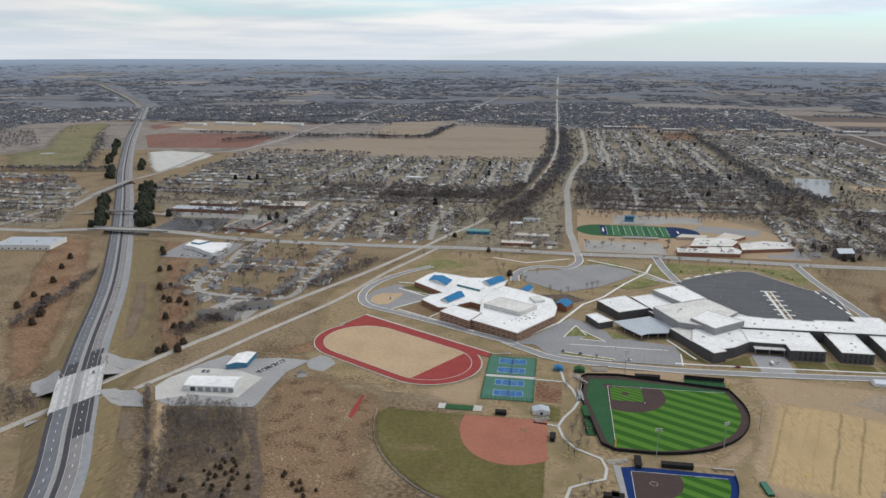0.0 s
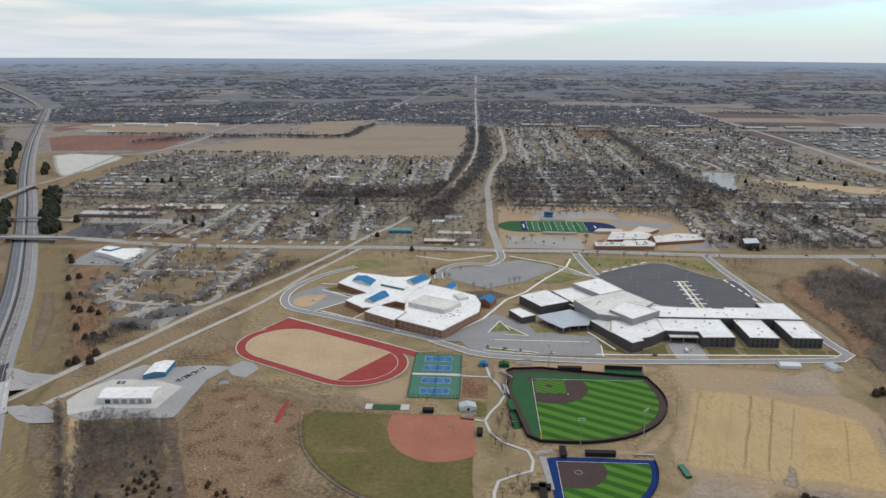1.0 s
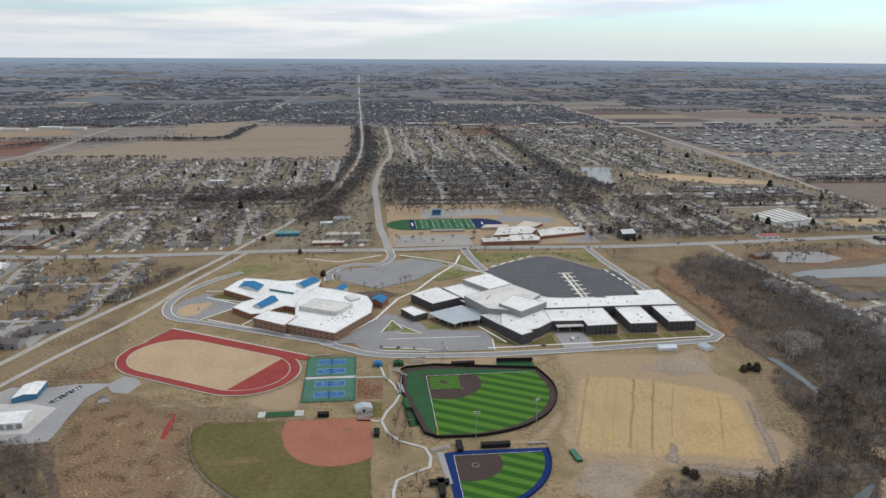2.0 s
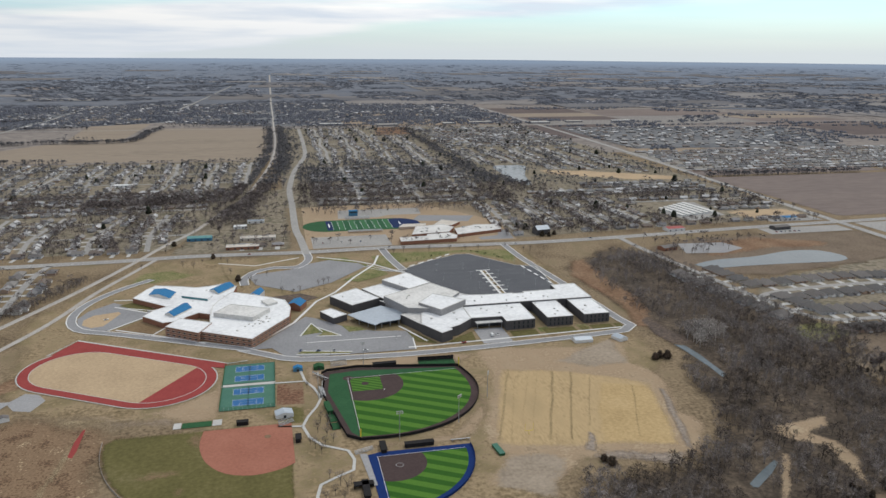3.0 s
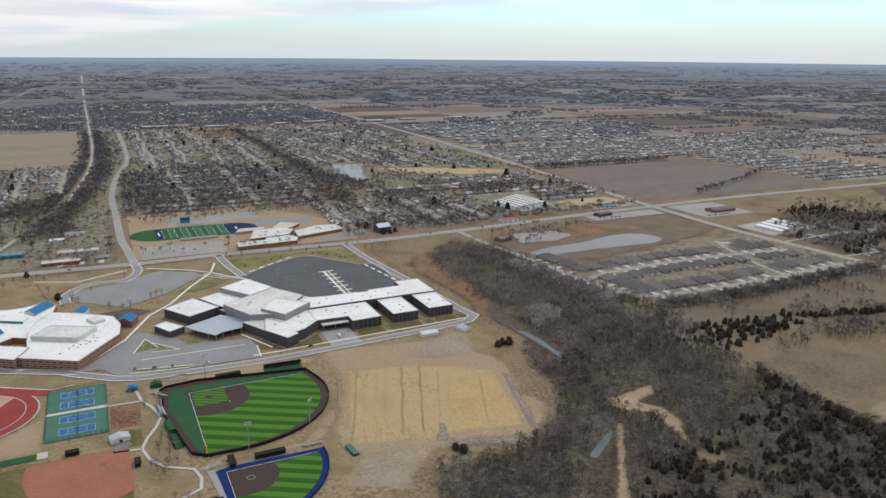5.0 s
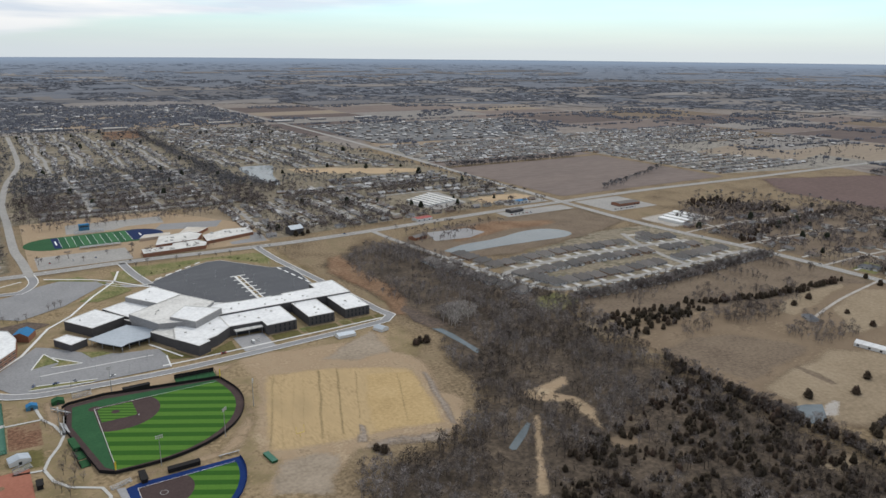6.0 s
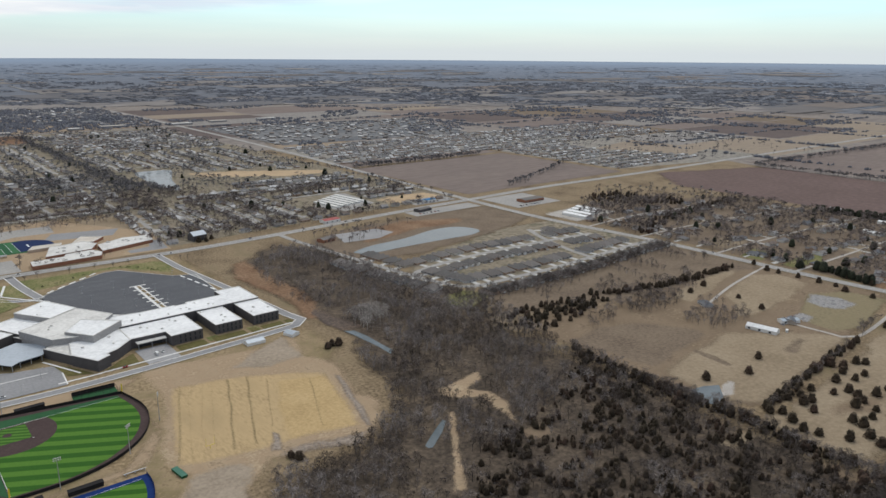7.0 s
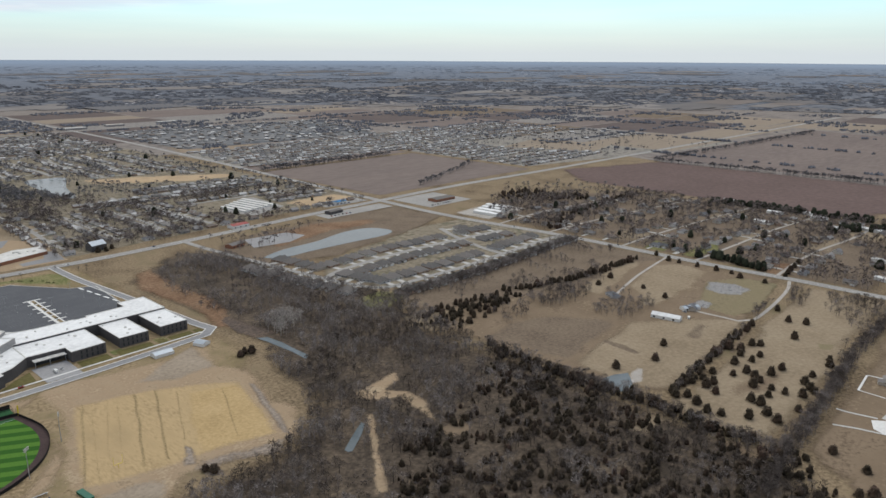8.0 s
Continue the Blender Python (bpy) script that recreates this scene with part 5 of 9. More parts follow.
def build_roads():
    ar = [(-1700, 975), (-836, 985), (-733, 994), (-640, 994), (-543, 1000), (-400, 985), (-218, 986), (-113, 993), (29, 986), (147, 989), (279, 981), (380, 978), (528, 986), (728, 1003), (911, 1012), (1130, 1020), (1500, 1010), (2400, 1000), (3600, 990)]
    a = road("arterial", ar, 17, "street", "wide pale concrete arterial road", 0.42)
    line = smooth(ar)
    for s in (-3.6, 3.6):
        part("lane_line", dashes(line, s, 3.5, 9, 0.3, 0.46), "paint", a)
    k = Geo(); k.ribbon(line, 0.5, 0.455, 0)
    part("centre_line", k, "asphalt", a)
    xr = [(895, -400), (918, 185), (912, 384), (910, 607), (893, 818), (900, 1020), (926, 1408), (960, 1900), (985, 2600), (1000, 3700)]
    b = road("cross_road", xr, 15, "street", "straight pale concrete section road", 0.43)
    part("lane_line", dashes(smooth(xr), 0, 3.5, 9, 0.35, 0.47), "paint", b)
    road("north_street", [(35, 975), (30, 1060), (25, 1132), (25, 1312), (25, 1486), (42, 1710), (62, 1850), (80, 2050), (85, 2650)], 11, "street", "pale concrete street running north", 0.44)
    road("section_road", [(-3600, 2640), (-1700, 2690), (-900, 2690), (0, 2690), (900, 2690), (3500, 2680)], 9, "street", "far pale section road", 0.40)
    road("section_road", [(-930, 1880), (-870, 1950), (-849, 2217), (-864, 2600), (-838, 3137), (-840, 3300), (-830, 3900)], 11, "street", "far pale section road past the fields", 0.40)
    road("service_road", [(-330, 505), (-309, 552), (-280, 630), (-231, 750), (-204, 853), (-180, 922), (-158, 985)], 6, "gravel", "gravel service road beside the railway", 0.38)
    road("west_road", [(-862, 990), (-860, 1090), (-848, 1170), (-838, 1160)][:3], 10, "street", "pale road to the overpass", 0.40)
    road("west_road", [(-885, 1495), (-890, 1590), (-930, 1880)], 9, "street", "pale road past the overpass", 0.40)
    # housing by the railway
    road("crescent", [(-418, 975), (-424, 930), (-414, 860), (-412, 785), (-400, 755), (-370, 742), (-310, 738), (-288, 748), (-285, 800), (-290, 930), (-284, 980)], 8, "street", "pale concrete residential crescent", 0.42)
    road("side_street", [(-414, 860), (-290, 862)], 7, "street", "pale concrete side street", 0.41)
    # school drives
    road("school_drive", [(-29, 652), (-51, 662), (-103, 689), (-158, 717), (-196, 736), (-210, 773), (-203, 818), (-179, 862), (-150, 895)], 8, "asphalt", "grey asphalt school drive", 0.42, kerb=True)
    road("front_drive", [(-40, 655), (-12, 634), (13, 620), (79, 614), (130, 613), (225, 618), (329, 628), (342, 640), (338, 660), (333, 720), (322, 826), (314, 905), (312, 978)], 8.5, "asphalt", "grey asphalt drive round the high school", 0.43, kerb=True)
    road("lot_entry", [(34, 985), (36, 948), (20, 915), (-8, 918), (-34, 900), (-44, 870), (-42, 850)], 9, "asphalt", "grey asphalt entry drive", 0.42, kerb=True)
    road("lot_link", [(138, 985), (142, 930), (150, 876)], 9, "asphalt", "grey asphalt lot entry", 0.42, kerb=True)
    road("lot_link", [(105, 905), (128, 880), (152, 872)], 6, "asphalt", "grey asphalt link", 0.41, kerb=True)
    # country lanes
    road("farm_lane", [(908, 281), (856, 268), (742, 260), (728, 285), (727, 320)], 4, "gravel", "pale gravel farm lane", 0.40)
    road("farm_lane", [(640, 240), (742, 260)], 3, "pasture", "worn grass track", 0.38)
    road("farm_lane", [(905, 440), (800, 425), (715, 405)], 3.5, "gravel", "pale gravel drive", 0.40)
    road("yard_drive", [(905, 128), (760, 120), (680, 100), (594, 104)], 4, "concrete", "pale concrete drive", 0.40)
    road("yard_drive", [(588, 136), (588, 128), (592, 108)], 2.2, "concrete", "pale narrow path", 0.41)
    road("yard_drive", [(559, 130), (565, 114), (569, 97), (576, 90)], 2.2, "concrete", "pale narrow path", 0.42)
    patch("yard_apron", [(586, 111), (594, 100), (588, 78), (568, 80), (568, 97), (572, 106)], "walk", "white concrete yard beside a house", "yard", 0, 0.44)
    road("arena_edge", [(673, 136), (636, 133), (634, 108), (676, 112), (673, 136)], 1.8, "walk", "white rail outline of a riding ring", 0.42, "path", False, False)
    # streets of the estate
    road("estate_street", [(494, 980), (496, 925), (506, 832), (520, 715), (532, 650), (552, 613), (620, 608), (690, 606), (868, 615), (908, 612)], 9, "street", "pale concrete estate street", 0.44)
    road("estate_street", [(524, 690), (560, 706), (662, 714), (780, 708), (870, 698)], 9, "street", "pale concrete estate street", 0.45)
    road("estate_street", [(815, 775), (790, 720), (770, 650), (765, 612)], 8, "street", "pale concrete estate street", 0.43)
    for line in ([(-50, 577), (15, 574)], [(15, 574), (26, 540), (10, 497), (22, 467), (39, 456), (40, 431), (18, 418), (14, 380)], [(10, 497), (-8, 500)], [(15, 574), (10, 610)], [(26, 540), (30, 572)]):
        road("footpath", line, 2.1, "concrete", "pale concrete footpath", 0.40, "path")


build_roads()


def overpass(name, ax, ay, bx, by, width, z, label, ramp=90):
    """A bridge deck on piers with sloping approaches at both ends."""
    d = Vector((bx - ax, by - ay, 0)).normalized()
    L = math.hypot(bx - ax, by - ay)
    turn = math.degrees(math.atan2(d.y, d.x))
    o = tagged(thing(name, label, "bridge", (ax, ay, 0), turn), "", "", "", "structure")
    g = Geo(); g.box(0, L, -width / 2, width / 2, z - 1.3, z)
    part("deck", g, "street", o)
    for s in (-1, 1):
        g = Geo(); g.box(-ramp * 0.3, L + ramp * 0.3, s * width / 2 - 0.3, s * width / 2 + 0.3, z - 0.9, z + 1.0)
        part("parapet", g, "greyconcrete", o)
    for k in (0.5,):
        for s in (-0.3, 0.3):
            g = Geo(); g.pole((L * k, s * width, 0), (L * k, s * width, z - 1.3), 0.7, 0.7, 8)
            part("pier", g, "greyconcrete", o)
    for x0, x1 in ((0, -ramp), (L, L + ramp)):
        g = Geo()
        w, b = width / 2, width / 2 + z * 1.6
        g.v += [(x0, -w, z), (x0, w, z), (x1, w, 0.45), (x1, -w, 0.45), (x0, -b, 0), (x0, b, 0), (x1, w, 0), (x1, -w, 0)]
        g.f += [(0, 1, 2, 3), (4, 0, 3, 7), (1, 5, 6, 2), (0, 4, 5, 1)]
        part("embankment", g, "pasture", o)
        g = Geo(); g.face([(x0, -w, z + 0.03), (x0, w, z + 0.03), (x1, w, 0.5), (x1, -w, 0.5)])
        part("approach", g, "street", o)
    return o


overpass("road_overpass", -665, 994, -592, 997, 17, 6.5, "concrete road bridge over the freeway")
overpass("road_overpass", -735, 1112, -690, 1116, 7, 6.5, "narrow concrete bridge over the freeway", 60)
overpass("road_overpass", -850, 1255, -870, 1390, 10, 7, "concrete road bridge crossing the freeway at an angle", 110)
overpass("road_overpass", -1640, 2690, -1560, 2690, 10, 7, "far concrete bridge over the freeway", 120)
# ---------------------------------------------------------------- sports grounds
def arc(cx, cy, r, a0, a1, n=24):
    return [(cx + r * math.cos(radians(a0 + (a1 - a0) * i / n)), cy + r * math.sin(radians(a0 + (a1 - a0) * i / n))) for i in range(n + 1)]


def band(outer, inner, z):
    g = Geo()
    n = len(outer)
    g.v = [(x, y, z) for x, y in outer] + [(x, y, z) for x, y in inner]
    for i in range(n):
        j = (i + 1) % n
        g.f.append((i, j, n + j, n + i))
    return g


def oval(cx, cy, turn, half, r, n=20):
    pts = arc(half, 0, r, -90, 90, n) + arc(-half, 0, r, 90, 270, n)
    c, s = math.cos(radians(turn)), math.sin(radians(turn))
    return [(cx + x * c - y * s, cy + x * s + y * c) for x, y in pts]


def local(cx, cy, turn, pts):
    c, s = math.cos(radians(turn)), math.sin(radians(turn))
    return [(cx + x * c - y * s, cy + x * s + y * c) for x, y in pts]


def build_track():
    cx, cy, a = -138.2, 616.4, -30
    t = setting("running_track", band(oval(cx, cy, a, 41, 45.6), oval(cx, cy, a, 41, 37.2), 0.5), "trackred", "red rubber running track", "track")
    g = Geo(); g.face([(*p, 0.47) for p in oval(cx, cy, a, 41, 38)])
    part("infield", g, "tan", t, "tan dormant grass infield")
    g = Geo(); g.face([(*p, 0.49) for p in local(cx, cy, a, [(50, -36)] + arc(41, 0, 37.4, -70, 70, 18) + [(53, 35)])])
    part("d_area", g, "trackred", t, "red rubber half-circle")
    g = Geo(); g.face([(*p, 0.495) for p in local(cx, cy, a, [(-88, 51.5), (-85.5, 16), (-74, 18), (-62, 32), (-41, 38), (56, 38), (76, 42), (73, 50.5)])])
    part("sprint_straight", g, "trackred", t, "red rubber sprint straight")
    for r, w, z in ((37.0, 0.6, 0.53), (45.8, 1.0, 0.485)):
        part("border", band(oval(cx, cy, a, 41, r + w), oval(cx, cy, a, 41, r), z), "concrete", t, "pale edge strip")
    g = Geo(); g.ribbon(local(cx, cy, a, [(-88, 14), (-89, 52.2), (74, 51.2), (86, 62)]), 1.4, 0.52)
    part("walkway", g, "concrete", t)
    patch("throwing_pad", [(-212, 580), (-203, 596), (-192, 592), (-184, 580), (-190, 562), (-203, 566)], "greyconcrete", "pale concrete throwing pad", "pad")
    patch("jump_runway", [(-142.9, 524.6), (-144.7, 524.4), (-146.5, 507.2), (-146.2, 486.7), (-142.9, 484.5), (-142.0, 493.8), (-142.4, 502.1)], "trackred", "red rubber jump runway", "runway")


build_track()


def build_tennis():
    court = setting("tennis_courts", (lambda g: (g.box(-51, -9.5, 533, 574, 0.1, 0.5), g.box(-51, -9.5, 580, 619, 0.1, 0.5), g)[2])(Geo()), "courtgreen", "green hard court surround", "court")
    g = Geo(); g.box(-52, -9, 575, 579, 0.1, 0.48)
    part("centre_walk", g, "concrete", court, "pale concrete walk between the courts")
    for y in (608.6, 589.5, 564.5, 544.8):
        g = Geo(); g.box(-42, -18.2, y - 5.5, y + 5.5, 0.4, 0.53)
        b = part("court", g, "courtblue", court, "blue tennis court")
        g = Geo()
        for x0, x1, y0, y1 in ((-42, -18.2, y - 5.5, y - 5.38), (-42, -18.2, y + 5.38, y + 5.5), (-42, -41.88, y - 5.5, y + 5.5), (-18.32, -18.2, y - 5.5, y + 5.5), (-42, -18.2, y - 4.2, y - 4.1), (-42, -18.2, y + 4.1, y + 4.2), (-36.5, -36.38, y - 4, y + 4), (-23.82, -23.7, y - 4, y + 4), (-36.5, -23.7, y - 0.06, y + 0.06)):
            g.box(x0, x1, y0, y1, 0.5, 0.545)
        part("lines", g, "paint", b, "white court lines")
        g = Geo(); g.box(-30.2, -30.0, y - 6.2, y + 6.2, 0.5, 1.45)
        part("net", g, "black", b, "dark tennis net")
    for x0, x1, y0, y1 in ((-51.2, -9.3, 532.8, 533), (-51.2, -9.3, 619, 619.2), (-51.2, -51, 533, 619), (-9.5, -9.3, 533, 619)):
        f = thing("court_fence", "dark green mesh fence on steel posts round tennis courts", "fence", group="fences of the tennis courts")
        g = Geo()
        long = x1 - x0 > 1
        n = 12
        for i in range(n + 1):
            p = (x0 + (x1 - x0) * i / n, y0, 0) if long else (x0, y0 + (y1 - y0) * i / n, 0)
            k = Geo(); k.pole(p, (p[0], p[1], 3.2), 0.07, 0.07, 5)
            part("post", k, "steel", f)
        for z in (0.4, 1.3, 2.2, 3.1):
            g.box(x0, x1, y0, y1, z, z + 0.12)
        part("rail", g, "foulgreen", f)


build_tennis()


def fence_arc(name, pts, height, mat, label, every=6.0, rail=0.12):
    """A fence along a line: a thin screen between posts."""
    f = thing(name, label, "fence")
    for a, b in zip(pts[:-1], pts[1:]):
        g = Geo()
        d = Vector((b[0] - a[0], b[1] - a[1], 0)).normalized()
        r = Vector((d.y, -d.x, 0)) * 0.05
        q = [Vector((*a, 0)) - r, Vector((*b, 0)) - r, Vector((*b, 0)) + r, Vector((*a, 0)) + r]
        g.prism([(v.x, v.y) for v in q], 0.1, height)
        part("screen", g, mat, f)
    P = np.array(pts)
    seg = np.r_[0, np.cumsum(np.linalg.norm(np.diff(P, axis=0), axis=1))]
    post = Geo(); post.pole((0, 0, 0), (0, 0, height + 0.3), 0.08, 0.08, 5)
    me = post.mesh("post")
    me.materials.append(M["black"])
    for s in np.arange(0, seg[-1], every):
        o = new("post", me)
        o.location = (np.interp(s, seg, P[:, 0]), np.interp(s, seg, P[:, 1]), 0)
        o.parent = f
    return f


def dugout(x, y, turn, length, mat, label, name="dugout"):
    o = thing(name, label, "dugout", (x, y, 0), turn)
    h, d = 2.8, 3.6
    g = Geo(); g.box(-length / 2, length / 2, d / 2 - 0.25, d / 2, 0, h)
    part("back_wall", g, mat, o)
    for s in (-1, 1):
        g = Geo(); g.box(s * length / 2 - 0.15, s * length / 2 + 0.15, -d / 2, d / 2 - 0.25, 0, h)
        part("side_wall", g, mat, o)
    g = Geo(); g.box(-length / 2 - 0.4, length / 2 + 0.4, -d / 2 - 0.6, d / 2 + 0.2, h, h + 0.3)
    part("roof", g, mat, o)
    g = Geo(); g.box(-length / 2 + 0.4, length / 2 - 0.4, d / 2 - 1, d / 2 - 0.5, 0.4, 0.5)
    part("bench", g, "steel", o)
    return o


def light_mast(x, y, turn, height=22):
    o = thing("floodlight_mast", "tall grey steel floodlight mast at the ball field", "light mast", (x, y, 0), turn, "ball field masts")
    g = Geo(); g.pole((0, 0, 0), (0, 0, height), 0.32, 0.14, 7)
    part("mast", g, "steel", o)
    for z in (height - 1.6, height - 0.2):
        g = Geo(); g.box(-2.4, 2.4, -0.1, 0.1, z, z + 0.18)
        bar = part("crossbar", g, "steel", o)
        for i in range(4):
            g = Geo(); g.box(-2.1 + i * 1.3, -1.5 + i * 1.3, -0.75, -0.1, z - 0.3, z + 0.35)
            part("lamp_head", g, "concrete", bar)


def build_baseball():
    hx, hy = 50, 572
    out = [(147, 578)] + smooth([(147, 577), (153, 548), (150, 522), (136, 496), (112, 477), (82, 468), (49, 468)], 5)
    foul = [(49, 468), (40, 475), (27, 548), (31, 588), (60, 592), (147, 578)]
    base = patch("baseball_field", out + foul[:-1], "darkclay", "dark crumb warning track round a ball field", "ball field", 0, 0.40)
    inn = smooth([(143, 574), (147, 548), (144, 524), (131, 500), (109, 482), (82, 473), (50, 473)], 5)
    g = Geo(); g.face([(*p, 0.44) for p in [(50, 572)] + inn[::-1]][::-1])
    part("outfield", g, "turf", base, "striped green artificial turf")
    g = Geo(); g.face([(*p, 0.46) for p in [(143, 572.8), (143, 576.5), (60, 586), (36, 583), (32, 550), (44, 480), (49.2, 473), (50, 572.8)]])
    part("foul_ground", g, "foulgreen", base, "plain green foul ground")
    skin = [(hx - 1, hy + 1), (hx - 1, hy - 40)] + arc(hx + 14, hy - 14, 30.5, -116, 26, 24) + [(hx + 40, hy + 1)]
    g = Geo(); g.face([(*p, 0.48) for p in skin])
    part("infield_skin", g, "darkclay", base, "dark brown infield skin")
    g = Geo(); g.face([(*p, 0.5) for p in [(hx + 1.5, hy - 26), (hx + 25, hy - 26), (hx + 26.5, hy - 24), (hx + 26.5, hy - 1.5), (hx + 4, hy - 1.5), (hx + 1.5, hy - 4)]])
    part("infield_grass", g, "turfin", base, "striped green infield turf")
    for c, r, m in (((hx + 13, hy - 13), 3.0, "darkclay"), ((hx, hy), 4.2, "darkclay")):
        g = Geo(); g.face([(*p, 0.52) for p in arc(*c, r, 0, 345, 22)])
        part("mound", g, m, base, "dark pitching circle")
    for line in ([(hx, hy), (hx, 473)], [(hx, hy), (143, hy + 1)]):
        g = Geo(); g.ribbon(line, 0.24, 0.53)
        part("foul_line", g, "paint", base, "white foul line")
    for x, y in ((hx + 27, hy), (hx + 27, hy - 27), (hx, hy - 27)):
        g = Geo(); g.box(x - 0.4, x + 0.4, y - 0.4, y + 0.4, 0.5, 0.62)
        part("base", g, "paint", base, "white base")
    fence_arc("outfield_fence", [(147, 578)] + out[1:], 2.4, "black", "black mesh outfield fence of the ball field")
    fence_arc("backstop_fence", [(49, 468), (40, 475), (27, 548), (29, 585), (34, 590), (60, 593), (100, 586), (147, 578)], 2.6, "black", "black mesh backstop fence")
    for p in ((49, 468.5), (147, 577)):
        o = thing("foul_pole", "tall yellow foul pole at the outfield fence", "pole", (*p, 0), 0, "foul poles")
        g = Geo(); g.pole((0, 0, 0), (0, 0, 9), 0.12, 0.12, 6)
        part("mast", g, "yellow", o)
        g = Geo(); g.box(-0.5, 0.5, -0.05, 0.05, 3, 9)
        part("wing", g, "yellow", o)
    dugout(84, 592.5, 180, 20, "black", "black dugout with a flat roof beside the ball field")
    dugout(30, 520, 98, 16, "foulgreen", "dark green dugout beside the ball field")
    b = thing("bullpen", "dark green batting cage with a turf floor", "batting cage", (130, 590, 0), -3)
    g = Geo(); g.box(-16, 16, -5, 5, 0.2, 0.5)
    part("turf_floor", g, "foulgreen", b)
    for i in range(7):
        for s in (-5, 5):
            g = Geo(); g.pole((-16 + i * 5.33, s, 0), (-16 + i * 5.33, s, 4), 0.1, 0.1, 5)
            part("post", g, "black", b)
    g = Geo()
    for i in range(7):
        g.box(-16.1 + i * 5.33, -15.9 + i * 5.33, -5, 5, 3.9, 4.1)
    for s in (-5, 0, 5):
        g.box(-16, 16, s - 0.1, s + 0.1, 3.9, 4.1)
    part("net_frame", g, "black", b)
    g = Geo(); g.box(-16, 16, 4.9, 5.1, 0.3, 4)
    part("screen", g, "black", b, "black wind screen")
    for x, y, w in ((32, 505, 12), (33, 492, 10)):
        c = thing("pitching_strip", "dark green turf pitching strip by the fence", "turf strip", (x, y, 0), 98)
        g = Geo(); g.box(-w / 2, w / 2, -3, 3, 0.3, 0.55)
        part("turf_floor", g, "foulgreen", c)
        g = Geo(); g.box(-w / 2, w / 2, -3.1, -2.9, 0.3, 2.6); g.box(-w / 2, w / 2, 2.9, 3.1, 0.3, 2.6)
        part("screen", g, "black", c)
    for x, y, t in ((76, 464, 0), (123, 480, 40), (24, 540, 90), (66, 596, 180), (155, 515, 70)):
        light_mast(x, y, t)


M["clerestory"] = material("teal_glass", [(0.04, 0.16, 0.18), (0.05, 0.2, 0.22)], 0.1, 0.5, rough=0.2, grain=0.1, spec=0.5)
M["brownlawn"] = material("brown_lawn", [(0.17, 0.115, 0.065), (0.22, 0.155, 0.09)], 0.05, 0.4, grain=0.15)
M["yellow"] = material("yellow_paint", [(0.65, 0.5, 0.05), (0.72, 0.56, 0.07)], 0.5, 2)
build_baseball()


def build_softball():
    hx, hy = 57.5, 443.5
    out = [(57, 372)] + arc(hx, hy, 66, -84, 4, 26)
    base = patch("softball_field", out + [(60, 449.5), (51, 447), (52, 380)], "foulblue", "blue rubber border round a softball field", "ball field", 0, 0.41)
    g = Geo(); g.face([(*p, 0.45) for p in [(hx, hy)] + arc(hx, hy, 61.5, -89, -1, 26)])
    part("outfield", g, "turfs", base, "striped green artificial turf")
    g = Geo(); g.face([(*p, 0.48) for p in [(hx, hy), (hx, hy - 30)] + arc(hx + 9.3, hy - 9.3, 22.5, -112, 22, 22) + [(hx + 30, hy)]])
    part("infield_skin", g, "darkclay", base, "dark brown infield skin")
    g = Geo(); g.face([(*p, 0.5) for p in arc(hx + 13, hy - 13, 2.6, 0, 345, 22)])
    part("pitching_circle", g, "greyconcrete", base, "pale chalk circle")
    g = Geo(); g.face([(*p, 0.51) for p in arc(hx + 13, hy - 13, 2.2, 0, 345, 22)])
    part("circle_centre", g, "darkclay", base)
    for line in ([(hx, hy), (hx, hy - 61)], [(hx, hy), (hx + 61, hy)]):
        g = Geo(); g.ribbon(line, 0.24, 0.53)
        part("foul_line", g, "paint", base, "white foul line")
    fence_arc("softball_fence", arc(hx, hy, 66, -84, 4, 26), 1.9, "foulblue", "blue mesh outfield fence of a softball field")
    dugout(88, 453, 180, 20, "black", "black dugout beside the softball field")
    dugout(45, 405, 90, 18, "black", "black dugout beside the softball field")
    for x, y, t in ((118, 456, 180), (50, 452, 20)):
        b = thing("bleachers", "grey metal bleachers beside the softball field", "bleachers", (x, y, 0), t)
        for i in range(4):
            g = Geo(); g.box(-7, 7, i * 0.8, i * 0.8 + 0.5, 0.4 + i * 0.4, 0.5 + i * 0.4)
            part("seat_plank", g, "steel", b)
        for sx in (-6, 0, 6):
            g = Geo(); g.box(sx - 0.08, sx + 0.08, 0, 3, 0, 0.4); g.box(sx - 0.08, sx + 0.08, 2.6, 2.8, 0, 2)
            part("support", g, "steel", b)
    patch("apron", [(46, 450), (51, 449), (53, 410), (49.5, 410)], "greyconcrete", "pale concrete apron by the softball field", "paving", 0, 0.43)
    b = thing("tarp_roller", "dark green storage box on bare ground", "box", (140, 435, 0), 97)
    g = Geo(); g.box(-7, 7, -2, 2, 0, 1.6)
    part("body", g, "foulgreen", b)
    g = Geo(); g.box(-7.1, 7.1, -2.1, 2.1, 1.6, 1.75)
    part("lid", g, "courtgreen", b)


build_softball()


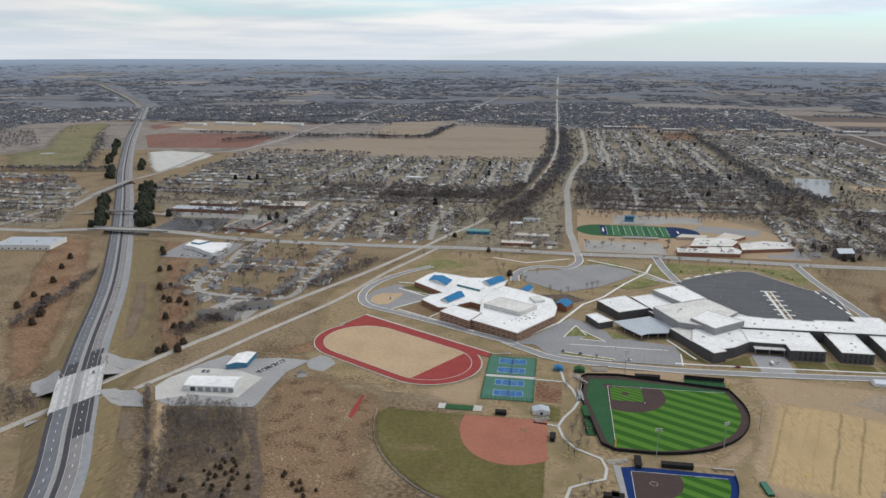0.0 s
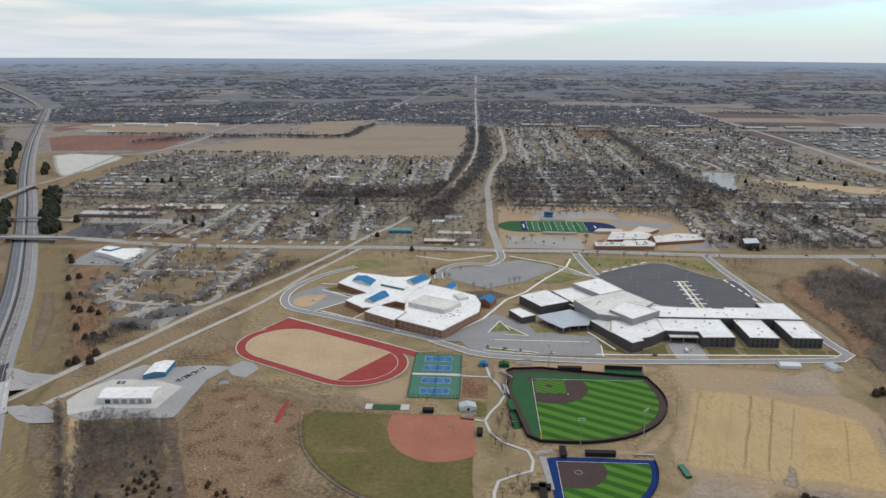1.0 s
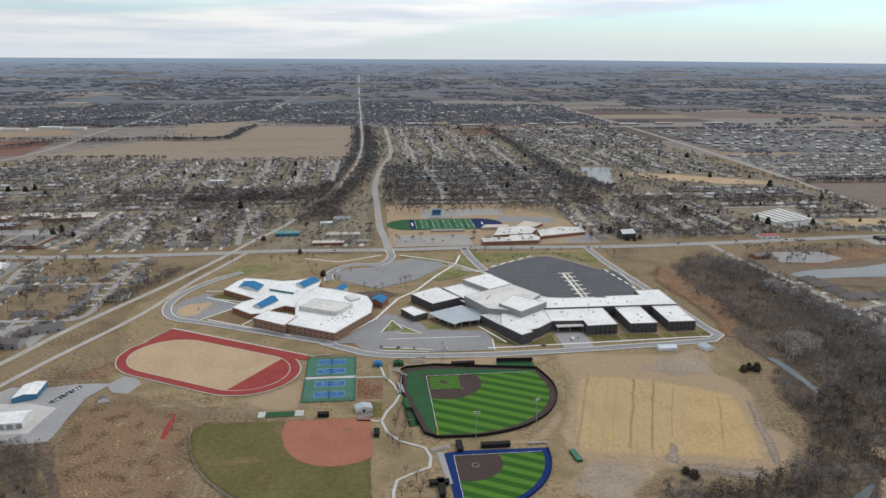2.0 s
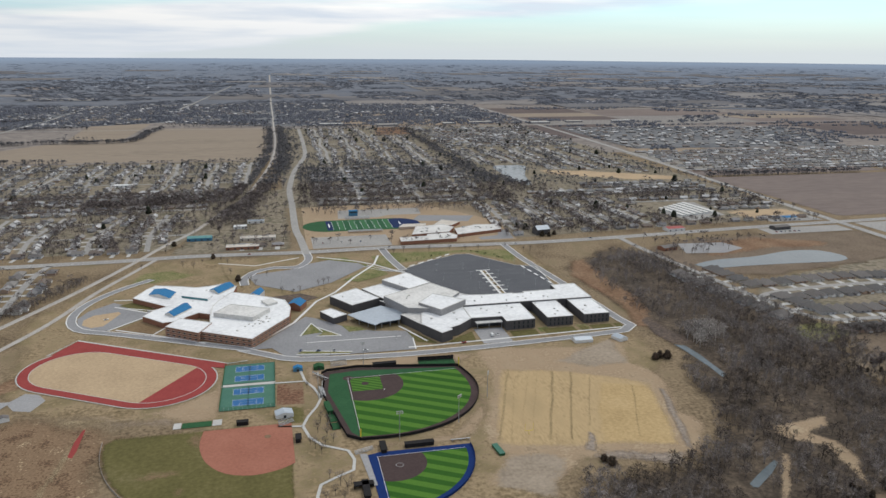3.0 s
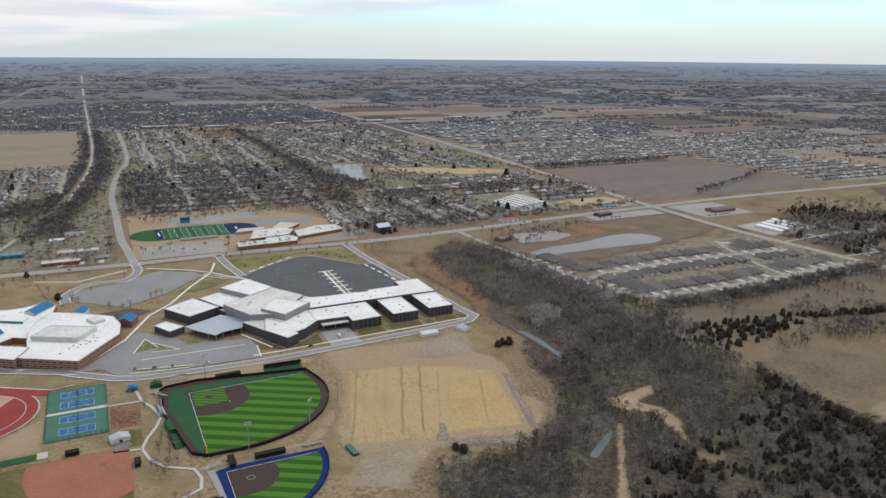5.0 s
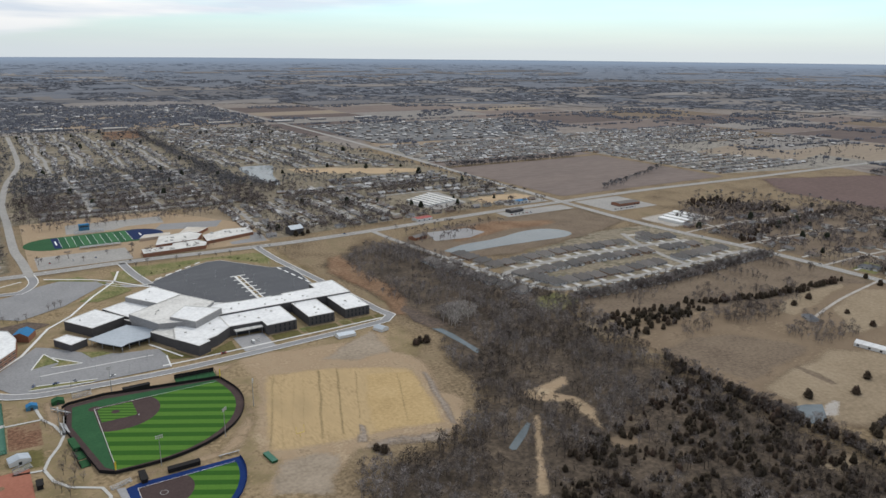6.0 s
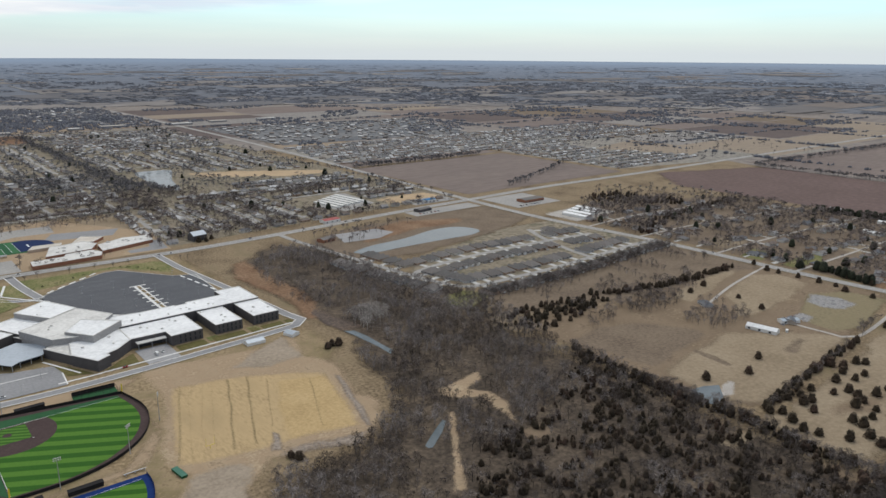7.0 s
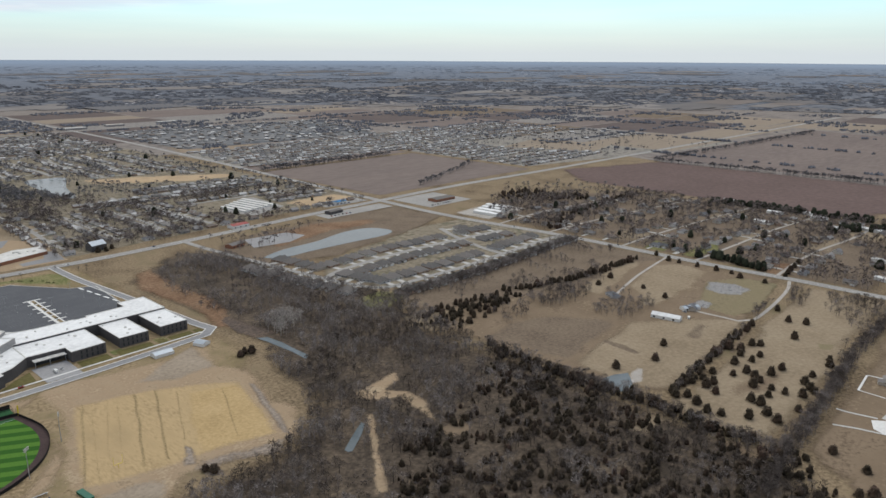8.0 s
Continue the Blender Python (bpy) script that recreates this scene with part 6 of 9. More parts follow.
def bleachers(x, y, turn, length, rows, label):
    b = thing("bleachers", label, "bleachers", (x, y, 0), turn)
    for i in range(rows):
        g = Geo(); g.box(-length / 2, length / 2, i * 0.8, i * 0.8 + 0.5, 0.5 + i * 0.42, 0.6 + i * 0.42)
        part("seat_plank", g, "steel", b)
    for k in range(4):
        sx = -length / 2 + 0.3 + k * (length - 0.6) / 3
        g = Geo(); g.box(sx - 0.08, sx + 0.08, 0, rows * 0.8, 0, 0.5); g.box(sx - 0.08, sx + 0.08, rows * 0.8 - 0.3, rows * 0.8, 0, 0.9 + rows * 0.42)
        part("support", g, "steel", b)
    g = Geo(); g.box(-length / 2, length / 2, rows * 0.8, rows * 0.8 + 0.08, rows * 0.42 + 0.9, rows * 0.42 + 1.9)
    part("back_rail", g, "steel", b)
    return b


def small_shed(x, y, turn, w, d, wall, roof, label):
    o = thing("shed", label, "shed", (x, y, 0), turn)
    gable(o, [(-w / 2, -d / 2), (w / 2, -d / 2), (w / 2, d / 2), (-w / 2, d / 2)], 2.8, 4.4, roof, wall)
    pane(o, (-1, -d / 2), (1, -d / 2), 0.05, 2.2, "glass", 0.08, "door")


def build_field_side():
    """Stands and huts behind the home plates."""
    bleachers(29.9, 581.0, 128, 15, 6, "grey metal bleachers behind the home plate")
    bleachers(29.4, 550.4, 95, 16, 5, "grey metal bleachers along the foul line")
    bleachers(45.3, 599.7, 4, 14, 5, "pale metal bleachers beside the ball field")
    bleachers(-0.9, 502.8, 30, 12, 4, "pale bleachers at the old ball field")
    small_shed(-3.1, 517.4, 8, 13, 9, "metalwall", "roofgrey", "concession hut with a grey metal roof by a footpath")
    small_shed(27.7, 597.6, 0, 9, 7, "foulgreen", "foulgreen", "dark green equipment hut behind the home plate")
    small_shed(9.9, 597.9, 0, 8, 6, "bluewall", "roofblue", "teal hut beside the courts")
    for x, y, t in ((44.2, 410.7, 0), (62.6, 453.5, 90)):
        dugout(x, y, t, 12, "black", "dark dugout beside the softball field")


def build_old_softball():
    hx, hy = 2, 504
    pts = [(3, 380), (-40, 385)] + arc(hx, hy, 129, 236, 182, 20) + [(-120, 507), (2, 506)]
    base = patch("old_ball_field", pts, "olive", "olive winter turf of an old ball field", "ball field", 0, 0.36, 4)
    skin = [(hx, hy)] + [(hx - 62, hy)] + [(hx - 63, hy - 22), (hx - 57, hy - 44), (hx - 44, hy - 60), (hx - 26, hy - 66), (hx - 8, hy - 62), (hx + 1, hy - 56)]
    g = Geo(); g.face([(*p, 0.40) for p in smooth(skin[1:], 5) + [(hx, hy)]])
    part("infield_skin", g, "clay", base, "red clay infield")
    g = Geo(); g.face([(*p, 0.42) for p in arc(hx - 17, hy - 17, 2.4, 0, 345, 20)])
    part("pitching_circle", g, "dirt", base, "worn pitching circle")
    for pts in ([(-102, 449), (-87, 457), (-67, 456), (-69, 446), (-92, 443)], [(-76, 431), (-68, 437), (-61, 431), (-68, 423)], [(-44, 468), (-61, 473), (-72, 492), (-65, 505), (-56, 500)]):
        patch("worn_turf", pts, "brownlawn", "worn brown patch of turf", "lawn", 3, 0.385, 8)
    fence_arc("old_field_fence", arc(hx, hy, 129, 240, 181, 26), 1.3, "gravel", "low pale fence round the old ball field", 8)
    dugout(-33, 509, 180, 8, "black", "small black dugout at the old ball field")
    dugout(6, 478, 90, 8, "black", "small black dugout at the old ball field")
    patch("pitching_mat", rect(-76, -55, 511, 519), "foulgreen", "green turf warm-up mat", "turf", 0, 0.44)
    for x0, x1 in ((-82, -76.5), (-54.5, -48)):
        patch("mat_pad", rect(x0, x1, 511, 520), "concrete", "pale concrete pad", "pad", 0, 0.44)


build_old_softball()


def build_stadium():
    cx, cy = 128, 1136
    lay = setting("stadium_field", (lambda g: (g.face([(*p, 0.45) for p in oval(cx, cy, 0, 54, 38)]), g)[1])(Geo()), "foulgreen", "dark green turf oval of a football stadium", "stadium field")
    g = Geo(); g.face([(*p, 0.48) for p in rect(cx - 55, cx + 55, cy - 30, cy + 34)])
    part("playing_field", g, "footgreen", lay, "green football turf with yard lines")
    g = Geo(); g.face([(*p, 0.50) for p in rect(cx + 46, cx + 55, cy - 30, cy + 34)] )
    part("end_zone", g, "navy", lay, "navy end zone")
    g = Geo(); g.face([(*p, 0.50) for p in rect(cx - 55, cx - 46, cy - 30, cy + 34)])
    part("end_zone", g, "navy", lay, "navy end zone")
    g = Geo(); g.face([(*p, 0.49) for p in [(cx + 55, cy - 38)] + arc(cx + 55, cy, 38, -90, 90, 20)])
    part("end_zone", g, "navy", lay, "navy half-circle")
    g = Geo()
    for i in range(11):
        g.box(cx - 45.8 + i * 9.14, cx - 45.45 + i * 9.14, cy - 28, cy + 32, 0.45, 0.53)
    part("yard_lines", g, "paint", lay, "white yard lines")
    g = Geo(); g.box(cx - 52, cx - 50, cy - 10, cy + 14, 0.45, 0.54); g.box(cx + 60, cx + 62, cy - 6, cy + 10, 0.45, 0.54)
    part("field_marks", g, "paint", lay, "white painted blocks")
    for y0, d, z, w, x0 in ((1092, -1, 4.6, 52, cx - 26), (1178, 1, 3.2, 40, cx - 22)):
        b = thing("grandstand", "grey aluminium grandstand facing the football field", "grandstand", (x0, y0, 0), 0)
        for i in range(7):
            g = Geo(); g.box(0, w, min(d * i * 1.3, d * (i * 1.3 + 0.9)), max(d * i * 1.3, d * (i * 1.3 + 0.9)), 0.8 + i * z / 7, 1.0 + i * z / 7)
            part("seat_row", g, "steel", b)
        for i in range(6):
            g = Geo(); g.box(i * w / 5 - 0.1, i * w / 5 + 0.1, min(0, d * 8.6), max(0, d * 8.6), 0, 0.8)
            g.box(i * w / 5 - 0.1, i * w / 5 + 0.1, min(d * 8.2, d * 8.6), max(d * 8.2, d * 8.6), 0, z + 0.5)
            part("frame", g, "steel", b)
    box = thing("press_box", "blue and white press box behind the football field", "press box", (122, 1206, 0), 0)
    g = Geo(); g.box(-7, 7, -4, 4, 0, 9)
    part("body", g, "bluewall", box)
    g = Geo(); g.box(-7.4, 7.4, -4.4, 4.4, 9, 9.4)
    part("roof", g, "roofblue", box)
    g = Geo(); g.box(-6, 6, -4.08, -3.95, 5.5, 7.4)
    part("window", g, "glass", box)
    patch("stadium_lot", rect(45, 156, 1002, 1066), "street", "pale grey lot at the stadium", "parking lot", 0, 0.40)
    patch("stadium_lot", [(95, 1186), (100, 1250), (240, 1250), (236, 1200), (180, 1200), (160, 1186)], "street", "pale grey lot behind the stadium", "parking lot", 0, 0.40)
    patch("stadium_grounds", [(36, 1000), (340, 1000), (350, 1120), (250, 1290), (40, 1290)], "earth", "pale bare ground and dry grass round the stadium", "lawn", 0, 0.37)


build_stadium()
# ---------------------------------------------------------------- schools
def block(parent, poly, z, wall, roof, z0=0.0, rim=0.7):
    """A flat-roofed part of a building: walls, parapet and a roof sheet set inside it."""
    area = sum(poly[i - 1][0] * p[1] - p[0] * poly[i - 1][1] for i, p in enumerate(poly))
    if area < 0:
        poly = poly[::-1]
    g = Geo()
    n = len(poly)
    for i in range(n):
        a, b = poly[i], poly[(i + 1) % n]
        g.face([(*a, z0), (*b, z0), (*b, z), (*a, z)])
    w = part("wall", g, wall, parent)
    g = Geo(); g.face([(*p, z - 0.35) for p in poly])
    part("roof", g, roof, parent)
    inner = []
    for i in range(n):
        p0, p1, p2 = Vector(poly[i - 1]), Vector(poly[i]), Vector(poly[(i + 1) % n])
        d0, d1 = (p1 - p0).normalized(), (p2 - p1).normalized()
        nr = Vector((-d0.y - d1.y, d0.x + d1.x))
        nr = nr.normalized() * rim / max(0.45, nr.length / 2)
        inner.append(tuple(p1 + nr))
    g = Geo()
    g.v = [(*p, z - 0.4) for p in poly] + [(*p, z + 0.02) for p in poly] + [(*p, z + 0.02) for p in inner] + [(*p, z - 0.4) for p in inner]
    for i in range(n):
        j = (i + 1) % n
        g.f += [(k * n + i, k * n + j, (k + 1) * n + j, (k + 1) * n + i) for k in range(3)]
    for k, v in enumerate(g.v[:2 * n]):
        g.v[k] = (v[0] + (v[0] - inner[k % n][0]) * 0.03, v[1] + (v[1] - inner[k % n][1]) * 0.03, v[2])
    part("parapet", g, "roofcream", parent)
    return w


def roof_unit(parent, x, y, z, w=3.0, d=2.2, h=1.5, turn=0):
    g = Geo()
    m = pose(x, y, z, 0, 0, turn)
    g.box(-w / 2, w / 2, -d / 2, d / 2, 0, h, m)
    g.box(-w / 2 + 0.3, w / 2 - 0.3, -d / 2 + 0.3, d / 2 - 0.3, h, h + 0.2, m)
    part("rooftop_unit", g, "roofcream", parent, "grey rooftop air handler")


def pane(parent, a, b, z0, z1, mat="glass", out=0.12, name="window"):
    """A shallow panel on the wall from a to b (outside on the right)."""
    a, b = Vector((*a, 0)), Vector((*b, 0))
    d = (b - a).normalized()
    r = Vector((d.y, -d.x, 0)) * out
    g = Geo()
    q = [a - r, b - r, b + r, a + r]
    g.prism([(v.x, v.y) for v in q][::-1], z0, z1, True)
    return part(name, g, mat, parent)


def gable(parent, quad, z0, z1, roof, wall, over=0.0, z=0.0):
    """A pitched roof on four corners; the ridge runs from the middle of the first side to the middle of the third."""
    A, B, C, D = [Vector((*p, 0)) for p in quad]
    r0, r1 = (A + B) / 2, (C + D) / 2
    up = Vector((0, 0, 1))
    g = Geo()
    t = up * 0.25
    for p, q, s, e in ((B, C, r1, r0), (D, A, r0, r1)):
        g.face([p + up * z0, q + up * z0, s + up * z1, e + up * z1])
        g.face([p + up * z0 - t, e + up * z1 - t, s + up * z1 - t, q + up * z0 - t])
    part("pitched_roof", g, roof, parent)
    g = Geo()
    for p, q, e in ((A, B, r0), (C, D, r1)):
        g.face([p + up * z, q + up * z, q + up * (z0 - 0.1), e + up * (z1 - 0.2), p + up * (z0 - 0.1)])
    for p, q in ((B, C), (D, A)):
        g.face([p + up * z, q + up * z, q + up * (z0 - 0.1), p + up * (z0 - 0.1)])
    part("gable_wall", g, wall, parent)


def build_high_school():
    hs = thing("high_school", "charcoal brick high school with white flat roofs", "school")
    wing_c, wing_b = rect(297.5, 325, 655, 702), rect(257.5, 285, 653.5, 702)
    wing_a = [(182, 667), (214, 666), (214, 651.5), (244.5, 653), (244.5, 702), (182, 702)]
    block(hs, wing_c, 10, "darkbrick", "roofwhite")
    block(hs, wing_b, 10, "darkbrick", "roofwhite")
    block(hs, wing_a, 10, "darkbrick", "roofwhite")
    block(hs, [(150, 701), (325.5, 701.5), (325.5, 750), (297, 750), (297, 734), (258, 733), (258, 729), (246, 729), (246, 731), (212, 731), (175, 738)], 11.5, "darkbrick", "roofwhite")
    block(hs, [(130.5, 660), (145, 633), (157, 640), (156, 645), (166, 650), (182.2, 666), (182.2, 701.2), (150, 702), (136, 690)], 10.3, "darkbrick", "roofwhite")
    block(hs, [(115.5, 694), (131, 662), (142.6, 672), (150, 690), (136, 701)], 9, "darkbrick", "roofcream")
    block(hs, [(105, 739), (163.5, 775), (187, 736), (150, 690), (124, 697)], 14.5, "greyconcrete", "roofcream")
    block(hs, [(136, 704), (156, 730), (186, 704), (154, 678)], 17, "greyconcrete", "roofwhite", 9)
    block(hs, [(111.6, 798), (144, 821.5), (164, 778), (136, 760)], 14, "greyconcrete", "roofwhite")
    block(hs, [(87, 785), (112, 799.5), (133, 773), (124, 752), (108, 742)], 9, "darkbrick", "roofwhite")
    block(hs, [(50, 765), (81, 787), (102, 748.5), (70.5, 730.5)], 9.5, "darkbrick", "roofwhite")
    block(hs, [(101, 746), (110, 741), (130, 700), (121, 712), (108, 733)], 7.5, "darkbrick", "roofcream")
    block(hs, [(37, 725), (48.6, 732.6), (63.5, 711.5), (49, 702)], 7, "darkbrick", "roofwhite")
    block(hs, [(163.8, 777), (170, 791), (190, 752), (214, 731.2), (186, 737)], 8, "darkbrick", "roofwhite")
    # low grey entrance roof on posts
    g = Geo(); g.prism([(73, 696), (87.4, 677), (94, 683), (114, 688), (121, 711), (101, 733), (64, 712)], 5.4, 6.0, True)
    part("entrance_canopy", g, "roofgrey", hs, "low grey metal entrance roof")
    for x, y in ((74, 697), (88, 679), (95, 684.5), (113, 689.5), (82, 688), (104, 687), (67, 711)):
        g = Geo(); g.pole((x, y, 0), (x, y, 5.4), 0.35, 0.35, 8)
        part("column", g, "steel", hs)
    g = Geo(); g.prism([(80, 700), (90, 690), (112, 695), (116, 710), (100, 727), (72, 712)], 0, 5.3)
    part("lobby_wall", g, "glass", hs, "dark glazed lobby front")
    # front windows
    for x0, x1, y in ((297.5, 325, 655), (257.5, 285, 653.5), (214, 244.5, 652)):
        for k in range(6):
            x = x0 + (x1 - x0) * (0.1 + k * 0.155)
            pane(hs, (x, y), (x + 1.5, y), 1.0, 4.2)
            pane(hs, (x, y), (x + 1.5, y), 5.4, 8.6)
    for y0 in (661, 669, 677, 685, 693):
        for x in (325.1, 285.1):
            pane(hs, (x, y0), (x, y0 + 2.2), 1.0, 4.2)
            pane(hs, (x, y0), (x, y0 + 2.2), 5.6, 8.6)
    pane(hs, (188, 666.4), (210, 665.9), 0.6, 5.0)
    g = Geo(); g.box(186, 213, 660, 666.3, 5.6, 6.4)
    part("door_canopy", g, "roofcream", hs, "pale canopy over the front door")
    for x in (187, 199, 212):
        g = Geo(); g.pole((x, 660.6, 0), (x, 660.6, 5.6), 0.3, 0.3, 7)
        part("column", g, "steel", hs)
    r = np.random.default_rng(3)
    for x0, x1, y0, y1, z, n in ((300, 322, 660, 698, 9.6, 4), (260, 283, 658, 698, 9.6, 4), (190, 240, 672, 698, 9.6, 5), (180, 320, 706, 726, 11.1, 9), (140, 170, 650, 690, 9.9, 3), (120, 150, 705, 750, 14.1, 4), (122, 150, 775, 805, 13.6, 2), (62, 92, 745, 770, 9.1, 2)):
        for _ in range(n):
            roof_unit(hs, r.uniform(x0, x1), r.uniform(y0, y1), z, r.uniform(0.9, 2.6), r.uniform(0.8, 2), r.uniform(0.4, 1.3))


build_high_school()
build_field_side()


def build_grade_school():
    es = thing("grade_school", "red brick school with white flat roofs and blue metal gables", "school")
    block(es, [(-76.5, 685.5), (-29, 656.5), (6, 711), (8, 738), (2.5, 764), (-27.5, 786.5), (-54, 802), (-66, 775), (-71, 758), (-71.5, 728), (-70, 705)], 9, "redbrick", "roofwhite")
    block(es, [(-110.6, 703), (-78.2, 680), (-67.8, 706), (-99.8, 725)], 9.8, "redbrick", "roofwhite")
    block(es, [(-67.7, 725), (-29, 704), (-12.8, 728), (-52, 749)], 13, "roofcream", "roofcream", 8.6)
    block(es, [(-138, 748), (-116, 725), (-101, 727), (-95, 738), (-84, 748), (-72, 741), (-70.8, 758), (-65.8, 775.5), (-53.6, 802.4), (-50, 832), (-63, 846), (-80, 838), (-95, 836), (-113.5, 844), (-140, 852), (-148, 838), (-157.5, 809.6), (-118.5, 774.5), (-130, 765)], 6, "redbrick", "roofwhite")
    for quad, z0, z1 in (([(-142, 816), (-118, 798), (-114, 820), (-139, 836)], 7, 9.6), ([(-79, 820), (-68, 804.5), (-52, 830), (-63, 845)], 7, 9.8), ([(-117, 748), (-107, 739), (-92, 763), (-102, 780)], 7, 9.8),
                         ([(-35, 795), (-26, 786), (-19, 806), (-27, 814)], 7, 10), ([(5, 757), (18, 747), (25, 764), (12, 774)], 6, 9)):
        gable(es, quad, z0, z1, "roofblue", "roofcream" if z0 > 6 else "redbrick", z=0)
    # pale brick bands along the south fronts
    for a, b in (((-76.5, 685.5), (-29, 656.5)), ((-29, 656.5), (6, 711)), ((-110.6, 703), (-78.2, 680)), ((-78.2, 680), (-74, 690))):
        for z in (1.2, 3.1, 5.2, 7.2):
            pane(es, a, b, z, z + 0.45, "palebrick", 0.08, "band")
        A, B = Vector(a), Vector(b)
        n = int((B - A).length / 6)
        for i in range(n):
            p, q = A.lerp(B, (i + 0.3) / n), A.lerp(B, (i + 0.7) / n)
            pane(es, p, q, 1.7, 3.0)
            pane(es, p, q, 5.75, 7.0)
    g = Geo(); g.prism([(-106, 802), (-78, 786), (-74, 798), (-100, 813)], 5.6, 8.0, True)
    part("skylight", g, "roofwhite", es, "long white clerestory")
    g = Geo(); g.prism([(-106.4, 801.4), (-78.2, 785.3), (-78, 785.9), (-106, 802)], 5.9, 7.6, True)
    part("window", g, "clerestory", es, "teal clerestory glass")
    g = Geo(); g.prism([(-22, 760), (-12, 766), (-5, 752), (-15, 746)], 8.5, 11.0)
    part("plant_screen", g, "roofcream", es, "pale rooftop plant screen")
    r = np.random.default_rng(5)
    for _ in range(14):
        t, s = r.uniform(0.1, 0.9), r.uniform(0.15, 0.5)
        roof_unit(es, -31 + 34 * t - 40 * s, 661 + 53 * t + 24 * s, 8.6, r.uniform(1, 2.6), r.uniform(1, 2), r.uniform(0.5, 1.2), 54)
    for _ in range(9):
        roof_unit(es, r.uniform(-120, -60), r.uniform(785, 825), 5.6, r.uniform(0.8, 2.2), r.uniform(0.8, 1.6), r.uniform(0.4, 1), 54)


build_grade_school()


def build_old_school():
    s = thing("old_school", "low brick school with pale flat roofs", "school")
    block(s, [(168, 1000), (250, 1004), (256, 1022), (248, 1040), (215, 1038), (210, 1026), (170, 1024)], 5.5, "redbrick", "roofcream")
    block(s, [(190, 1034), (248, 1042), (262, 1070), (250, 1092), (205, 1084)], 6.5, "redbrick", "roofcream")
    block(s, [(258, 1028), (332, 1050), (336, 1082), (300, 1086), (262, 1066)], 5, "redbrick", "roofcream")
    block(s, [(236, 1096), (262, 1088), (282, 1112), (256, 1130)], 5, "redbrick", "rooftan")
    block(s, [(180, 1092), (222, 1094), (226, 1110), (190, 1112)], 4.5, "palebrick", "rooftan")
    r = np.random.default_rng(9)
    for x0, x1, y0, y1, z in ((175, 245, 1008, 1020, 5.1), (205, 245, 1045, 1080, 6.1), (270, 325, 1055, 1075, 4.6)):
        for _ in range(7):
            roof_unit(s, r.uniform(x0, x1), r.uniform(y0, y1), z, r.uniform(1.5, 4), r.uniform(1.5, 3), r.uniform(0.8, 1.6))
    patch("school_yard", [(285, 1090), (338, 1086), (330, 1150), (270, 1150)], "earth", "bare red-brown yard under repair", "yard", 2, 0.39)
    patch("school_lot", [(288, 1008), (338, 1006), (345, 1060), (332, 1066), (320, 1030), (288, 1024)], "asphalt", "grey asphalt lot", "parking lot", 0, 0.405)
    patch("school_lot", [(210, 1150), (300, 1130), (320, 1170), (230, 1190)], "asphalt", "grey asphalt lot", "parking lot", 0, 0.402)


build_old_school()


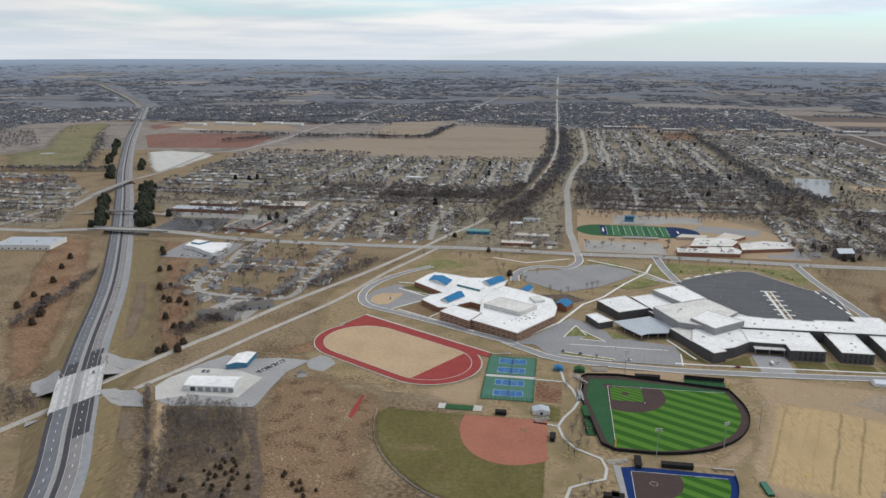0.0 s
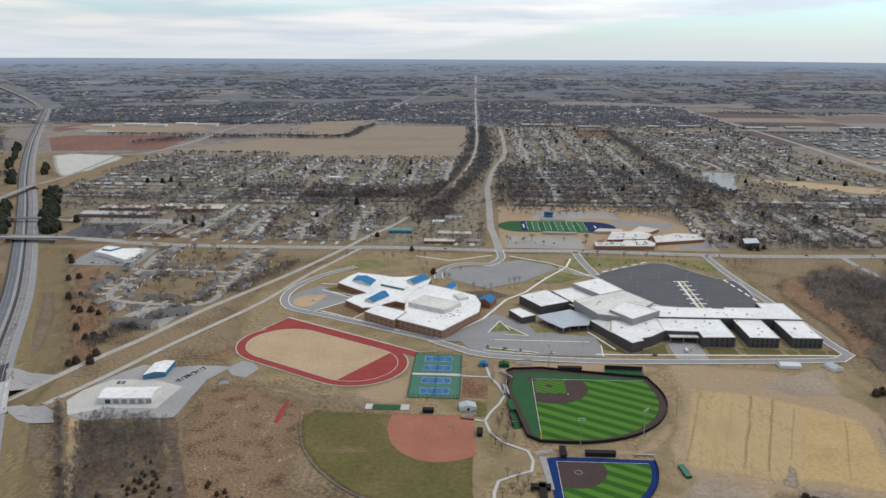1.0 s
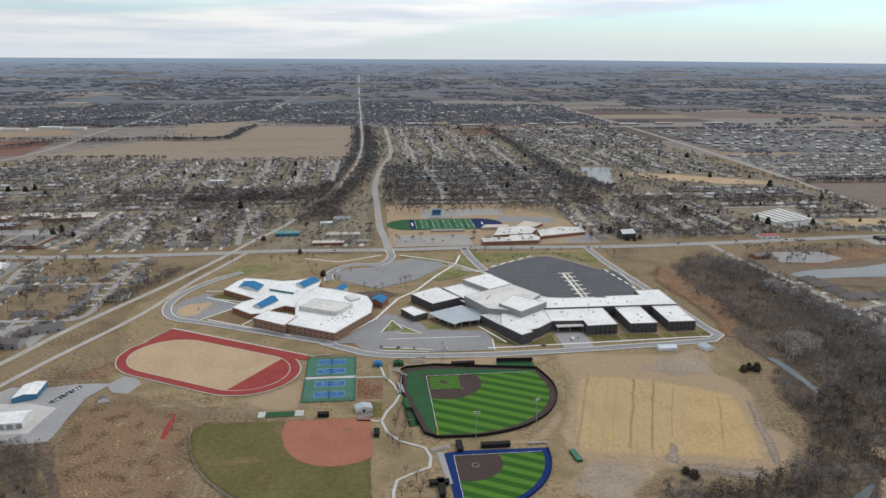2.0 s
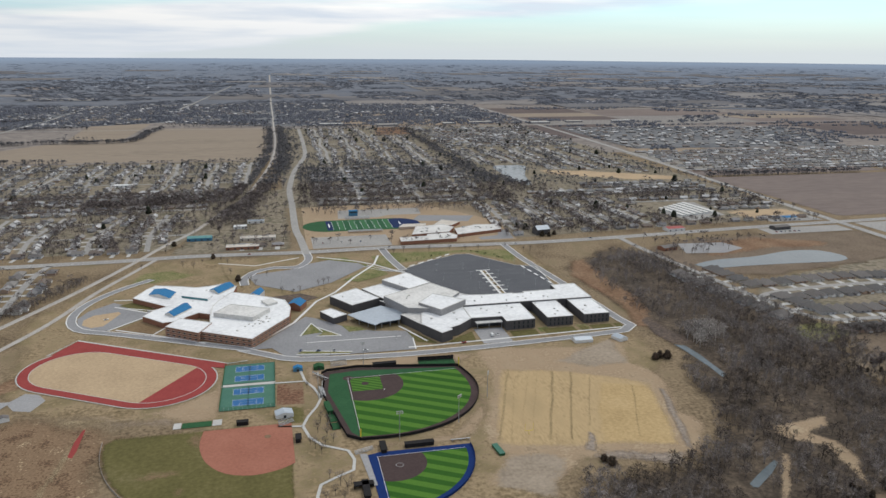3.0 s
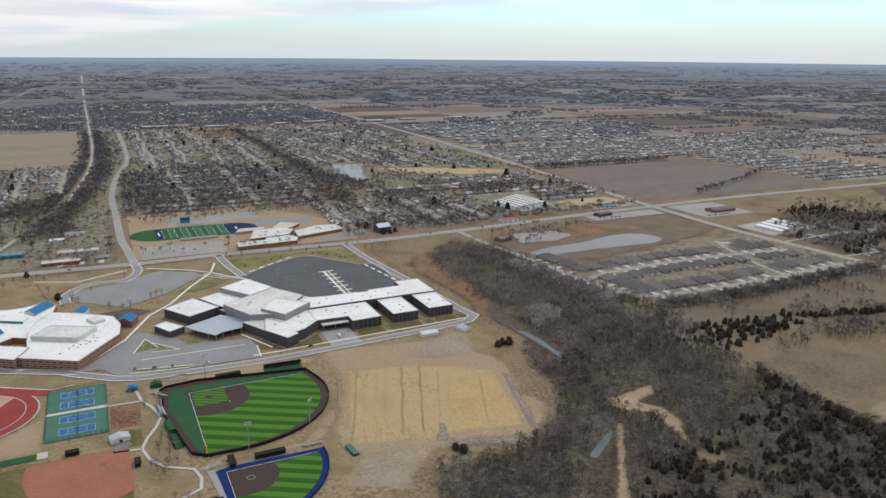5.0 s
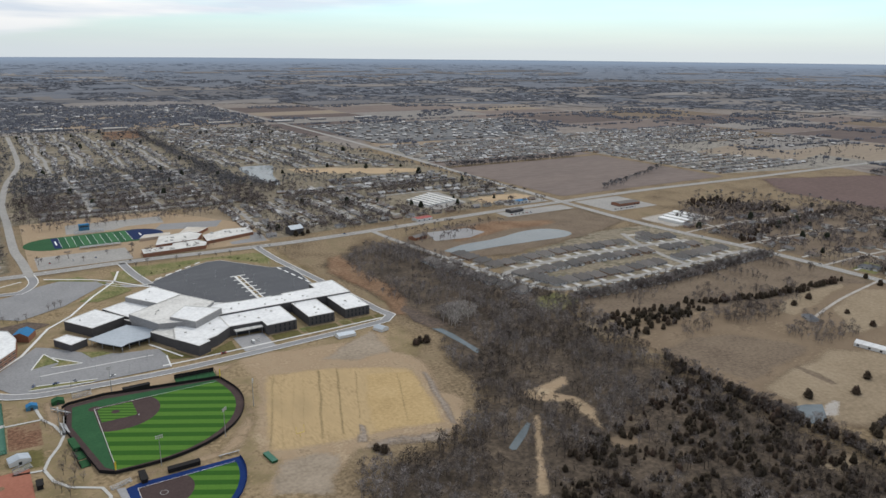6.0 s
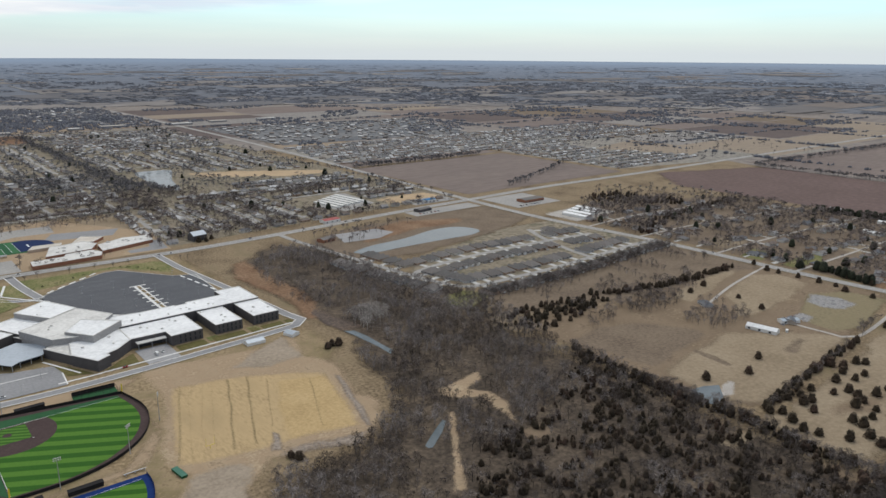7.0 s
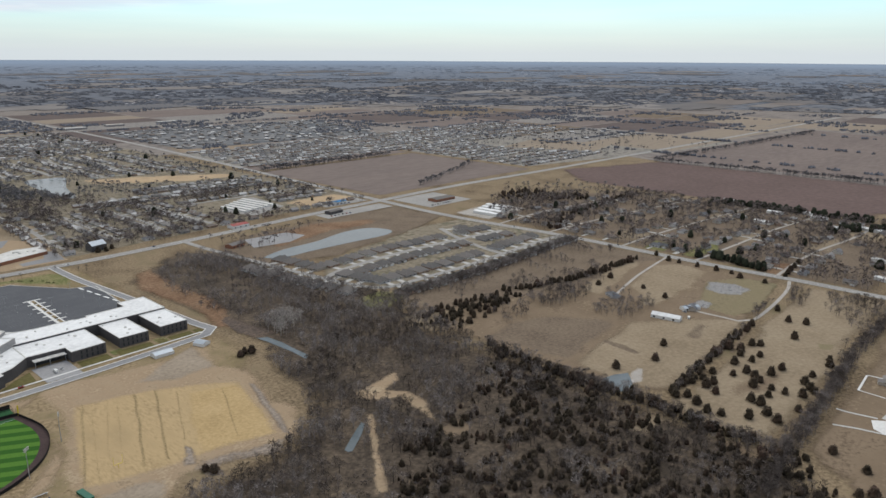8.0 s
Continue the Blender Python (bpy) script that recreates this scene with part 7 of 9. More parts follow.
# lots and walks round the schools
def build_lots():
    lot = [(147, 876), (186, 909), (232, 936), (250, 935), (294, 872), (319, 860), (312, 756), (222, 746), (190, 757), (171, 795)]
    big = setting("parking_lot", (lambda g: (g.face([(*p, 0.41) for p in lot[::-1]]), g)[1])(Geo()), "newasphalt", "wide empty lot of new dark asphalt", "parking lot")
    g = Geo()
    for k in range(9):
        y = 768 + k * 17
        x0, x1 = 180 - 6 * max(0, k - 4), 305
        if y < 800:
            x0 = 205
        if y > 860:
            x1 = 290 - (y - 860) * 0.75
            x0 = 150 + (y - 876) * 1.35
        n = int((x1 - x0) / 2.8)
        for i in range(n):
            g.box(x0 + i * 2.8, x0 + i * 2.8 + 0.12, y - 5, y + 5, 0.405, 0.43)
    part("stall_lines", g, "asphalt", big, "thin painted stall lines")
    for (x, y), (dx, dy), n in (((160, 891), (14, 10.5), 5), ((302, 866), (2.5, -17), 6)):
        for i in range(n):
            g = Geo()
            g.ribbon([(x + dx * i, y + dy * i), (x + dx * (i + 0.6), y + dy * (i + 0.6))], 2.2, 0.46)
            part("marking", g, "paint", big, "white painted block")
    for i in range(6):
        g = Geo(); g.box(243 + i * 0.4, 248 + i * 0.4, 762 + i * 16, 774 + i * 16, 0.35, 0.55)
        part("island", g, "lawn", big, "planted kerbed island")
        g = Geo(); g.box(237 + i * 0.4, 255 + i * 0.4, 774.6 + i * 16, 777 + i * 16, 0.35, 0.57); g.box(241 + i * 0.4, 244 + i * 0.4, 761 + i * 16, 775 + i * 16, 0.35, 0.58); g.box(247.5 + i * 0.4, 249 + i * 0.4, 761 + i * 16, 775 + i * 16, 0.35, 0.58)
        part("island_kerb", g, "walk", big, "pale kerbs and crosswalk")
    g = Geo(); g.ribbon(lot + lot[:1], 0.9, 0.5)
    part("kerb", g, "concrete", big)
    patch("parking_lot", [(-12, 652), (25, 657), (110, 656), (120, 648), (118, 622.5), (24, 624), (0, 630)], "asphalt", "grey asphalt lot before the high school", "parking lot", 0, 0.41)
    patch("parking_lot", [(-40, 890), (-30, 850), (15, 815), (58, 842), (108, 905), (80, 948), (40, 930), (10, 905)], "asphalt", "grey asphalt lot of the grade school", "parking lot", 0, 0.41)
    patch("drop_off", [(-32, 652), (-22, 664), (8, 708), (22, 730), (33, 722), (60, 692), (86, 676), (116, 670), (128, 650), (120, 646), (20, 650)], "asphalt", "grey asphalt drop-off lane", "road", 0, 0.405)
    patch("island_lawn", [(15, 677), (27, 708), (36, 682)], "verge", "kerbed green lawn", "lawn", 0, 0.47)
    patch("island_lawn", [(31, 674), (36, 679), (31, 696), (53, 671)], "verge", "kerbed green lawn", "lawn", 0, 0.475)
    patch("island_lawn", [(56, 697), (74, 688), (80, 680), (62, 678)], "verge", "green winter lawn by the entrance", "lawn", 0, 0.47)
    patch("island_lawn", [(10, 633), (16, 638), (60, 628), (56, 625)], "verge", "narrow kerbed green lawn", "lawn", 0, 0.47)
    for ring in ([(15, 676), (27, 709)], [(36.5, 683), (27, 709)], [(30, 673), (54, 670)], [(31, 698), (54, 670)], [(10, 632), (57, 624.5)], [(16, 638.5), (60, 628.5)], [(20, 658), (110, 657)], [(120, 650), (118, 623)]):
        g = Geo(); g.ribbon(ring, 1.2, 0.52)
        setting("kerb", g, "walk", "pale concrete kerb", "kerb")
    patch("corner_lawn", [(-78, 951), (24, 962), (22, 915), (0, 925), (-38, 905), (-56, 870), (-64, 875)], "lawn", "brown lawn by the entry drive", "lawn", 2, 0.39)
    patch("corner_lawn", [(46, 950), (110, 910), (106, 900), (84, 950)], "verge", "green lawn beside the lot", "lawn", 0, 0.44)
    patch("corner_lawn", [(72, 848), (116, 906), (129, 862), (90, 838)], "verge", "green lawn beside the lot", "lawn", 0, 0.44)
    patch("corner_lawn", [(119, 949), (136, 949), (140, 886), (120, 898)], "verge", "green lawn beside the lot", "lawn", 0, 0.44)
    patch("dark_lawn", [(-18, 800), (6, 775), (20, 775), (40, 790), (20, 808)], "brush", "dark mulched bed by the brick school", "bed", 0, 0.44)
    patch("loop_lawn", [(-195, 748), (-197, 763), (-190, 776), (-167, 783), (-164, 777), (-174, 742), (-185, 739)], "tan", "tan grass inside the school loop", "lawn", 0, 0.44)
    patch("loop_paving", [(-198, 745), (-204, 768), (-198, 790), (-178, 814), (-135, 781), (-139, 758), (-166, 728), (-184, 729)], "asphalt", "grey asphalt school loop", "road", 0, 0.395)
    patch("court_lawn", [(-157, 727), (-140, 753), (-119, 742), (-111, 729), (-124, 710)], "brownlawn", "brown lawn beside the brick school", "lawn", 0, 0.43)
    patch("court_lawn", [(-171, 803), (-158, 811), (-130, 791), (-140, 777)], "olive", "strip of lawn beside the brick school", "lawn", 0, 0.43)
    for k, x in enumerate((246, 287)):
        patch("court_lawn", rect(x, x + 11, 640, 652), "verge", "green lawn between school wings", "lawn", 0, 0.42)
    for x0, x1 in ((216, 243), (250, 283), (288, 296), (300, 323), (326, 333)):
        patch("front_lawn", rect(x0, x1, 634, 648), "olive", "green-brown lawn in front of the school", "lawn", 0, 0.425)
    patch("front_lawn", [(150, 632), (178, 632), (180, 655), (166, 646)], "olive", "green-brown lawn in front of the school", "lawn", 0, 0.425)
    patch("front_lawn", [(122, 640), (141, 632), (128, 658), (116, 676)], "olive", "green-brown lawn in front of the school", "lawn", 0, 0.425)
    patch("forecourt", rect(183, 212, 622, 660), "greyconcrete", "pale concrete forecourt", "paving", 0, 0.42)
    for line, w in (([(112, 628), (140, 628), (150, 629), (330, 637)], 2.2), ([(-30, 660), (10, 714), (36, 776)], 2.8), ([(-72, 676), (-100, 694), (-160, 728)], 2.0), ([(-167, 728), (-139, 760)], 1.8), ([(-174, 799), (-138, 775)], 1.8), ([(-124, 706), (-108, 736)], 1.6), ([(36, 776), (59, 804), (87, 859), (117, 908), (128, 950)], 2.6), ([(47, 958), (94, 930), (117, 908), (144, 870), (156, 858)], 2.4), ([(-78, 951), (-32, 931), (24, 960)], 2.2), ([(-179, 822), (-159, 820), (-132, 787)], 2.2), ([(-160, 792), (-132, 780), (-118, 770)], 1.6), ([(132, 640), (116, 676), (112, 684)], 2.0)):
        road("walkway", line, w, "walk", "pale concrete walkway by the schools", 0.47, "path", curve=False)
    for x, y, t, nm in ((277, 619, 0, "blue"), (314, 616, 20, "white")):
        s = thing("shed", "grey-roofed storage shed on bare dirt" if nm == "blue" else "pale metal shed with a pitched roof", "shed", (x, y - 8, 0), t)
        gable(s, [(-9, -5), (-9, 5), (9, 5), (9, -5)] if nm == "blue" else [(-5, -6), (5, -6), (5, 6), (-5, 6)], 2.8, 4.4, "roofgrey", "metalwall")
    f = thing("goal_post", "yellow football goal post on the practice field", "goal post", (168, 452, 0), 0)
    g = Geo(); g.pole((0, 0, 0), (0, 0, 3), 0.12, 0.12, 6)
    part("post", g, "yellow", f)
    g = Geo(); g.box(-3, 3, -0.1, 0.1, 3, 3.2)
    part("crossbar", g, "yellow", f)
    for s in (-3, 3):
        g = Geo(); g.pole((s, 0, 3), (s, 0, 9), 0.09, 0.09, 6)
        part("upright", g, "yellow", f)


build_lots()


def lamp_post(x, y):
    o = thing("lamp_post", "tall thin steel lot lamp on a concrete foot", "street lamp", (x, y, 0), 0, "lot lamps")
    g = Geo(); g.pole((0, 0, 0.3), (0, 0, 9), 0.11, 0.07, 6)
    part("pole", g, "steel", o)
    g = Geo(); g.pole((0, 0, 0.3), (0, 0, 1.1), 0.35, 0.35, 8)
    part("foot", g, "concrete", o)
    for s in (-1, 1):
        g = Geo(); g.box(min(0, s * 1.4), max(0, s * 1.4), -0.05, 0.05, 8.85, 8.95)
        arm = part("arm", g, "steel", o)
        g = Geo(); g.box(s * 1.7 - 0.4, s * 1.7 + 0.4, -0.2, 0.2, 8.8, 9.0)
        part("lamp_head", g, "steel", arm)


for x, y in [(20, 651), (62, 651), (104, 651), (40, 626), (85, 625)] + [(190 + 34 * i, 785 + 40 * j) for i in range(4) for j in range(3)] + [(0, 850), (40, 880), (70, 910)]:
    lamp_post(x, y)


def build_depot():
    patch("depot_yard", [(-302, 488), (-287, 481), (-222, 490), (-220, 556), (-208, 582), (-236, 584), (-262, 577), (-286, 582), (-306, 550), (-316, 512)], "greyconcrete", "pale concrete depot yard", "yard", 1, 0.42)
    patch("depot_drive", [(-316, 511), (-313, 530), (-299, 551), (-264, 553), (-236, 541), (-241, 503), (-279, 502), (-294, 494), (-303, 489)], "concrete", "bright new concrete apron", "yard", 0.6, 0.44)
    for o, quad, z0, z1, doors in ((thing("depot_shed", "long white metal shed with open bays", "shed"), [(-289, 508), (-291, 527), (-248, 531), (-248, 511)], 5, 7, True),
                                   (thing("depot_shed", "white-roofed shed with a blue wall", "shed"), [(-273, 552), (-257, 559), (-258, 583), (-274, 577)], 4.6, 6.2, False)):
        gable(o, quad if doors else [quad[0], quad[1], quad[2], quad[3]], z0, z1, "roofwhite", "metalwall" if doors else "bluewall")
        if doors:
            for i in range(6):
                t0, t1 = (i + 0.2) / 6.5, (i + 0.85) / 6.5
                a, b = Vector(quad[0]).lerp(Vector(quad[3]), t0 + 0.1), Vector(quad[0]).lerp(Vector(quad[3]), t1 + 0.1)
                # the dark first panel stands for the shade inside an open bay
                pane(o, a, b, 0.2, 3.9, "glass" if i < 1 else "greyconcrete", 0.1, "bay_door")
    s = thing("hut", "small pale hut on bare dirt", "hut", (-205, 551, 0), 20)
    gable(s, [(-4, -3), (4, -3), (4, 3), (-4, 3)], 2.6, 4, "shingles", "metalwall")


build_depot()
# ---------------------------------------------------------------- houses
def house_shapes(kind):
    """Walls, roof and smaller pieces of a one-storey house: 0 gable with a garage wing, 1 hip, 2 L-shaped, 3 wide dark duplex hip."""
    w, r = Geo(), Geo()
    L, D, h = ((15, 9, 3.0), (16, 10.5, 3.0), (14, 8.5, 3.2), (17.5, 17, 3.0))[kind]
    w.box(-L / 2, L / 2, -D / 2, D / 2, 0, h)
    e, p = 0.6, (2.6, 2.6, 3.0, 5.0)[kind]

    def gabled(x0, x1, y0, y1, z, rise, along):
        if along == "x":
            m = (y0 + y1) / 2
            r.face([(x0, y0, z), (x1, y0, z), (x1, m, z + rise), (x0, m, z + rise)])
            r.face([(x1, y1, z), (x0, y1, z), (x0, m, z + rise), (x1, m, z + rise)])
            w.face([(x0 + e, y1 - e, z), (x0 + e, y0 + e, z), (x0 + e, m, z + rise * 0.92)])
            w.face([(x1 - e, y0 + e, z), (x1 - e, y1 - e, z), (x1 - e, m, z + rise * 0.92)])
        else:
            m = (x0 + x1) / 2
            r.face([(x0, y1, z), (x0, y0, z), (m, y0, z + rise), (m, y1, z + rise)])
            r.face([(x1, y0, z), (x1, y1, z), (m, y1, z + rise), (m, y0, z + rise)])
            w.face([(x0 + e, y0 + e, z), (x1 - e, y0 + e, z), (m, y0 + e, z + rise * 0.92)])

    def hipped(x0, x1, y0, y1, z, rise):
        k = min(x1 - x0, y1 - y0) / 2
        m = (y0 + y1) / 2
        a, b = (x0 + k, m, z + rise), (x1 - k, m, z + rise)
        r.face([(x0, y0, z), (x1, y0, z), b, a]); r.face([(x1, y1, z), (x0, y1, z), a, b])
        r.face([(x0, y1, z), (x0, y0, z), a]); r.face([(x1, y0, z), (x1, y1, z), b])

    if kind in (1, 3):
        hipped(-L / 2 - e, L / 2 + e, -D / 2 - e, D / 2 + e, h - 0.1, p)
    else:
        gabled(-L / 2 - e, L / 2 + e, -D / 2 - e, D / 2 + e, h - 0.1, p, "x")
    if kind != 1:
        gx = (L / 2 - 3.4, 0, -L / 2 + 3.2, L / 2 - 4)[kind]
        w.box(gx - 3.2, gx + 3.2, -D / 2 - 4, -D / 2, 0, h)
        gabled(gx - 3.8, gx + 3.8, -D / 2 - 4.6, -D / 2 + 2.5, h - 0.1, 2.0, "y")
    if kind == 3:
        w.box(-L / 2 + 1, -L / 2 + 7, -D / 2 - 3, -D / 2, 0, h)
        gabled(-L / 2 + 0.4, -L / 2 + 7.6, -D / 2 - 3.6, -D / 2 + 2.5, h - 0.1, 2.0, "y")
    return w, r, L, D


SHAPES = [house_shapes(k) for k in range(4)]
TEMPLATE = []
LABELS = ["one-storey gabled house with a garage wing", "one-storey house with a hipped shingle roof", "small L-shaped house with a shingle roof", "wide brick duplex with a dark hipped roof"]
M["darkshingles"] = choice("dark_shingles", [(0.135, 0.122, 0.112), (0.165, 0.15, 0.138), (0.115, 0.108, 0.102)])


def house_template(kind):
    w, r, L, D = SHAPES[kind]
    o = thing("house", LABELS[kind], "house", (0, 0, -50))
    part("wall", w, "walls", o)
    top = part("roof", r, "darkshingles" if kind == 3 else "shingles", o)
    for x in (-L * 0.3, L * 0.05):
        for s in (-1, 1):
            g = Geo(); g.box(x, x + 1.6, s * D / 2 - 0.06, s * D / 2 + 0.06, 1.0, 2.2)
            part("window", g, "glass", o)
    if kind != 1:
        gx = (L / 2 - 3.4, 0, -L / 2 + 3.2, L / 2 - 4)[kind]
        g = Geo(); g.box(gx - 2.4, gx + 2.4, -D / 2 - 4.08, -D / 2 - 3.95, 0.05, 2.3)
        part("garage_door", g, "metalwall", o)
    g = Geo(); g.box(-0.5 - L * 0.12, 0.5 - L * 0.12, -D / 2 - 0.07, -D / 2 + 0.05, 0.05, 2.15)
    part("door", g, "bark", o)
    if kind in (0, 2):
        g = Geo(); g.box(-L * 0.3, -L * 0.3 + 0.9, -0.4, 0.4, 3, 6.3)
        part("chimney", g, "redbrick", top)
    return o


HOUSES = []         # x, y, turn, kind
DRIVES = Geo()


def along(pts, lot, back, sides=(-1, 1), kinds=(0, 1, 2), zone=None, out=(), start=8.0, drive=True, skip=0.08):
    """Houses on both sides of a street, facing it."""
    P = np.array([p[:2] for p in pts], float)
    seg = np.r_[0, np.cumsum(np.linalg.norm(np.diff(P, axis=0), axis=1))]
    s = start
    while s < seg[-1] - start * 0.6:
        x, y = np.interp(s, seg, P[:, 0]), np.interp(s, seg, P[:, 1])
        x2, y2 = np.interp(s + 1, seg, P[:, 0]), np.interp(s + 1, seg, P[:, 1])
        x1, y1 = np.interp(s - 1, seg, P[:, 0]), np.interp(s - 1, seg, P[:, 1])
        d = Vector((x2 - x1, y2 - y1)).normalized()
        for sd in sides:
            n = Vector((d.y, -d.x)) * sd
            j = rng.uniform(-1.5, 1.5)
            q = Vector((x, y)) + n * (back + j)
            if zone and not inside(np.array([[q.x, q.y]]), zone)[0]:
                continue
            if any(inside(np.array([[q.x, q.y]]), o)[0] for o in out) or rng.random() < skip:
                continue
            if not off_roads(np.array([[q.x, q.y]]), 8.5)[0]:
                continue
            if any((q.x - h[0]) ** 2 + (q.y - h[1]) ** 2 < 15 ** 2 for h in HOUSES[-60:]):
                continue
            turn = math.degrees(math.atan2(n.y, n.x)) - 90
            HOUSES.append((q.x, q.y, turn, int(rng.choice(kinds))))
            if drive and (kinds == (3,) or len(HOUSES) < 150 or rng.random() < 0.5):
                side = Vector((d.x, d.y)) * rng.uniform(-4, 4)
                a = Vector((x, y)) + n * 3.5 + side
                b = q - n * 5 + side
                DRIVES.ribbon([(a.x, a.y), (b.x, b.y)], 6.5 if kinds == (3,) else rng.uniform(3.5, 6.5), 0.37)
        s += lot * rng.uniform(0.92, 1.12)


def street_grid(zone, y0, y1, pitch, lot, xs, out=(), width=7.5, wobble=14, swap=False):
    """Streets across a zone (east-west, or north-south with swap), with houses, and a few cross streets."""
    def turned(pts):
        return [(b, a) for a, b in pts] if swap else [tuple(p) for p in pts]
    own = turned(zone)
    Z = np.array(own)

    def free(a, b):
        q = np.array(turned(list(zip(a, b))))
        ok = inside(q, zone)
        for o in out:
            ok &= ~inside(q, o)
        return ok
    y = y0
    while y < y1:
        xx = np.arange(Z[:, 0].min(), Z[:, 0].max(), 20.0)
        yy = y + wobble * np.array([noise.noise(Vector((x / 150, y / 90, 1.1))) for x in xx])
        run = []
        for x, v, k in list(zip(xx, yy, free(xx, yy))) + [(0, 0, False)]:
            if k:
                run.append((x, v))
            else:
                if len(run) > 3:
                    road("street", turned(run), width, "street", "pale concrete residential street", 0.385)
                    along(smooth(turned(run)), lot, 17, zone=zone, out=out)
                run = []
        y += pitch * rng.uniform(0.9, 1.12)
    for x in xs:
        vv = np.arange(y0 - 15, y1 + 15, 25.0)
        xv = np.array([x + 10 * noise.noise(Vector((x, v / 100, 2.2))) for v in vv])
        ok = free(xv, vv)
        run = [p for p, k in zip(zip(xv, vv), ok) if k]
        if len(run) > 3 and max(abs(a[1] - b[1]) for a, b in zip(run[:-1], run[1:])) < 40:
            road("street", turned(run), width, "street", "pale concrete residential street", 0.375)


BARE = [[(480, 1400), (610, 1400), (620, 1720), (480, 1720)], [(420, 1520), (475, 1520), (475, 2600), (420, 2600)], [(585, 1650), (717, 1610), (885, 1510), (885, 1430), (750, 1448), (590, 1560)],
        rect(755, 895, 1055, 1135), rect(635, 755, 1060, 1225), [(300, 2400), (460, 2420), (480, 2690), (300, 2690)], rect(360, 420, 1000, 1050)]

# the estate beside the pond
for pts, sd in (([(556, 609), (690, 606), (868, 615), (900, 613)], (-1, 1)), ([(560, 706), (662, 714), (780, 708), (868, 699)], (-1, 1)), ([(506, 800), (512, 760), (520, 715), (532, 650), (545, 622)], (-1, 1)), ([(812, 768), (790, 722)], (-1,))):
    along(smooth(pts, 6), 21.5, 25, sd, (3,), skip=0.0, start=6)
# crescent by the railway
along(smooth([(-422, 960), (-424, 930), (-414, 860), (-412, 785), (-400, 755), (-370, 742), (-310, 738), (-288, 748), (-285, 800), (-290, 960)], 6), 20, 17, out=[[(-520, 880), (-430, 880), (-430, 970), (-520, 970)]])
along([(-405, 860), (-298, 862)], 20, 17)
along([(-270, 1003), (-150, 1003)], 22, 24, (-1,)), along([(-540, 1018), (-300, 1000)], 24, 24, (-1,))
N_NEAR = len(HOUSES)
along([(320, 1000), (900, 1030)], 26, 26, (-1,), out=BARE, drive=False)
along([(-60, 1008), (20, 1004)], 24, 26, (-1,))
for lane in ([(912, 300), (1060, 305), (1200, 290), (1330, 285)], [(912, 405), (1040, 400), (1180, 395), (1320, 380)], [(910, 515), (1060, 512), (1320, 490)], [(905, 640), (1080, 630), (1310, 600)], [(900, 730), (1060, 735), (1240, 700)]):
    road("country_lane", lane, 4.5, "gravel", "narrow pale gravel lane between country houses", 0.39)
    along(smooth(lane), 34, 22, zone=ZONES["rural"], skip=0.25)
along([(925, 320), (925, 780)], 36, 24, (1,), zone=ZONES["rural"], skip=0.2)
# country houses
for x, y, t, k in ((730, 320, 20, 0), (709, 405, 60, 1), (955, 470, 90, 0), (965, 400, 80, 1), (985, 330, 100, 2), (1040, 440, 10, 0), (1065, 350, 30, 1), (1010, 540, 70, 0), (1085, 520, 0, 2), (1120, 420, 60, 0), (1150, 330, 20, 1), (1180, 480, 90, 0), (1210, 400, 10, 2),
                   (1060, 620, 40, 1), (1130, 640, 80, 0), (1200, 580, 20, 0), (1250, 500, 70, 2), (1270, 400, 0, 1), (960, 650, 90, 0), (1000, 720, 60, 2), (1300, 330, 30, 0), (1290, 620, 50, 1), (950, 225, 90, 0), (985, 180, 90, 1), (1050, 220, 20, 2), (668, 118, 15, 0)):
    HOUSES.append((x, y, t, k))
N_THINGS = len(HOUSES)
street_grid([(330, 1040), (620, 1055), (620, 1300), (330, 1300)], 360, 610, 74, 20, (1120, 1220), BARE, swap=True)
street_grid([(620, 1055), (900, 1065), (900, 1300), (620, 1300)], 1150, 1290, 76, 21, (690, 820), BARE)
street_grid([(-560, 1290), (-110, 1290), (-60, 1480), (-560, 1480)], 1310, 1470, 76, 20, (-480, -330), [rect(-660, -440, 1020, 1290)])
street_grid([(-440, 1030), (-150, 1030), (-95, 1290), (-440, 1290)], -420, -110, 78, 21, (1120, 1220), swap=True)
street_grid([(-800, 1330), (-560, 1290), (-560, 1880), (-840, 1880)], 1340, 1870, 82, 22, (-700,))
street_grid([(-560, 1500), (-60, 1500), (-30, 1880), (-560, 1880)], -540, -50, 80, 20, (1580, 1700, 1810), swap=True)
street_grid([(70, 1300), (425, 1300), (425, 1760), (70, 1760)], 1320, 1750, 78, 20, (150, 260, 360), BARE)
street_grid([(105, 1780), (425, 1780), (425, 2660), (105, 2660)], 130, 420, 80, 19, (1860, 2020, 2200, 2380, 2540), BARE, swap=True)
street_grid([(475, 1310), (895, 1310), (895, 1440), (475, 1440)], 1330, 1430, 76, 20, (560, 720, 840), BARE)
street_grid([(600, 1470), (900, 1500), (900, 2050), (480, 2050), (480, 1730)], 500, 890, 78, 19, (1640, 1780, 1930), BARE, swap=True)
street_grid([(480, 2070), (905, 2070), (905, 2660), (480, 2660)], 2090, 2650, 78, 20, (560, 680, 800), BARE)
street_grid(ZONES["west_hood"], 1060, 1440, 90, 24, (-1300, -1050, -900))
street_grid(ZONES["east_hood"], 1560, 1880, 74, 18, (1100, 1300, 1500, 1700, 1900))
street_grid([(1440, 1090), (1800, 1000), (1820, 1130), (1700, 1370), (1740, 1530), (1440, 1530)], 1110, 1520, 74, 18, (1520, 1640))


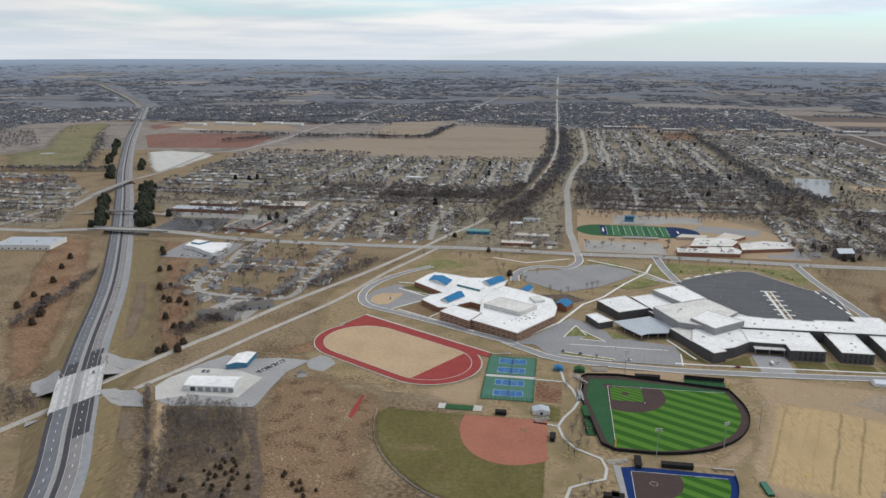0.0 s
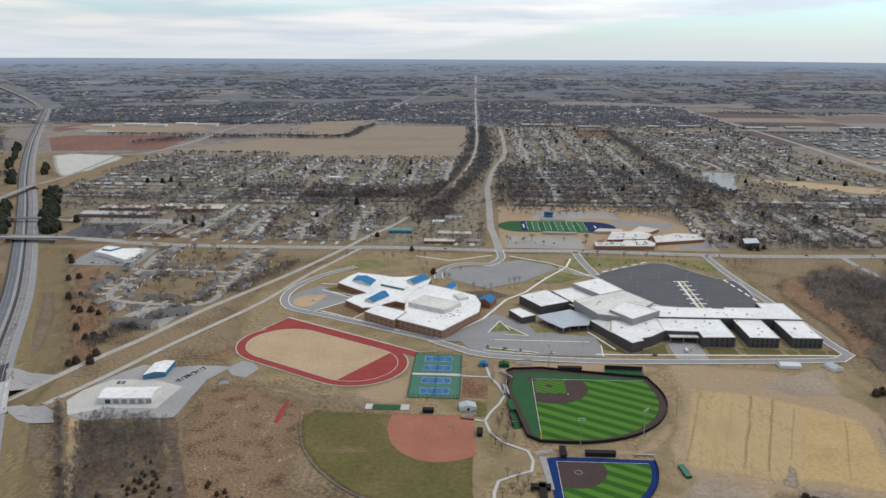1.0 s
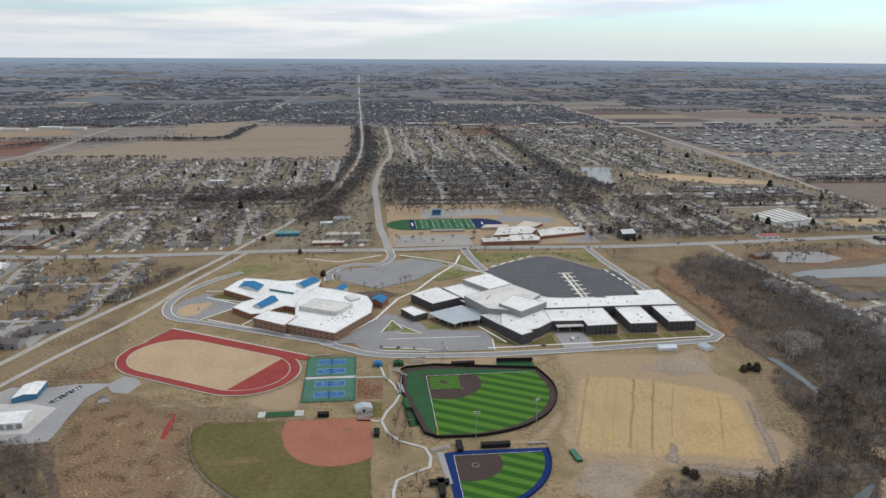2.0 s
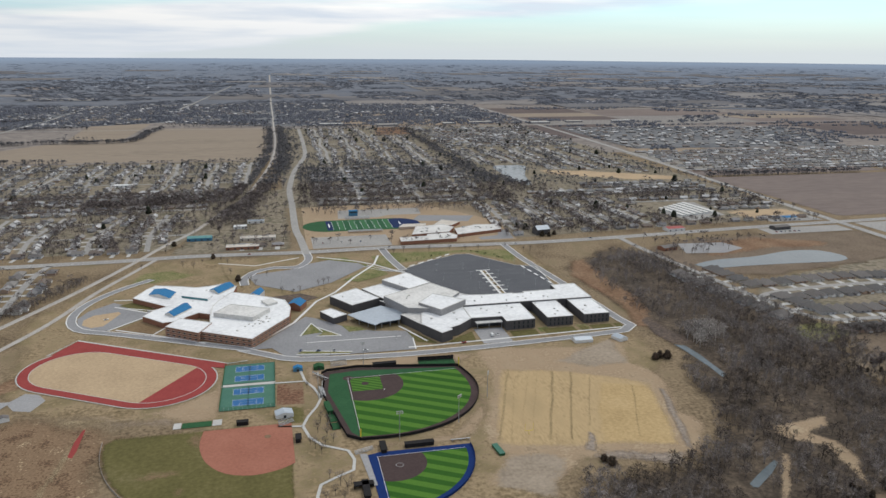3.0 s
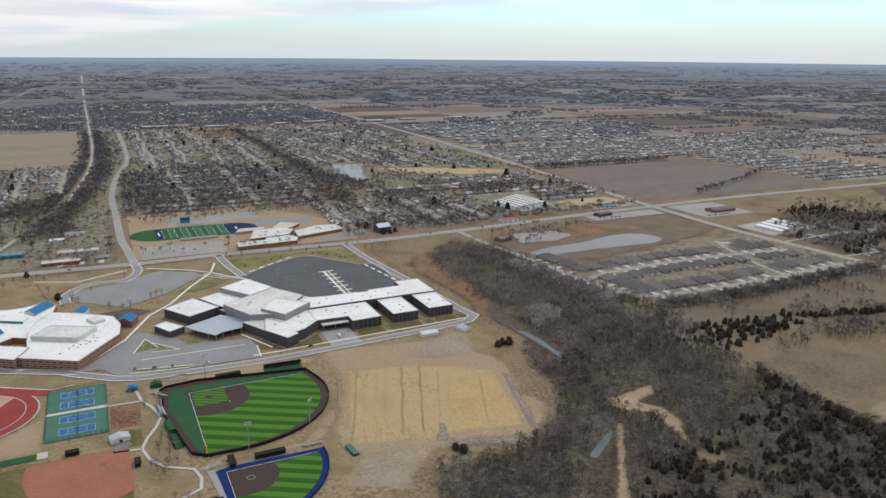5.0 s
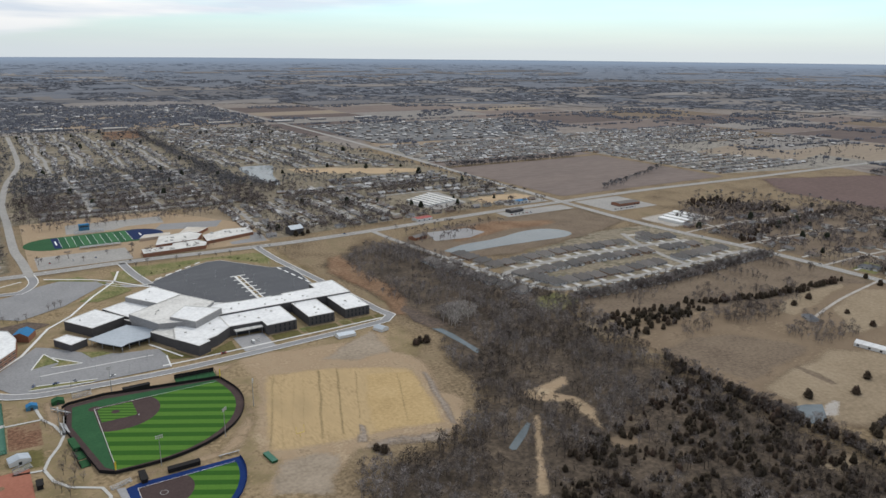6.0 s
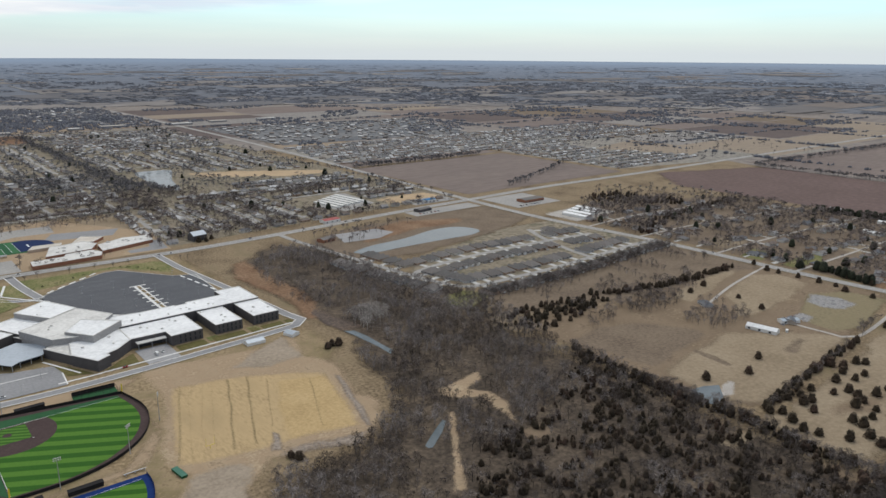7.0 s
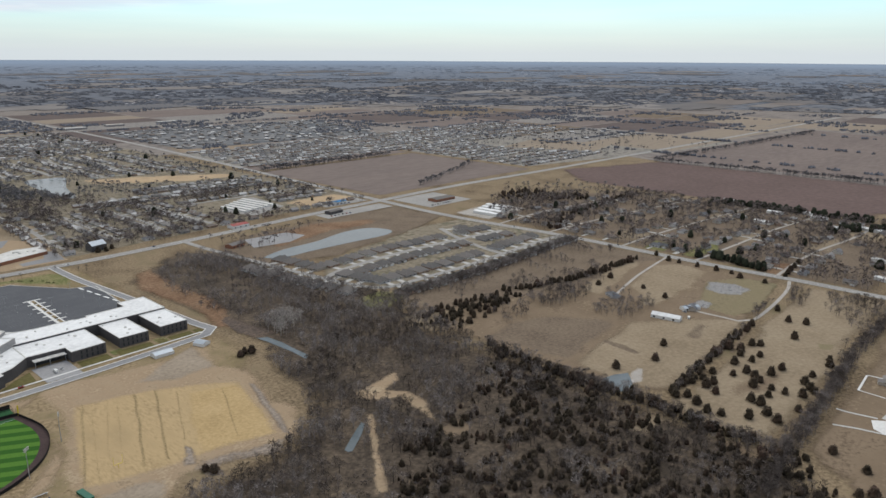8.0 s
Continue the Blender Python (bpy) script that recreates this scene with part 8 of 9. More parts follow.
def build_houses():
    tmpl = [house_template(k) for k in range(4)]
    for i, (x, y, t, k) in enumerate(HOUSES[:N_THINGS]):
        o = copy_thing(tmpl[k], pose(x, y, 0, 0, 0, t + 180))
        o["group"] = "estate houses" if k == 3 else "neighbourhood houses"
    for t in tmpl:
        for c in list(t.children_recursive):
            bpy.data.objects.remove(c)
        bpy.data.objects.remove(t)
    rest = HOUSES[N_THINGS:]
    for nm, which, mat, label in (("house_walls", 0, "wallsfar", "rows of pale one-storey house walls"), ("house_roofs", 1, "shinglesfar", "rows of grey and brown shingle roofs")):
        V, F, n = [], [], 0
        for x, y, t, k in rest:
            pv, pf = tri_arrays(SHAPES[k][which])
            c, s = math.cos(radians(t + 180)), math.sin(radians(t + 180))
            V.append(np.c_[pv[:, 0] * c - pv[:, 1] * s + x, pv[:, 0] * s + pv[:, 1] * c + y, pv[:, 2]])
            F.append(pf + n); n += len(pv)
        tagged(join_mesh(nm, np.concatenate(V), np.concatenate(F), mat), label, "houses", "", "stuff")
    setting("driveways", DRIVES, "concrete", "pale concrete driveways between houses and streets", "driveway")


build_houses()


def hall(name, label, cx, cy, turn, L, D, z, wall, roof, pitch=0.0, category="building"):
    o = thing(name, label, category, (cx, cy, 0), turn)
    q = [(-L / 2, -D / 2), (L / 2, -D / 2), (L / 2, D / 2), (-L / 2, D / 2)]
    if pitch:
        gable(o, [q[3], q[0], q[1], q[2]], z, z + pitch, roof, wall)
    else:
        block(o, q, z, wall, roof)
        for i in range(max(2, int(L / 18))):
            roof_unit(o, -L / 2 + (i + 0.5) * L / max(2, int(L / 18)), rng.uniform(-D / 4, D / 4), z - 0.35, 2.4, 1.8, 1.2)
    for i in range(max(2, int(L / 8))):
        a = -L / 2 + (i + 0.25) * L / max(2, int(L / 8))
        pane(o, (a, -D / 2), (a + 2.2, -D / 2), 0.8, 2.6)
    return o


def build_halls():
    patch("clinic_lot", [(-520, 880), (-430, 880), (-434, 965), (-520, 960)], "asphalt", "grey asphalt lot", "parking lot", 0, 0.39)
    c = thing("clinic", "white-roofed building with pale walls and blue trim", "building")
    block(c, [(-505, 925), (-488, 918), (-470, 905), (-448, 890), (-440, 902), (-446, 950), (-480, 945), (-505, 957)], 5.5, "metalwall", "roofwhite")
    block(c, [(-500, 935), (-485, 930), (-478, 945), (-498, 950)], 7.5, "bluewall", "roofwhite", 5)
    W = lambda *a: hall(*a)
    x, y = (-336.4, 673.6)
    W("apartment_house", "long low grey apartment house", x, y, -4, 42, 14, 5.5, "greyconcrete", "darkshingles", 2.5)
    x, y = (-311.3, 707.8)
    W("apartment_house", "long low grey apartment house", x, y, 28, 38, 13, 5.5, "greyconcrete", "darkshingles", 2.5)
    patch("apartment_lot", [(-360, 700), (-353, 726), (-324, 734), (-304, 718), (-307, 665), (-324, 691)], "street", "pale concrete lot between apartment houses", "parking lot", 0, 0.385)
    W("warehouse", "long low warehouse with a pale grey roof", -725, 905, 8, 78, 46, 7, "metalwall", "roofgrey")
    W("office", "long low brick office with a grey roof", -588, 1165, 0, 120, 26, 6, "redbrick", "roofgrey")
    W("office", "low wing with a tan membrane roof", -600, 1215, 2, 80, 24, 6, "redbrick", "rooftan")
    W("office", "low brick building with a dark roof", -470, 1062, -6, 52, 60, 6, "redbrick", "darkshingles")
    W("office", "low building with a pale flat roof", -530, 1235, 4, 40, 24, 6, "greyconcrete", "roofcream")
    W("office", "low building with a brown flat roof", -470, 1225, 5, 78, 40, 6, "redbrick", "rooftan")
    patch("office_lot", [(-610, 1026), (-508, 1024), (-520, 1110), (-612, 1106)], "newasphalt", "dark asphalt lot", "parking lot", 0, 0.385)
    patch("office_lot", [(-660, 1116), (-440, 1116), (-420, 1150), (-652, 1150)], "street", "pale lot", "parking lot", 0, 0.386)
    patch("office_lot", [(-660, 1182), (-520, 1184), (-520, 1200), (-660, 1198)], "street", "pale lot", "parking lot", 0, 0.384)
    patch("office_lawn", [(-436, 1016), (-340, 1020), (-350, 1100), (-440, 1106)], "tanpasture", "tan lawn beside offices", "lawn", 3, 0.36)
    hall("store", "teal metal shop building by the arterial road", -112, 1085, 0, 34, 16, 4.5, "bluewall", "roofgreen", 1.6)
    hall("shop", "low shop with a red-brown wall", -50, 1025, 0, 44, 16, 4.5, "redbrick", "rooftan")
    hall("shop", "low white building by the railway", -58, 1150, 5, 20, 12, 4, "metalwall", "roofwhite", 1.2)
    hall("shop", "low grey building by the railway", -35, 1185, 0, 26, 12, 4, "metalwall", "roofgrey", 1.2)
    hall("shop", "low tan flat-roofed shop building", -30, 1072, 0, 50, 14, 4.5, "rooftan", "rooftan")
    hall("shed", "long white shed among bare trees", -300, 1560, 0, 40, 12, 4, "metalwall", "roofwhite", 1.2)
    hall("shed", "long white shed among bare trees", -180, 1420, 0, 36, 12, 4, "metalwall", "roofwhite", 1.2)
    hall("big_house", "tall house with a pale grey metal roof by the arterial road", 388, 1028, 10, 22, 16, 8, "darkbrick", "roofgrey", 5, "house")
    patch("storage_yard", [(640, 1133), (735, 1215), (752, 1205), (745, 1095), (665, 1062)], "street", "pale paved storage yard", "yard", 0, 0.385)
    for i in range(6):
        hall("storage_row", "long pale storage unit row", 664 + i * 13, 1128 + i * 5.5, 97, 66 + 4 * i, 7.5, 3, "metalwall", "roofcream", 0.5)
    for i in range(4):
        hall("storage_row", "long white metal storage shed", 946 + i * 19, 792 + i * 7, 94, 48, 13, 4.5, "metalwall", "roofwhite", 1.2)
    patch("storage_yard", [(915, 760), (1035, 770), (1035, 850), (915, 840)], "gravel", "pale gravel yard", "yard", 3, 0.385)
    hall("petrol_station", "blue-roofed shop at the crossroads", 830, 1045, 5, 26, 14, 4.5, "metalwall", "roofblue", 1)
    hall("petrol_station", "dark-roofed station at the crossroads", 770, 985, 8, 30, 14, 5, "darkbrick", "darkshingles", 1.5)
    patch("station_lot", rect(790, 885, 1030, 1075), "street", "pale concrete forecourt", "parking lot", 0, 0.385)
    patch("station_lot", rect(735, 880, 955, 992), "street", "pale concrete forecourt", "parking lot", 0, 0.385)
    hall("shop", "low brown shop near the crossroads", 985, 935, 0, 50, 22, 5, "redbrick", "darkshingles", 1.5)
    patch("shop_lot", rect(920, 1030, 900, 1000), "street", "pale concrete lot", "parking lot", 0, 0.385)
    patch("chapel_lot", [(545, 880), (600, 872), (640, 890), (630, 925), (560, 930)], "greyconcrete", "grey lot among trees", "parking lot", 0, 0.39)
    hall("chapel", "low brown building beside a lot", 530, 905, 15, 24, 14, 4.5, "redbrick", "darkshingles", 2)
    hall("red_shop", "shop with a red roof", 600, 1010, 5, 30, 16, 4.5, "metalwall", "redroof", 1.5)
    hall("house", "white house with a white porch beside a concrete yard", 594, 92, 12, 20, 12, 4, "metalwall", "roofwhite", 2.5, "house")
    for x, y, t, L in ((1308, 371, 80, 26), (1270, 284, 80, 34), (1081, 223, 80, 24), (990, 198, 80, 22), (1300, 440, 85, 26), (1210, 430, 70, 22), (1245, 330, 82, 18)):
        hall("shed", "long white metal shed among country houses", x, y, t, L, 10, 4, "metalwall", "roofwhite", 1.4)
    hall("barn", "long white quonset barn on the farm", 684, 327, -80, 30, 10, 3.5, "metalwall", "roofwhite", 2.4, "barn")
    hall("workshop", "low grey-roofed workshop on the farm", 728, 322, -30, 20, 9, 3.2, "metalwall", "roofgrey", 1.4)
    for x, y, t, L in ((1462, 469, 80, 40), (1449, 404, 78, 36), (1465, 540, 85, 24), (1340, 470, 85, 20), (1325, 420, 70, 18)):
        hall("shed", "white metal shed at the field's edge", x - 115, y, t, L, 10, 4, "metalwall", "roofwhite", 1.2)
    for i in range(5):
        hall("factory", "long white far-off industrial building", -1330 + i * 88, 2600 + 40 * (i % 2) + 18 * i, 0, 74, 26, 8, "metalwall", "roofwhite" if i % 2 else "rooftan")
    patch("factory_lot", [(-1460, 2560), (-1390, 2740), (-1040, 2800), (-905, 2500), (-1110, 2400)], "sand", "pale industrial yard", "yard", 4, 0.385)
    for i in range(7):
        hall("store", "far-off flat-roofed commercial building", 240 + 190 * i + rng.uniform(-40, 40), 2745 + rng.uniform(-20, 60), 0, rng.uniform(40, 90), 26, 7, "greyconcrete", "rooftan" if i % 2 else "roofcream")


M["roofgreen"] = material("teal_metal_roof", [(0.10, 0.24, 0.24), (0.12, 0.28, 0.27)], 0.1, 0.5, rough=0.5)
M["redroof"] = material("red_metal_roof", [(0.30, 0.07, 0.06), (0.34, 0.09, 0.08)], 0.1, 0.5, rough=0.5)
build_halls()
# ---------------------------------------------------------------- vehicles
def car_template(kind):
    o = thing("car", ("small saloon car with dark windows", "white delivery van with dark windows")[kind], "car", (0, 0, -70), 0, "parked and passing cars")
    g = Geo()
    L, W = ((4.6, 1.85), (6.4, 2.2))[kind]
    prof = ([(-L / 2, 0.35), (L / 2, 0.35), (L / 2, 0.75), (L * 0.24, 0.95), (-L * 0.38, 0.98), (-L / 2, 0.85)], [(-L / 2, 0.4), (L / 2, 0.4), (L / 2, 1.1), (L * 0.36, 1.3), (L * 0.28, 2.5), (-L / 2, 2.6)])[kind]
    n = len(prof)
    for s in (-W / 2, W / 2):
        g.v += [(x, s, z) for x, z in prof]
    g.f += [tuple(range(n - 1, -1, -1)), tuple(range(n, 2 * n))] + [(i, (i + 1) % n, n + (i + 1) % n, n + i) for i in range(n)]
    part("body", g, "car" if kind == 0 else "metalwall", o)
    g = Geo()
    if kind == 0:
        a, b = [(-L * 0.36, 0.95), (L * 0.22, 0.93), (L * 0.08, 1.45), (-L * 0.24, 1.47)], W / 2 - 0.15
    else:
        a, b = [(L * 0.29, 1.35), (L * 0.37, 1.32), (L * 0.30, 2.3), (L * 0.26, 2.3)], W / 2 + 0.02
    for s in (-b, b):
        g.v += [(x, s, z) for x, z in a]
    g.f += [(3, 2, 1, 0), (4, 5, 6, 7)] + [(i, (i + 1) % 4, 4 + (i + 1) % 4, 4 + i) for i in range(4)]
    part("cabin", g, "glass", o)
    for x in (-L * 0.31, L * 0.31):
        for s in (-1, 1):
            g = Geo(); g.pole((x, s * (W / 2 - 0.22), 0.34), (x, s * (W / 2 + 0.02), 0.34), 0.34, 0.34, 10)
            w = part("wheel", g, "rubber", o)
            g = Geo(); g.pole((x, s * (W / 2 + 0.02), 0.34), (x, s * (W / 2 + 0.04), 0.34), 0.2, 0.18, 8)
            part("rim", g, "steel", w)
    return o


def build_cars():
    tm = [car_template(0), car_template(1)]
    spots = [(-440, 640, 6.0, 118, 0), (-445, 655, 5.5, 118, 0), (-372, 515, 7.0, 118, 0), (-492, 745, 2.2, 118, 0)]
    spots += [(-243 + 1.5 * i, 552 + 3.1 * i, 0.46, 10, 0) for i in range(9)] + [(-290 + 4 * i, 545, 0.46, 90, 0) for i in range(2)]
    spots += [(30, 636, 0.45, 10, 0), (44, 634, 0.45, 95, 0), (14, 640, 0.45, 80, 0), (72, 628, 0.45, 0, 0), (196, 640, 0.45, 90, 1), (202, 642, 0.45, 90, 0), (165, 628, 0.47, 0, 0)]
    spots += [(-175, 760, 0.42, 30, 0), (150, 991, 0.5, 0, 0), (330, 975, 0.5, 180, 0), (-40, 988, 0.5, 0, 0), (450, 985, 0.5, 5, 0), (-600, 1004, 6.6, 0, 0), (620, 994, 0.5, 5, 0), (905, 700, 0.5, 90, 0), (915, 520, 0.5, 90, 0)]
    spots += [(-70 + 7 * i, 1040, 0.45, 90, 0) for i in range(4)] + [(800 + 9 * i, 1036, 0.45, 90, 0) for i in range(6)] + [(750 + 8 * i, 966, 0.45, 90, 0) for i in range(6)] + [(935 + 7 * i, 910, 0.45, 90, 0) for i in range(8)]
    spots += [(60 + 9 * i, 1030, 0.45, 90, 0) for i in range(0, 8, 3)] + [(-490 + 8 * i, 890, 0.45, 60, 0) for i in range(5)] + [(735, 330, 0.05, 30, 0), (715, 322, 0.05, 80, 0), (700, 310, 0.05, 20, 1)]
    for i, (x, y, z, t, k) in enumerate(spots):
        copy_thing(tm[k], pose(x, y, z, 0, 0, t))
    for t in tm:
        for c in list(t.children_recursive):
            bpy.data.objects.remove(c)
        bpy.data.objects.remove(t)


build_cars()
# ---------------------------------------------------------------- woods and trees
LITE_TREES = [bare_tree(30 + s, 1, 26, 0.05, 0.42) for s in range(5)]
HOUSE_GRID = {(int(h[0] // 9), int(h[1] // 9)) for h in HOUSES}


def off_houses(q):
    return np.array([(int(x // 9), int(y // 9)) not in HOUSE_GRID for x, y in q], bool) if len(q) else np.zeros(0, bool)


def hedge(line, width, step, jitter=1.0):
    """Points along a line of trees."""
    P = np.array(smooth(line, 8))
    seg = np.r_[0, np.cumsum(np.linalg.norm(np.diff(P, axis=0), axis=1))]
    n = int(seg[-1] / step)
    s = np.sort(rng.uniform(0, seg[-1], n))
    q = np.c_[np.interp(s, seg, P[:, 0]), np.interp(s, seg, P[:, 1])]
    return q + rng.normal(0, 0.5, q.shape) * width * 0.5


M["palewood"] = material("bleached_wood", [(0.30, 0.27, 0.24), (0.42, 0.39, 0.36)], 0.05, 0.3, island=0.3)


def build_woods():
    clear = [[(351, 427), (372, 426), (399, 433), (389, 416), (371, 411), (380, 397), (377, 374), (362, 351), (356, 348), (364, 371), (366, 396), (351, 405)], [(444, 242), (482, 236), (482, 220), (448, 221)], [(352, 337), (378, 334), (368, 320), (350, 322)],
             [(330, 391), (335, 388), (303, 345), (270, 301), (263, 306), (290, 336)],
             [(350, 579), (366, 591), (381, 582), (377, 539), (368, 507), (351, 495), (346, 528)], [(281, 354), (281, 361), (309, 380), (321, 389), (322, 380), (307, 366), (286, 352)]]
    main = [(150, 300), (180, 392), (252, 396), (296, 420), (326, 470), (332, 530), (356, 560), (380, 600), (362, 690), (372, 800), (400, 880), (470, 900), (505, 830), (520, 690), (536, 605), (545, 575), (520, 500), (500, 420), (494, 320), (498, 150), (420, 60), (250, 120)]
    cedar_land = [(262, 290), (330, 345), (400, 350), (500, 400), (500, 130), (420, 60), (270, 140)]
    q = sow(main, 6.0, 1, clear)
    q = q[off_roads(q)]
    gaps = np.array([noise.noise(Vector((x / 26, y / 26, 4.4))) for x, y in q]) + rng.normal(0, 0.1, len(q))
    q = q[gaps > -0.32]
    thin = inside(q, [(335, 590), (345, 690), (335, 840), (420, 940), (455, 770), (425, 640)])
    q = q[~thin | (rng.random(len(q)) < 0.35)]
    mixed = inside(q, cedar_land)
    q = q[~mixed | (rng.random(len(q)) < 0.6)]
    val = np.array([noise.noise(Vector((x / 34, y / 34, 1.7))) for x, y in q]) + rng.normal(0, 0.16, len(q)) + (q[:, 1] - 500) / 650
    lo, hi = np.quantile(val, (0.34, 0.68))
    for sel, mat, tall, label in ((val < lo, "twigsdark", 8.5, "dense dark thicket of bare trees"), ((val >= lo) & (val < hi), "twigs", 9.5, "dense wood of bare grey-brown deciduous trees"), (val >= hi, "twigsgrey", 10.5, "pale grey bare tree crowns in a wood")):
        strew("bare_wood", NEAR_TREES, q[sel], tall, mat, label, "woodland", 0.5)
    g = sow([(385, 612), (414, 622), (424, 596), (400, 578), (376, 572)], 6)
    strew("dead_trees", NEAR_TREES, g, 13, "palewood", "pale bleached bare trees by a creek", "trees", 0.25)
    c = clumped(sow(cedar_land, 4.8), 12, 0.5)
    strew("cedar_wood", CEDARS, c, 4.5, "cedar", "dark cedars scattered through the bare wood", "woodland", 0.45)
    b = clumped(sow(main, 4.6, 1, clear), 25, 0.5)
    strew("undergrowth", SHRUBS, b, 2.4, "twigs", "bare brown undergrowth", "undergrowth", 0.4)
    # cedar rows and hedges between the pastures
    rows = [hedge([(633, 505), (687, 487), (754, 472), (868, 466)], 12, 2.6), sow([(532, 494), (565, 513), (605, 499), (645, 489), (603, 469), (559, 464), (508, 458)], 8, 0.5), sow([(475, 503), (517, 523), (557, 515), (607, 506), (644, 496), (641, 481), (568, 471), (519, 470), (484, 481)], 7.0, 0.62), 
            hedge([(522, 239), (576, 245), (660, 251), (728, 256)], 8, 3.0), hedge([(498, 414), (493, 322), (496, 245), (490, 163)], 12, 3.0), sow([(1105, 897), (1172, 894), (1212, 763), (1181, 731), (1088, 829), (1073, 871)], 9, 0.85), hedge([(930, 650), (1050, 690), (1180, 700), (1300, 705)], 26, 3.0)]
    strew("cedar_rows", CEDARS[:3], np.concatenate(rows), 6.2, "cedar", "rows of dark cedars along pasture edges", "cedars", 0.4)
    rows = [hedge([(429, 132), (505, 141), (561, 144), (637, 150), (749, 158), (905, 152)], 14, 1.1), hedge([(498, 414), (493, 322), (496, 245), (490, 163), (500, 141)], 16, 1.0), hedge([(540, 578), (690, 572), (800, 580), (905, 585)], 30, 0.5), clumped(sow([(562, 466), (651, 481), (714, 500), (810, 492), (744, 436), (634, 441), (557, 434)], 6), 26, 0.5),
            hedge([(522, 239), (600, 247), (660, 251), (728, 256)], 7, 4), hedge([(429, 132), (505, 141), (561, 144), (637, 150), (749, 158), (905, 152)], 10, 1.3),
            sow([(628, 459), (688, 471), (725, 449), (700, 425), (651, 423), (622, 439)], 5.5, 0.9), sow([(656, 404), (676, 402), (702, 390), (729, 372), (712, 354), (654, 355), (644, 383)], 5.5, 0.9), sow([(700, 395), (740, 385), (740, 410), (715, 425)], 7, 0.6),
            clumped(sow([(560, 470), (640, 500), (720, 480), (900, 480), (900, 570), (600, 570)], 7), 30, 0.3), sow([(818, 238), (815, 255), (860, 265), (888, 268), (880, 244)], 5.5, 0.9), sow([(769, 158), (782, 178), (815, 203), (835, 226), (880, 195), (880, 165)], 6.5, 0.8),
            sow([(850, 217), (881, 229), (903, 180), (880, 172)], 5, 0.9), hedge([(742, 258), (780, 266), (820, 262)], 9, 1.6)]
    q = np.concatenate(rows)
    strew("hedge_trees", NEAR_TREES, q[off_roads(q, 1)], 8.0, "twigs", "bare hedgerow trees between pastures", "hedge", 0.35)
    # scrub beside the freeway and the dirt field
    q = np.concatenate([sow([(-240, 350), (-271, 440), (-292, 482), (-274, 492), (-237, 486), (-222, 478), (-206, 434), (-226, 426), (-238, 412), (-228, 372), (-222, 345)], 3.3, 0.8), clumped(sow([(-228, 345), (-228, 420), (-204, 430), (-180, 380), (-166, 345)], 4.5), 22, 0.35)])
    strew("scrub_wood", NEAR_TREES, q, 6.6, "scrub", "grey scrub of bare saplings", "scrub", 0.35)
    q = np.concatenate([hedge([(-236, 350), (-250, 384), (-268, 416), (-293, 461), (-318, 504)], 3, 1.8), hedge([(-360, 610), (-325, 690), (-272, 800), (-225, 905)], 20, 0.8), sow([(-420, 745), (-400, 740), (-350, 700), (-362, 640), (-385, 640), (-415, 700)], 9, 0.45), sow([(-470, 480), (-432, 486), (-420, 462), (-398, 440), (-420, 420), (-480, 430)], 6, 0.8), hedge([(-567, 871), (-546, 760), (-536, 695), (-531, 652), (-527, 610)], 14, 0.9), sow([(-430, 482), (-403, 481), (-383, 467), (-378, 449), (-393, 438)], 4.5, 0.9)])
    strew("trackside_trees", NEAR_TREES, q[off_roads(q, 1)], 7.5, "twigs", "bare trees along the railway", "trees", 0.35)


build_woods()


def cedar_thing(seed, tufts=110):
    o = thing("cedar_tree", "dark brown-green cedar standing alone in dry grass", "tree", (0, 0, -60), 0, "lone cedars")
    V, F = evergreen(seed, tufts)
    me = bpy.data.meshes.new("crown")
    me.from_pydata([tuple(v) for v in V], [], [tuple(map(int, f)) for f in F])
    part("crown", me, "cedar", o)
    g = Geo(); g.pole((0, 0, -0.05), (0, 0, 0.35), 0.035, 0.02, 6)
    part("trunk", g, "bark", o)
    return o


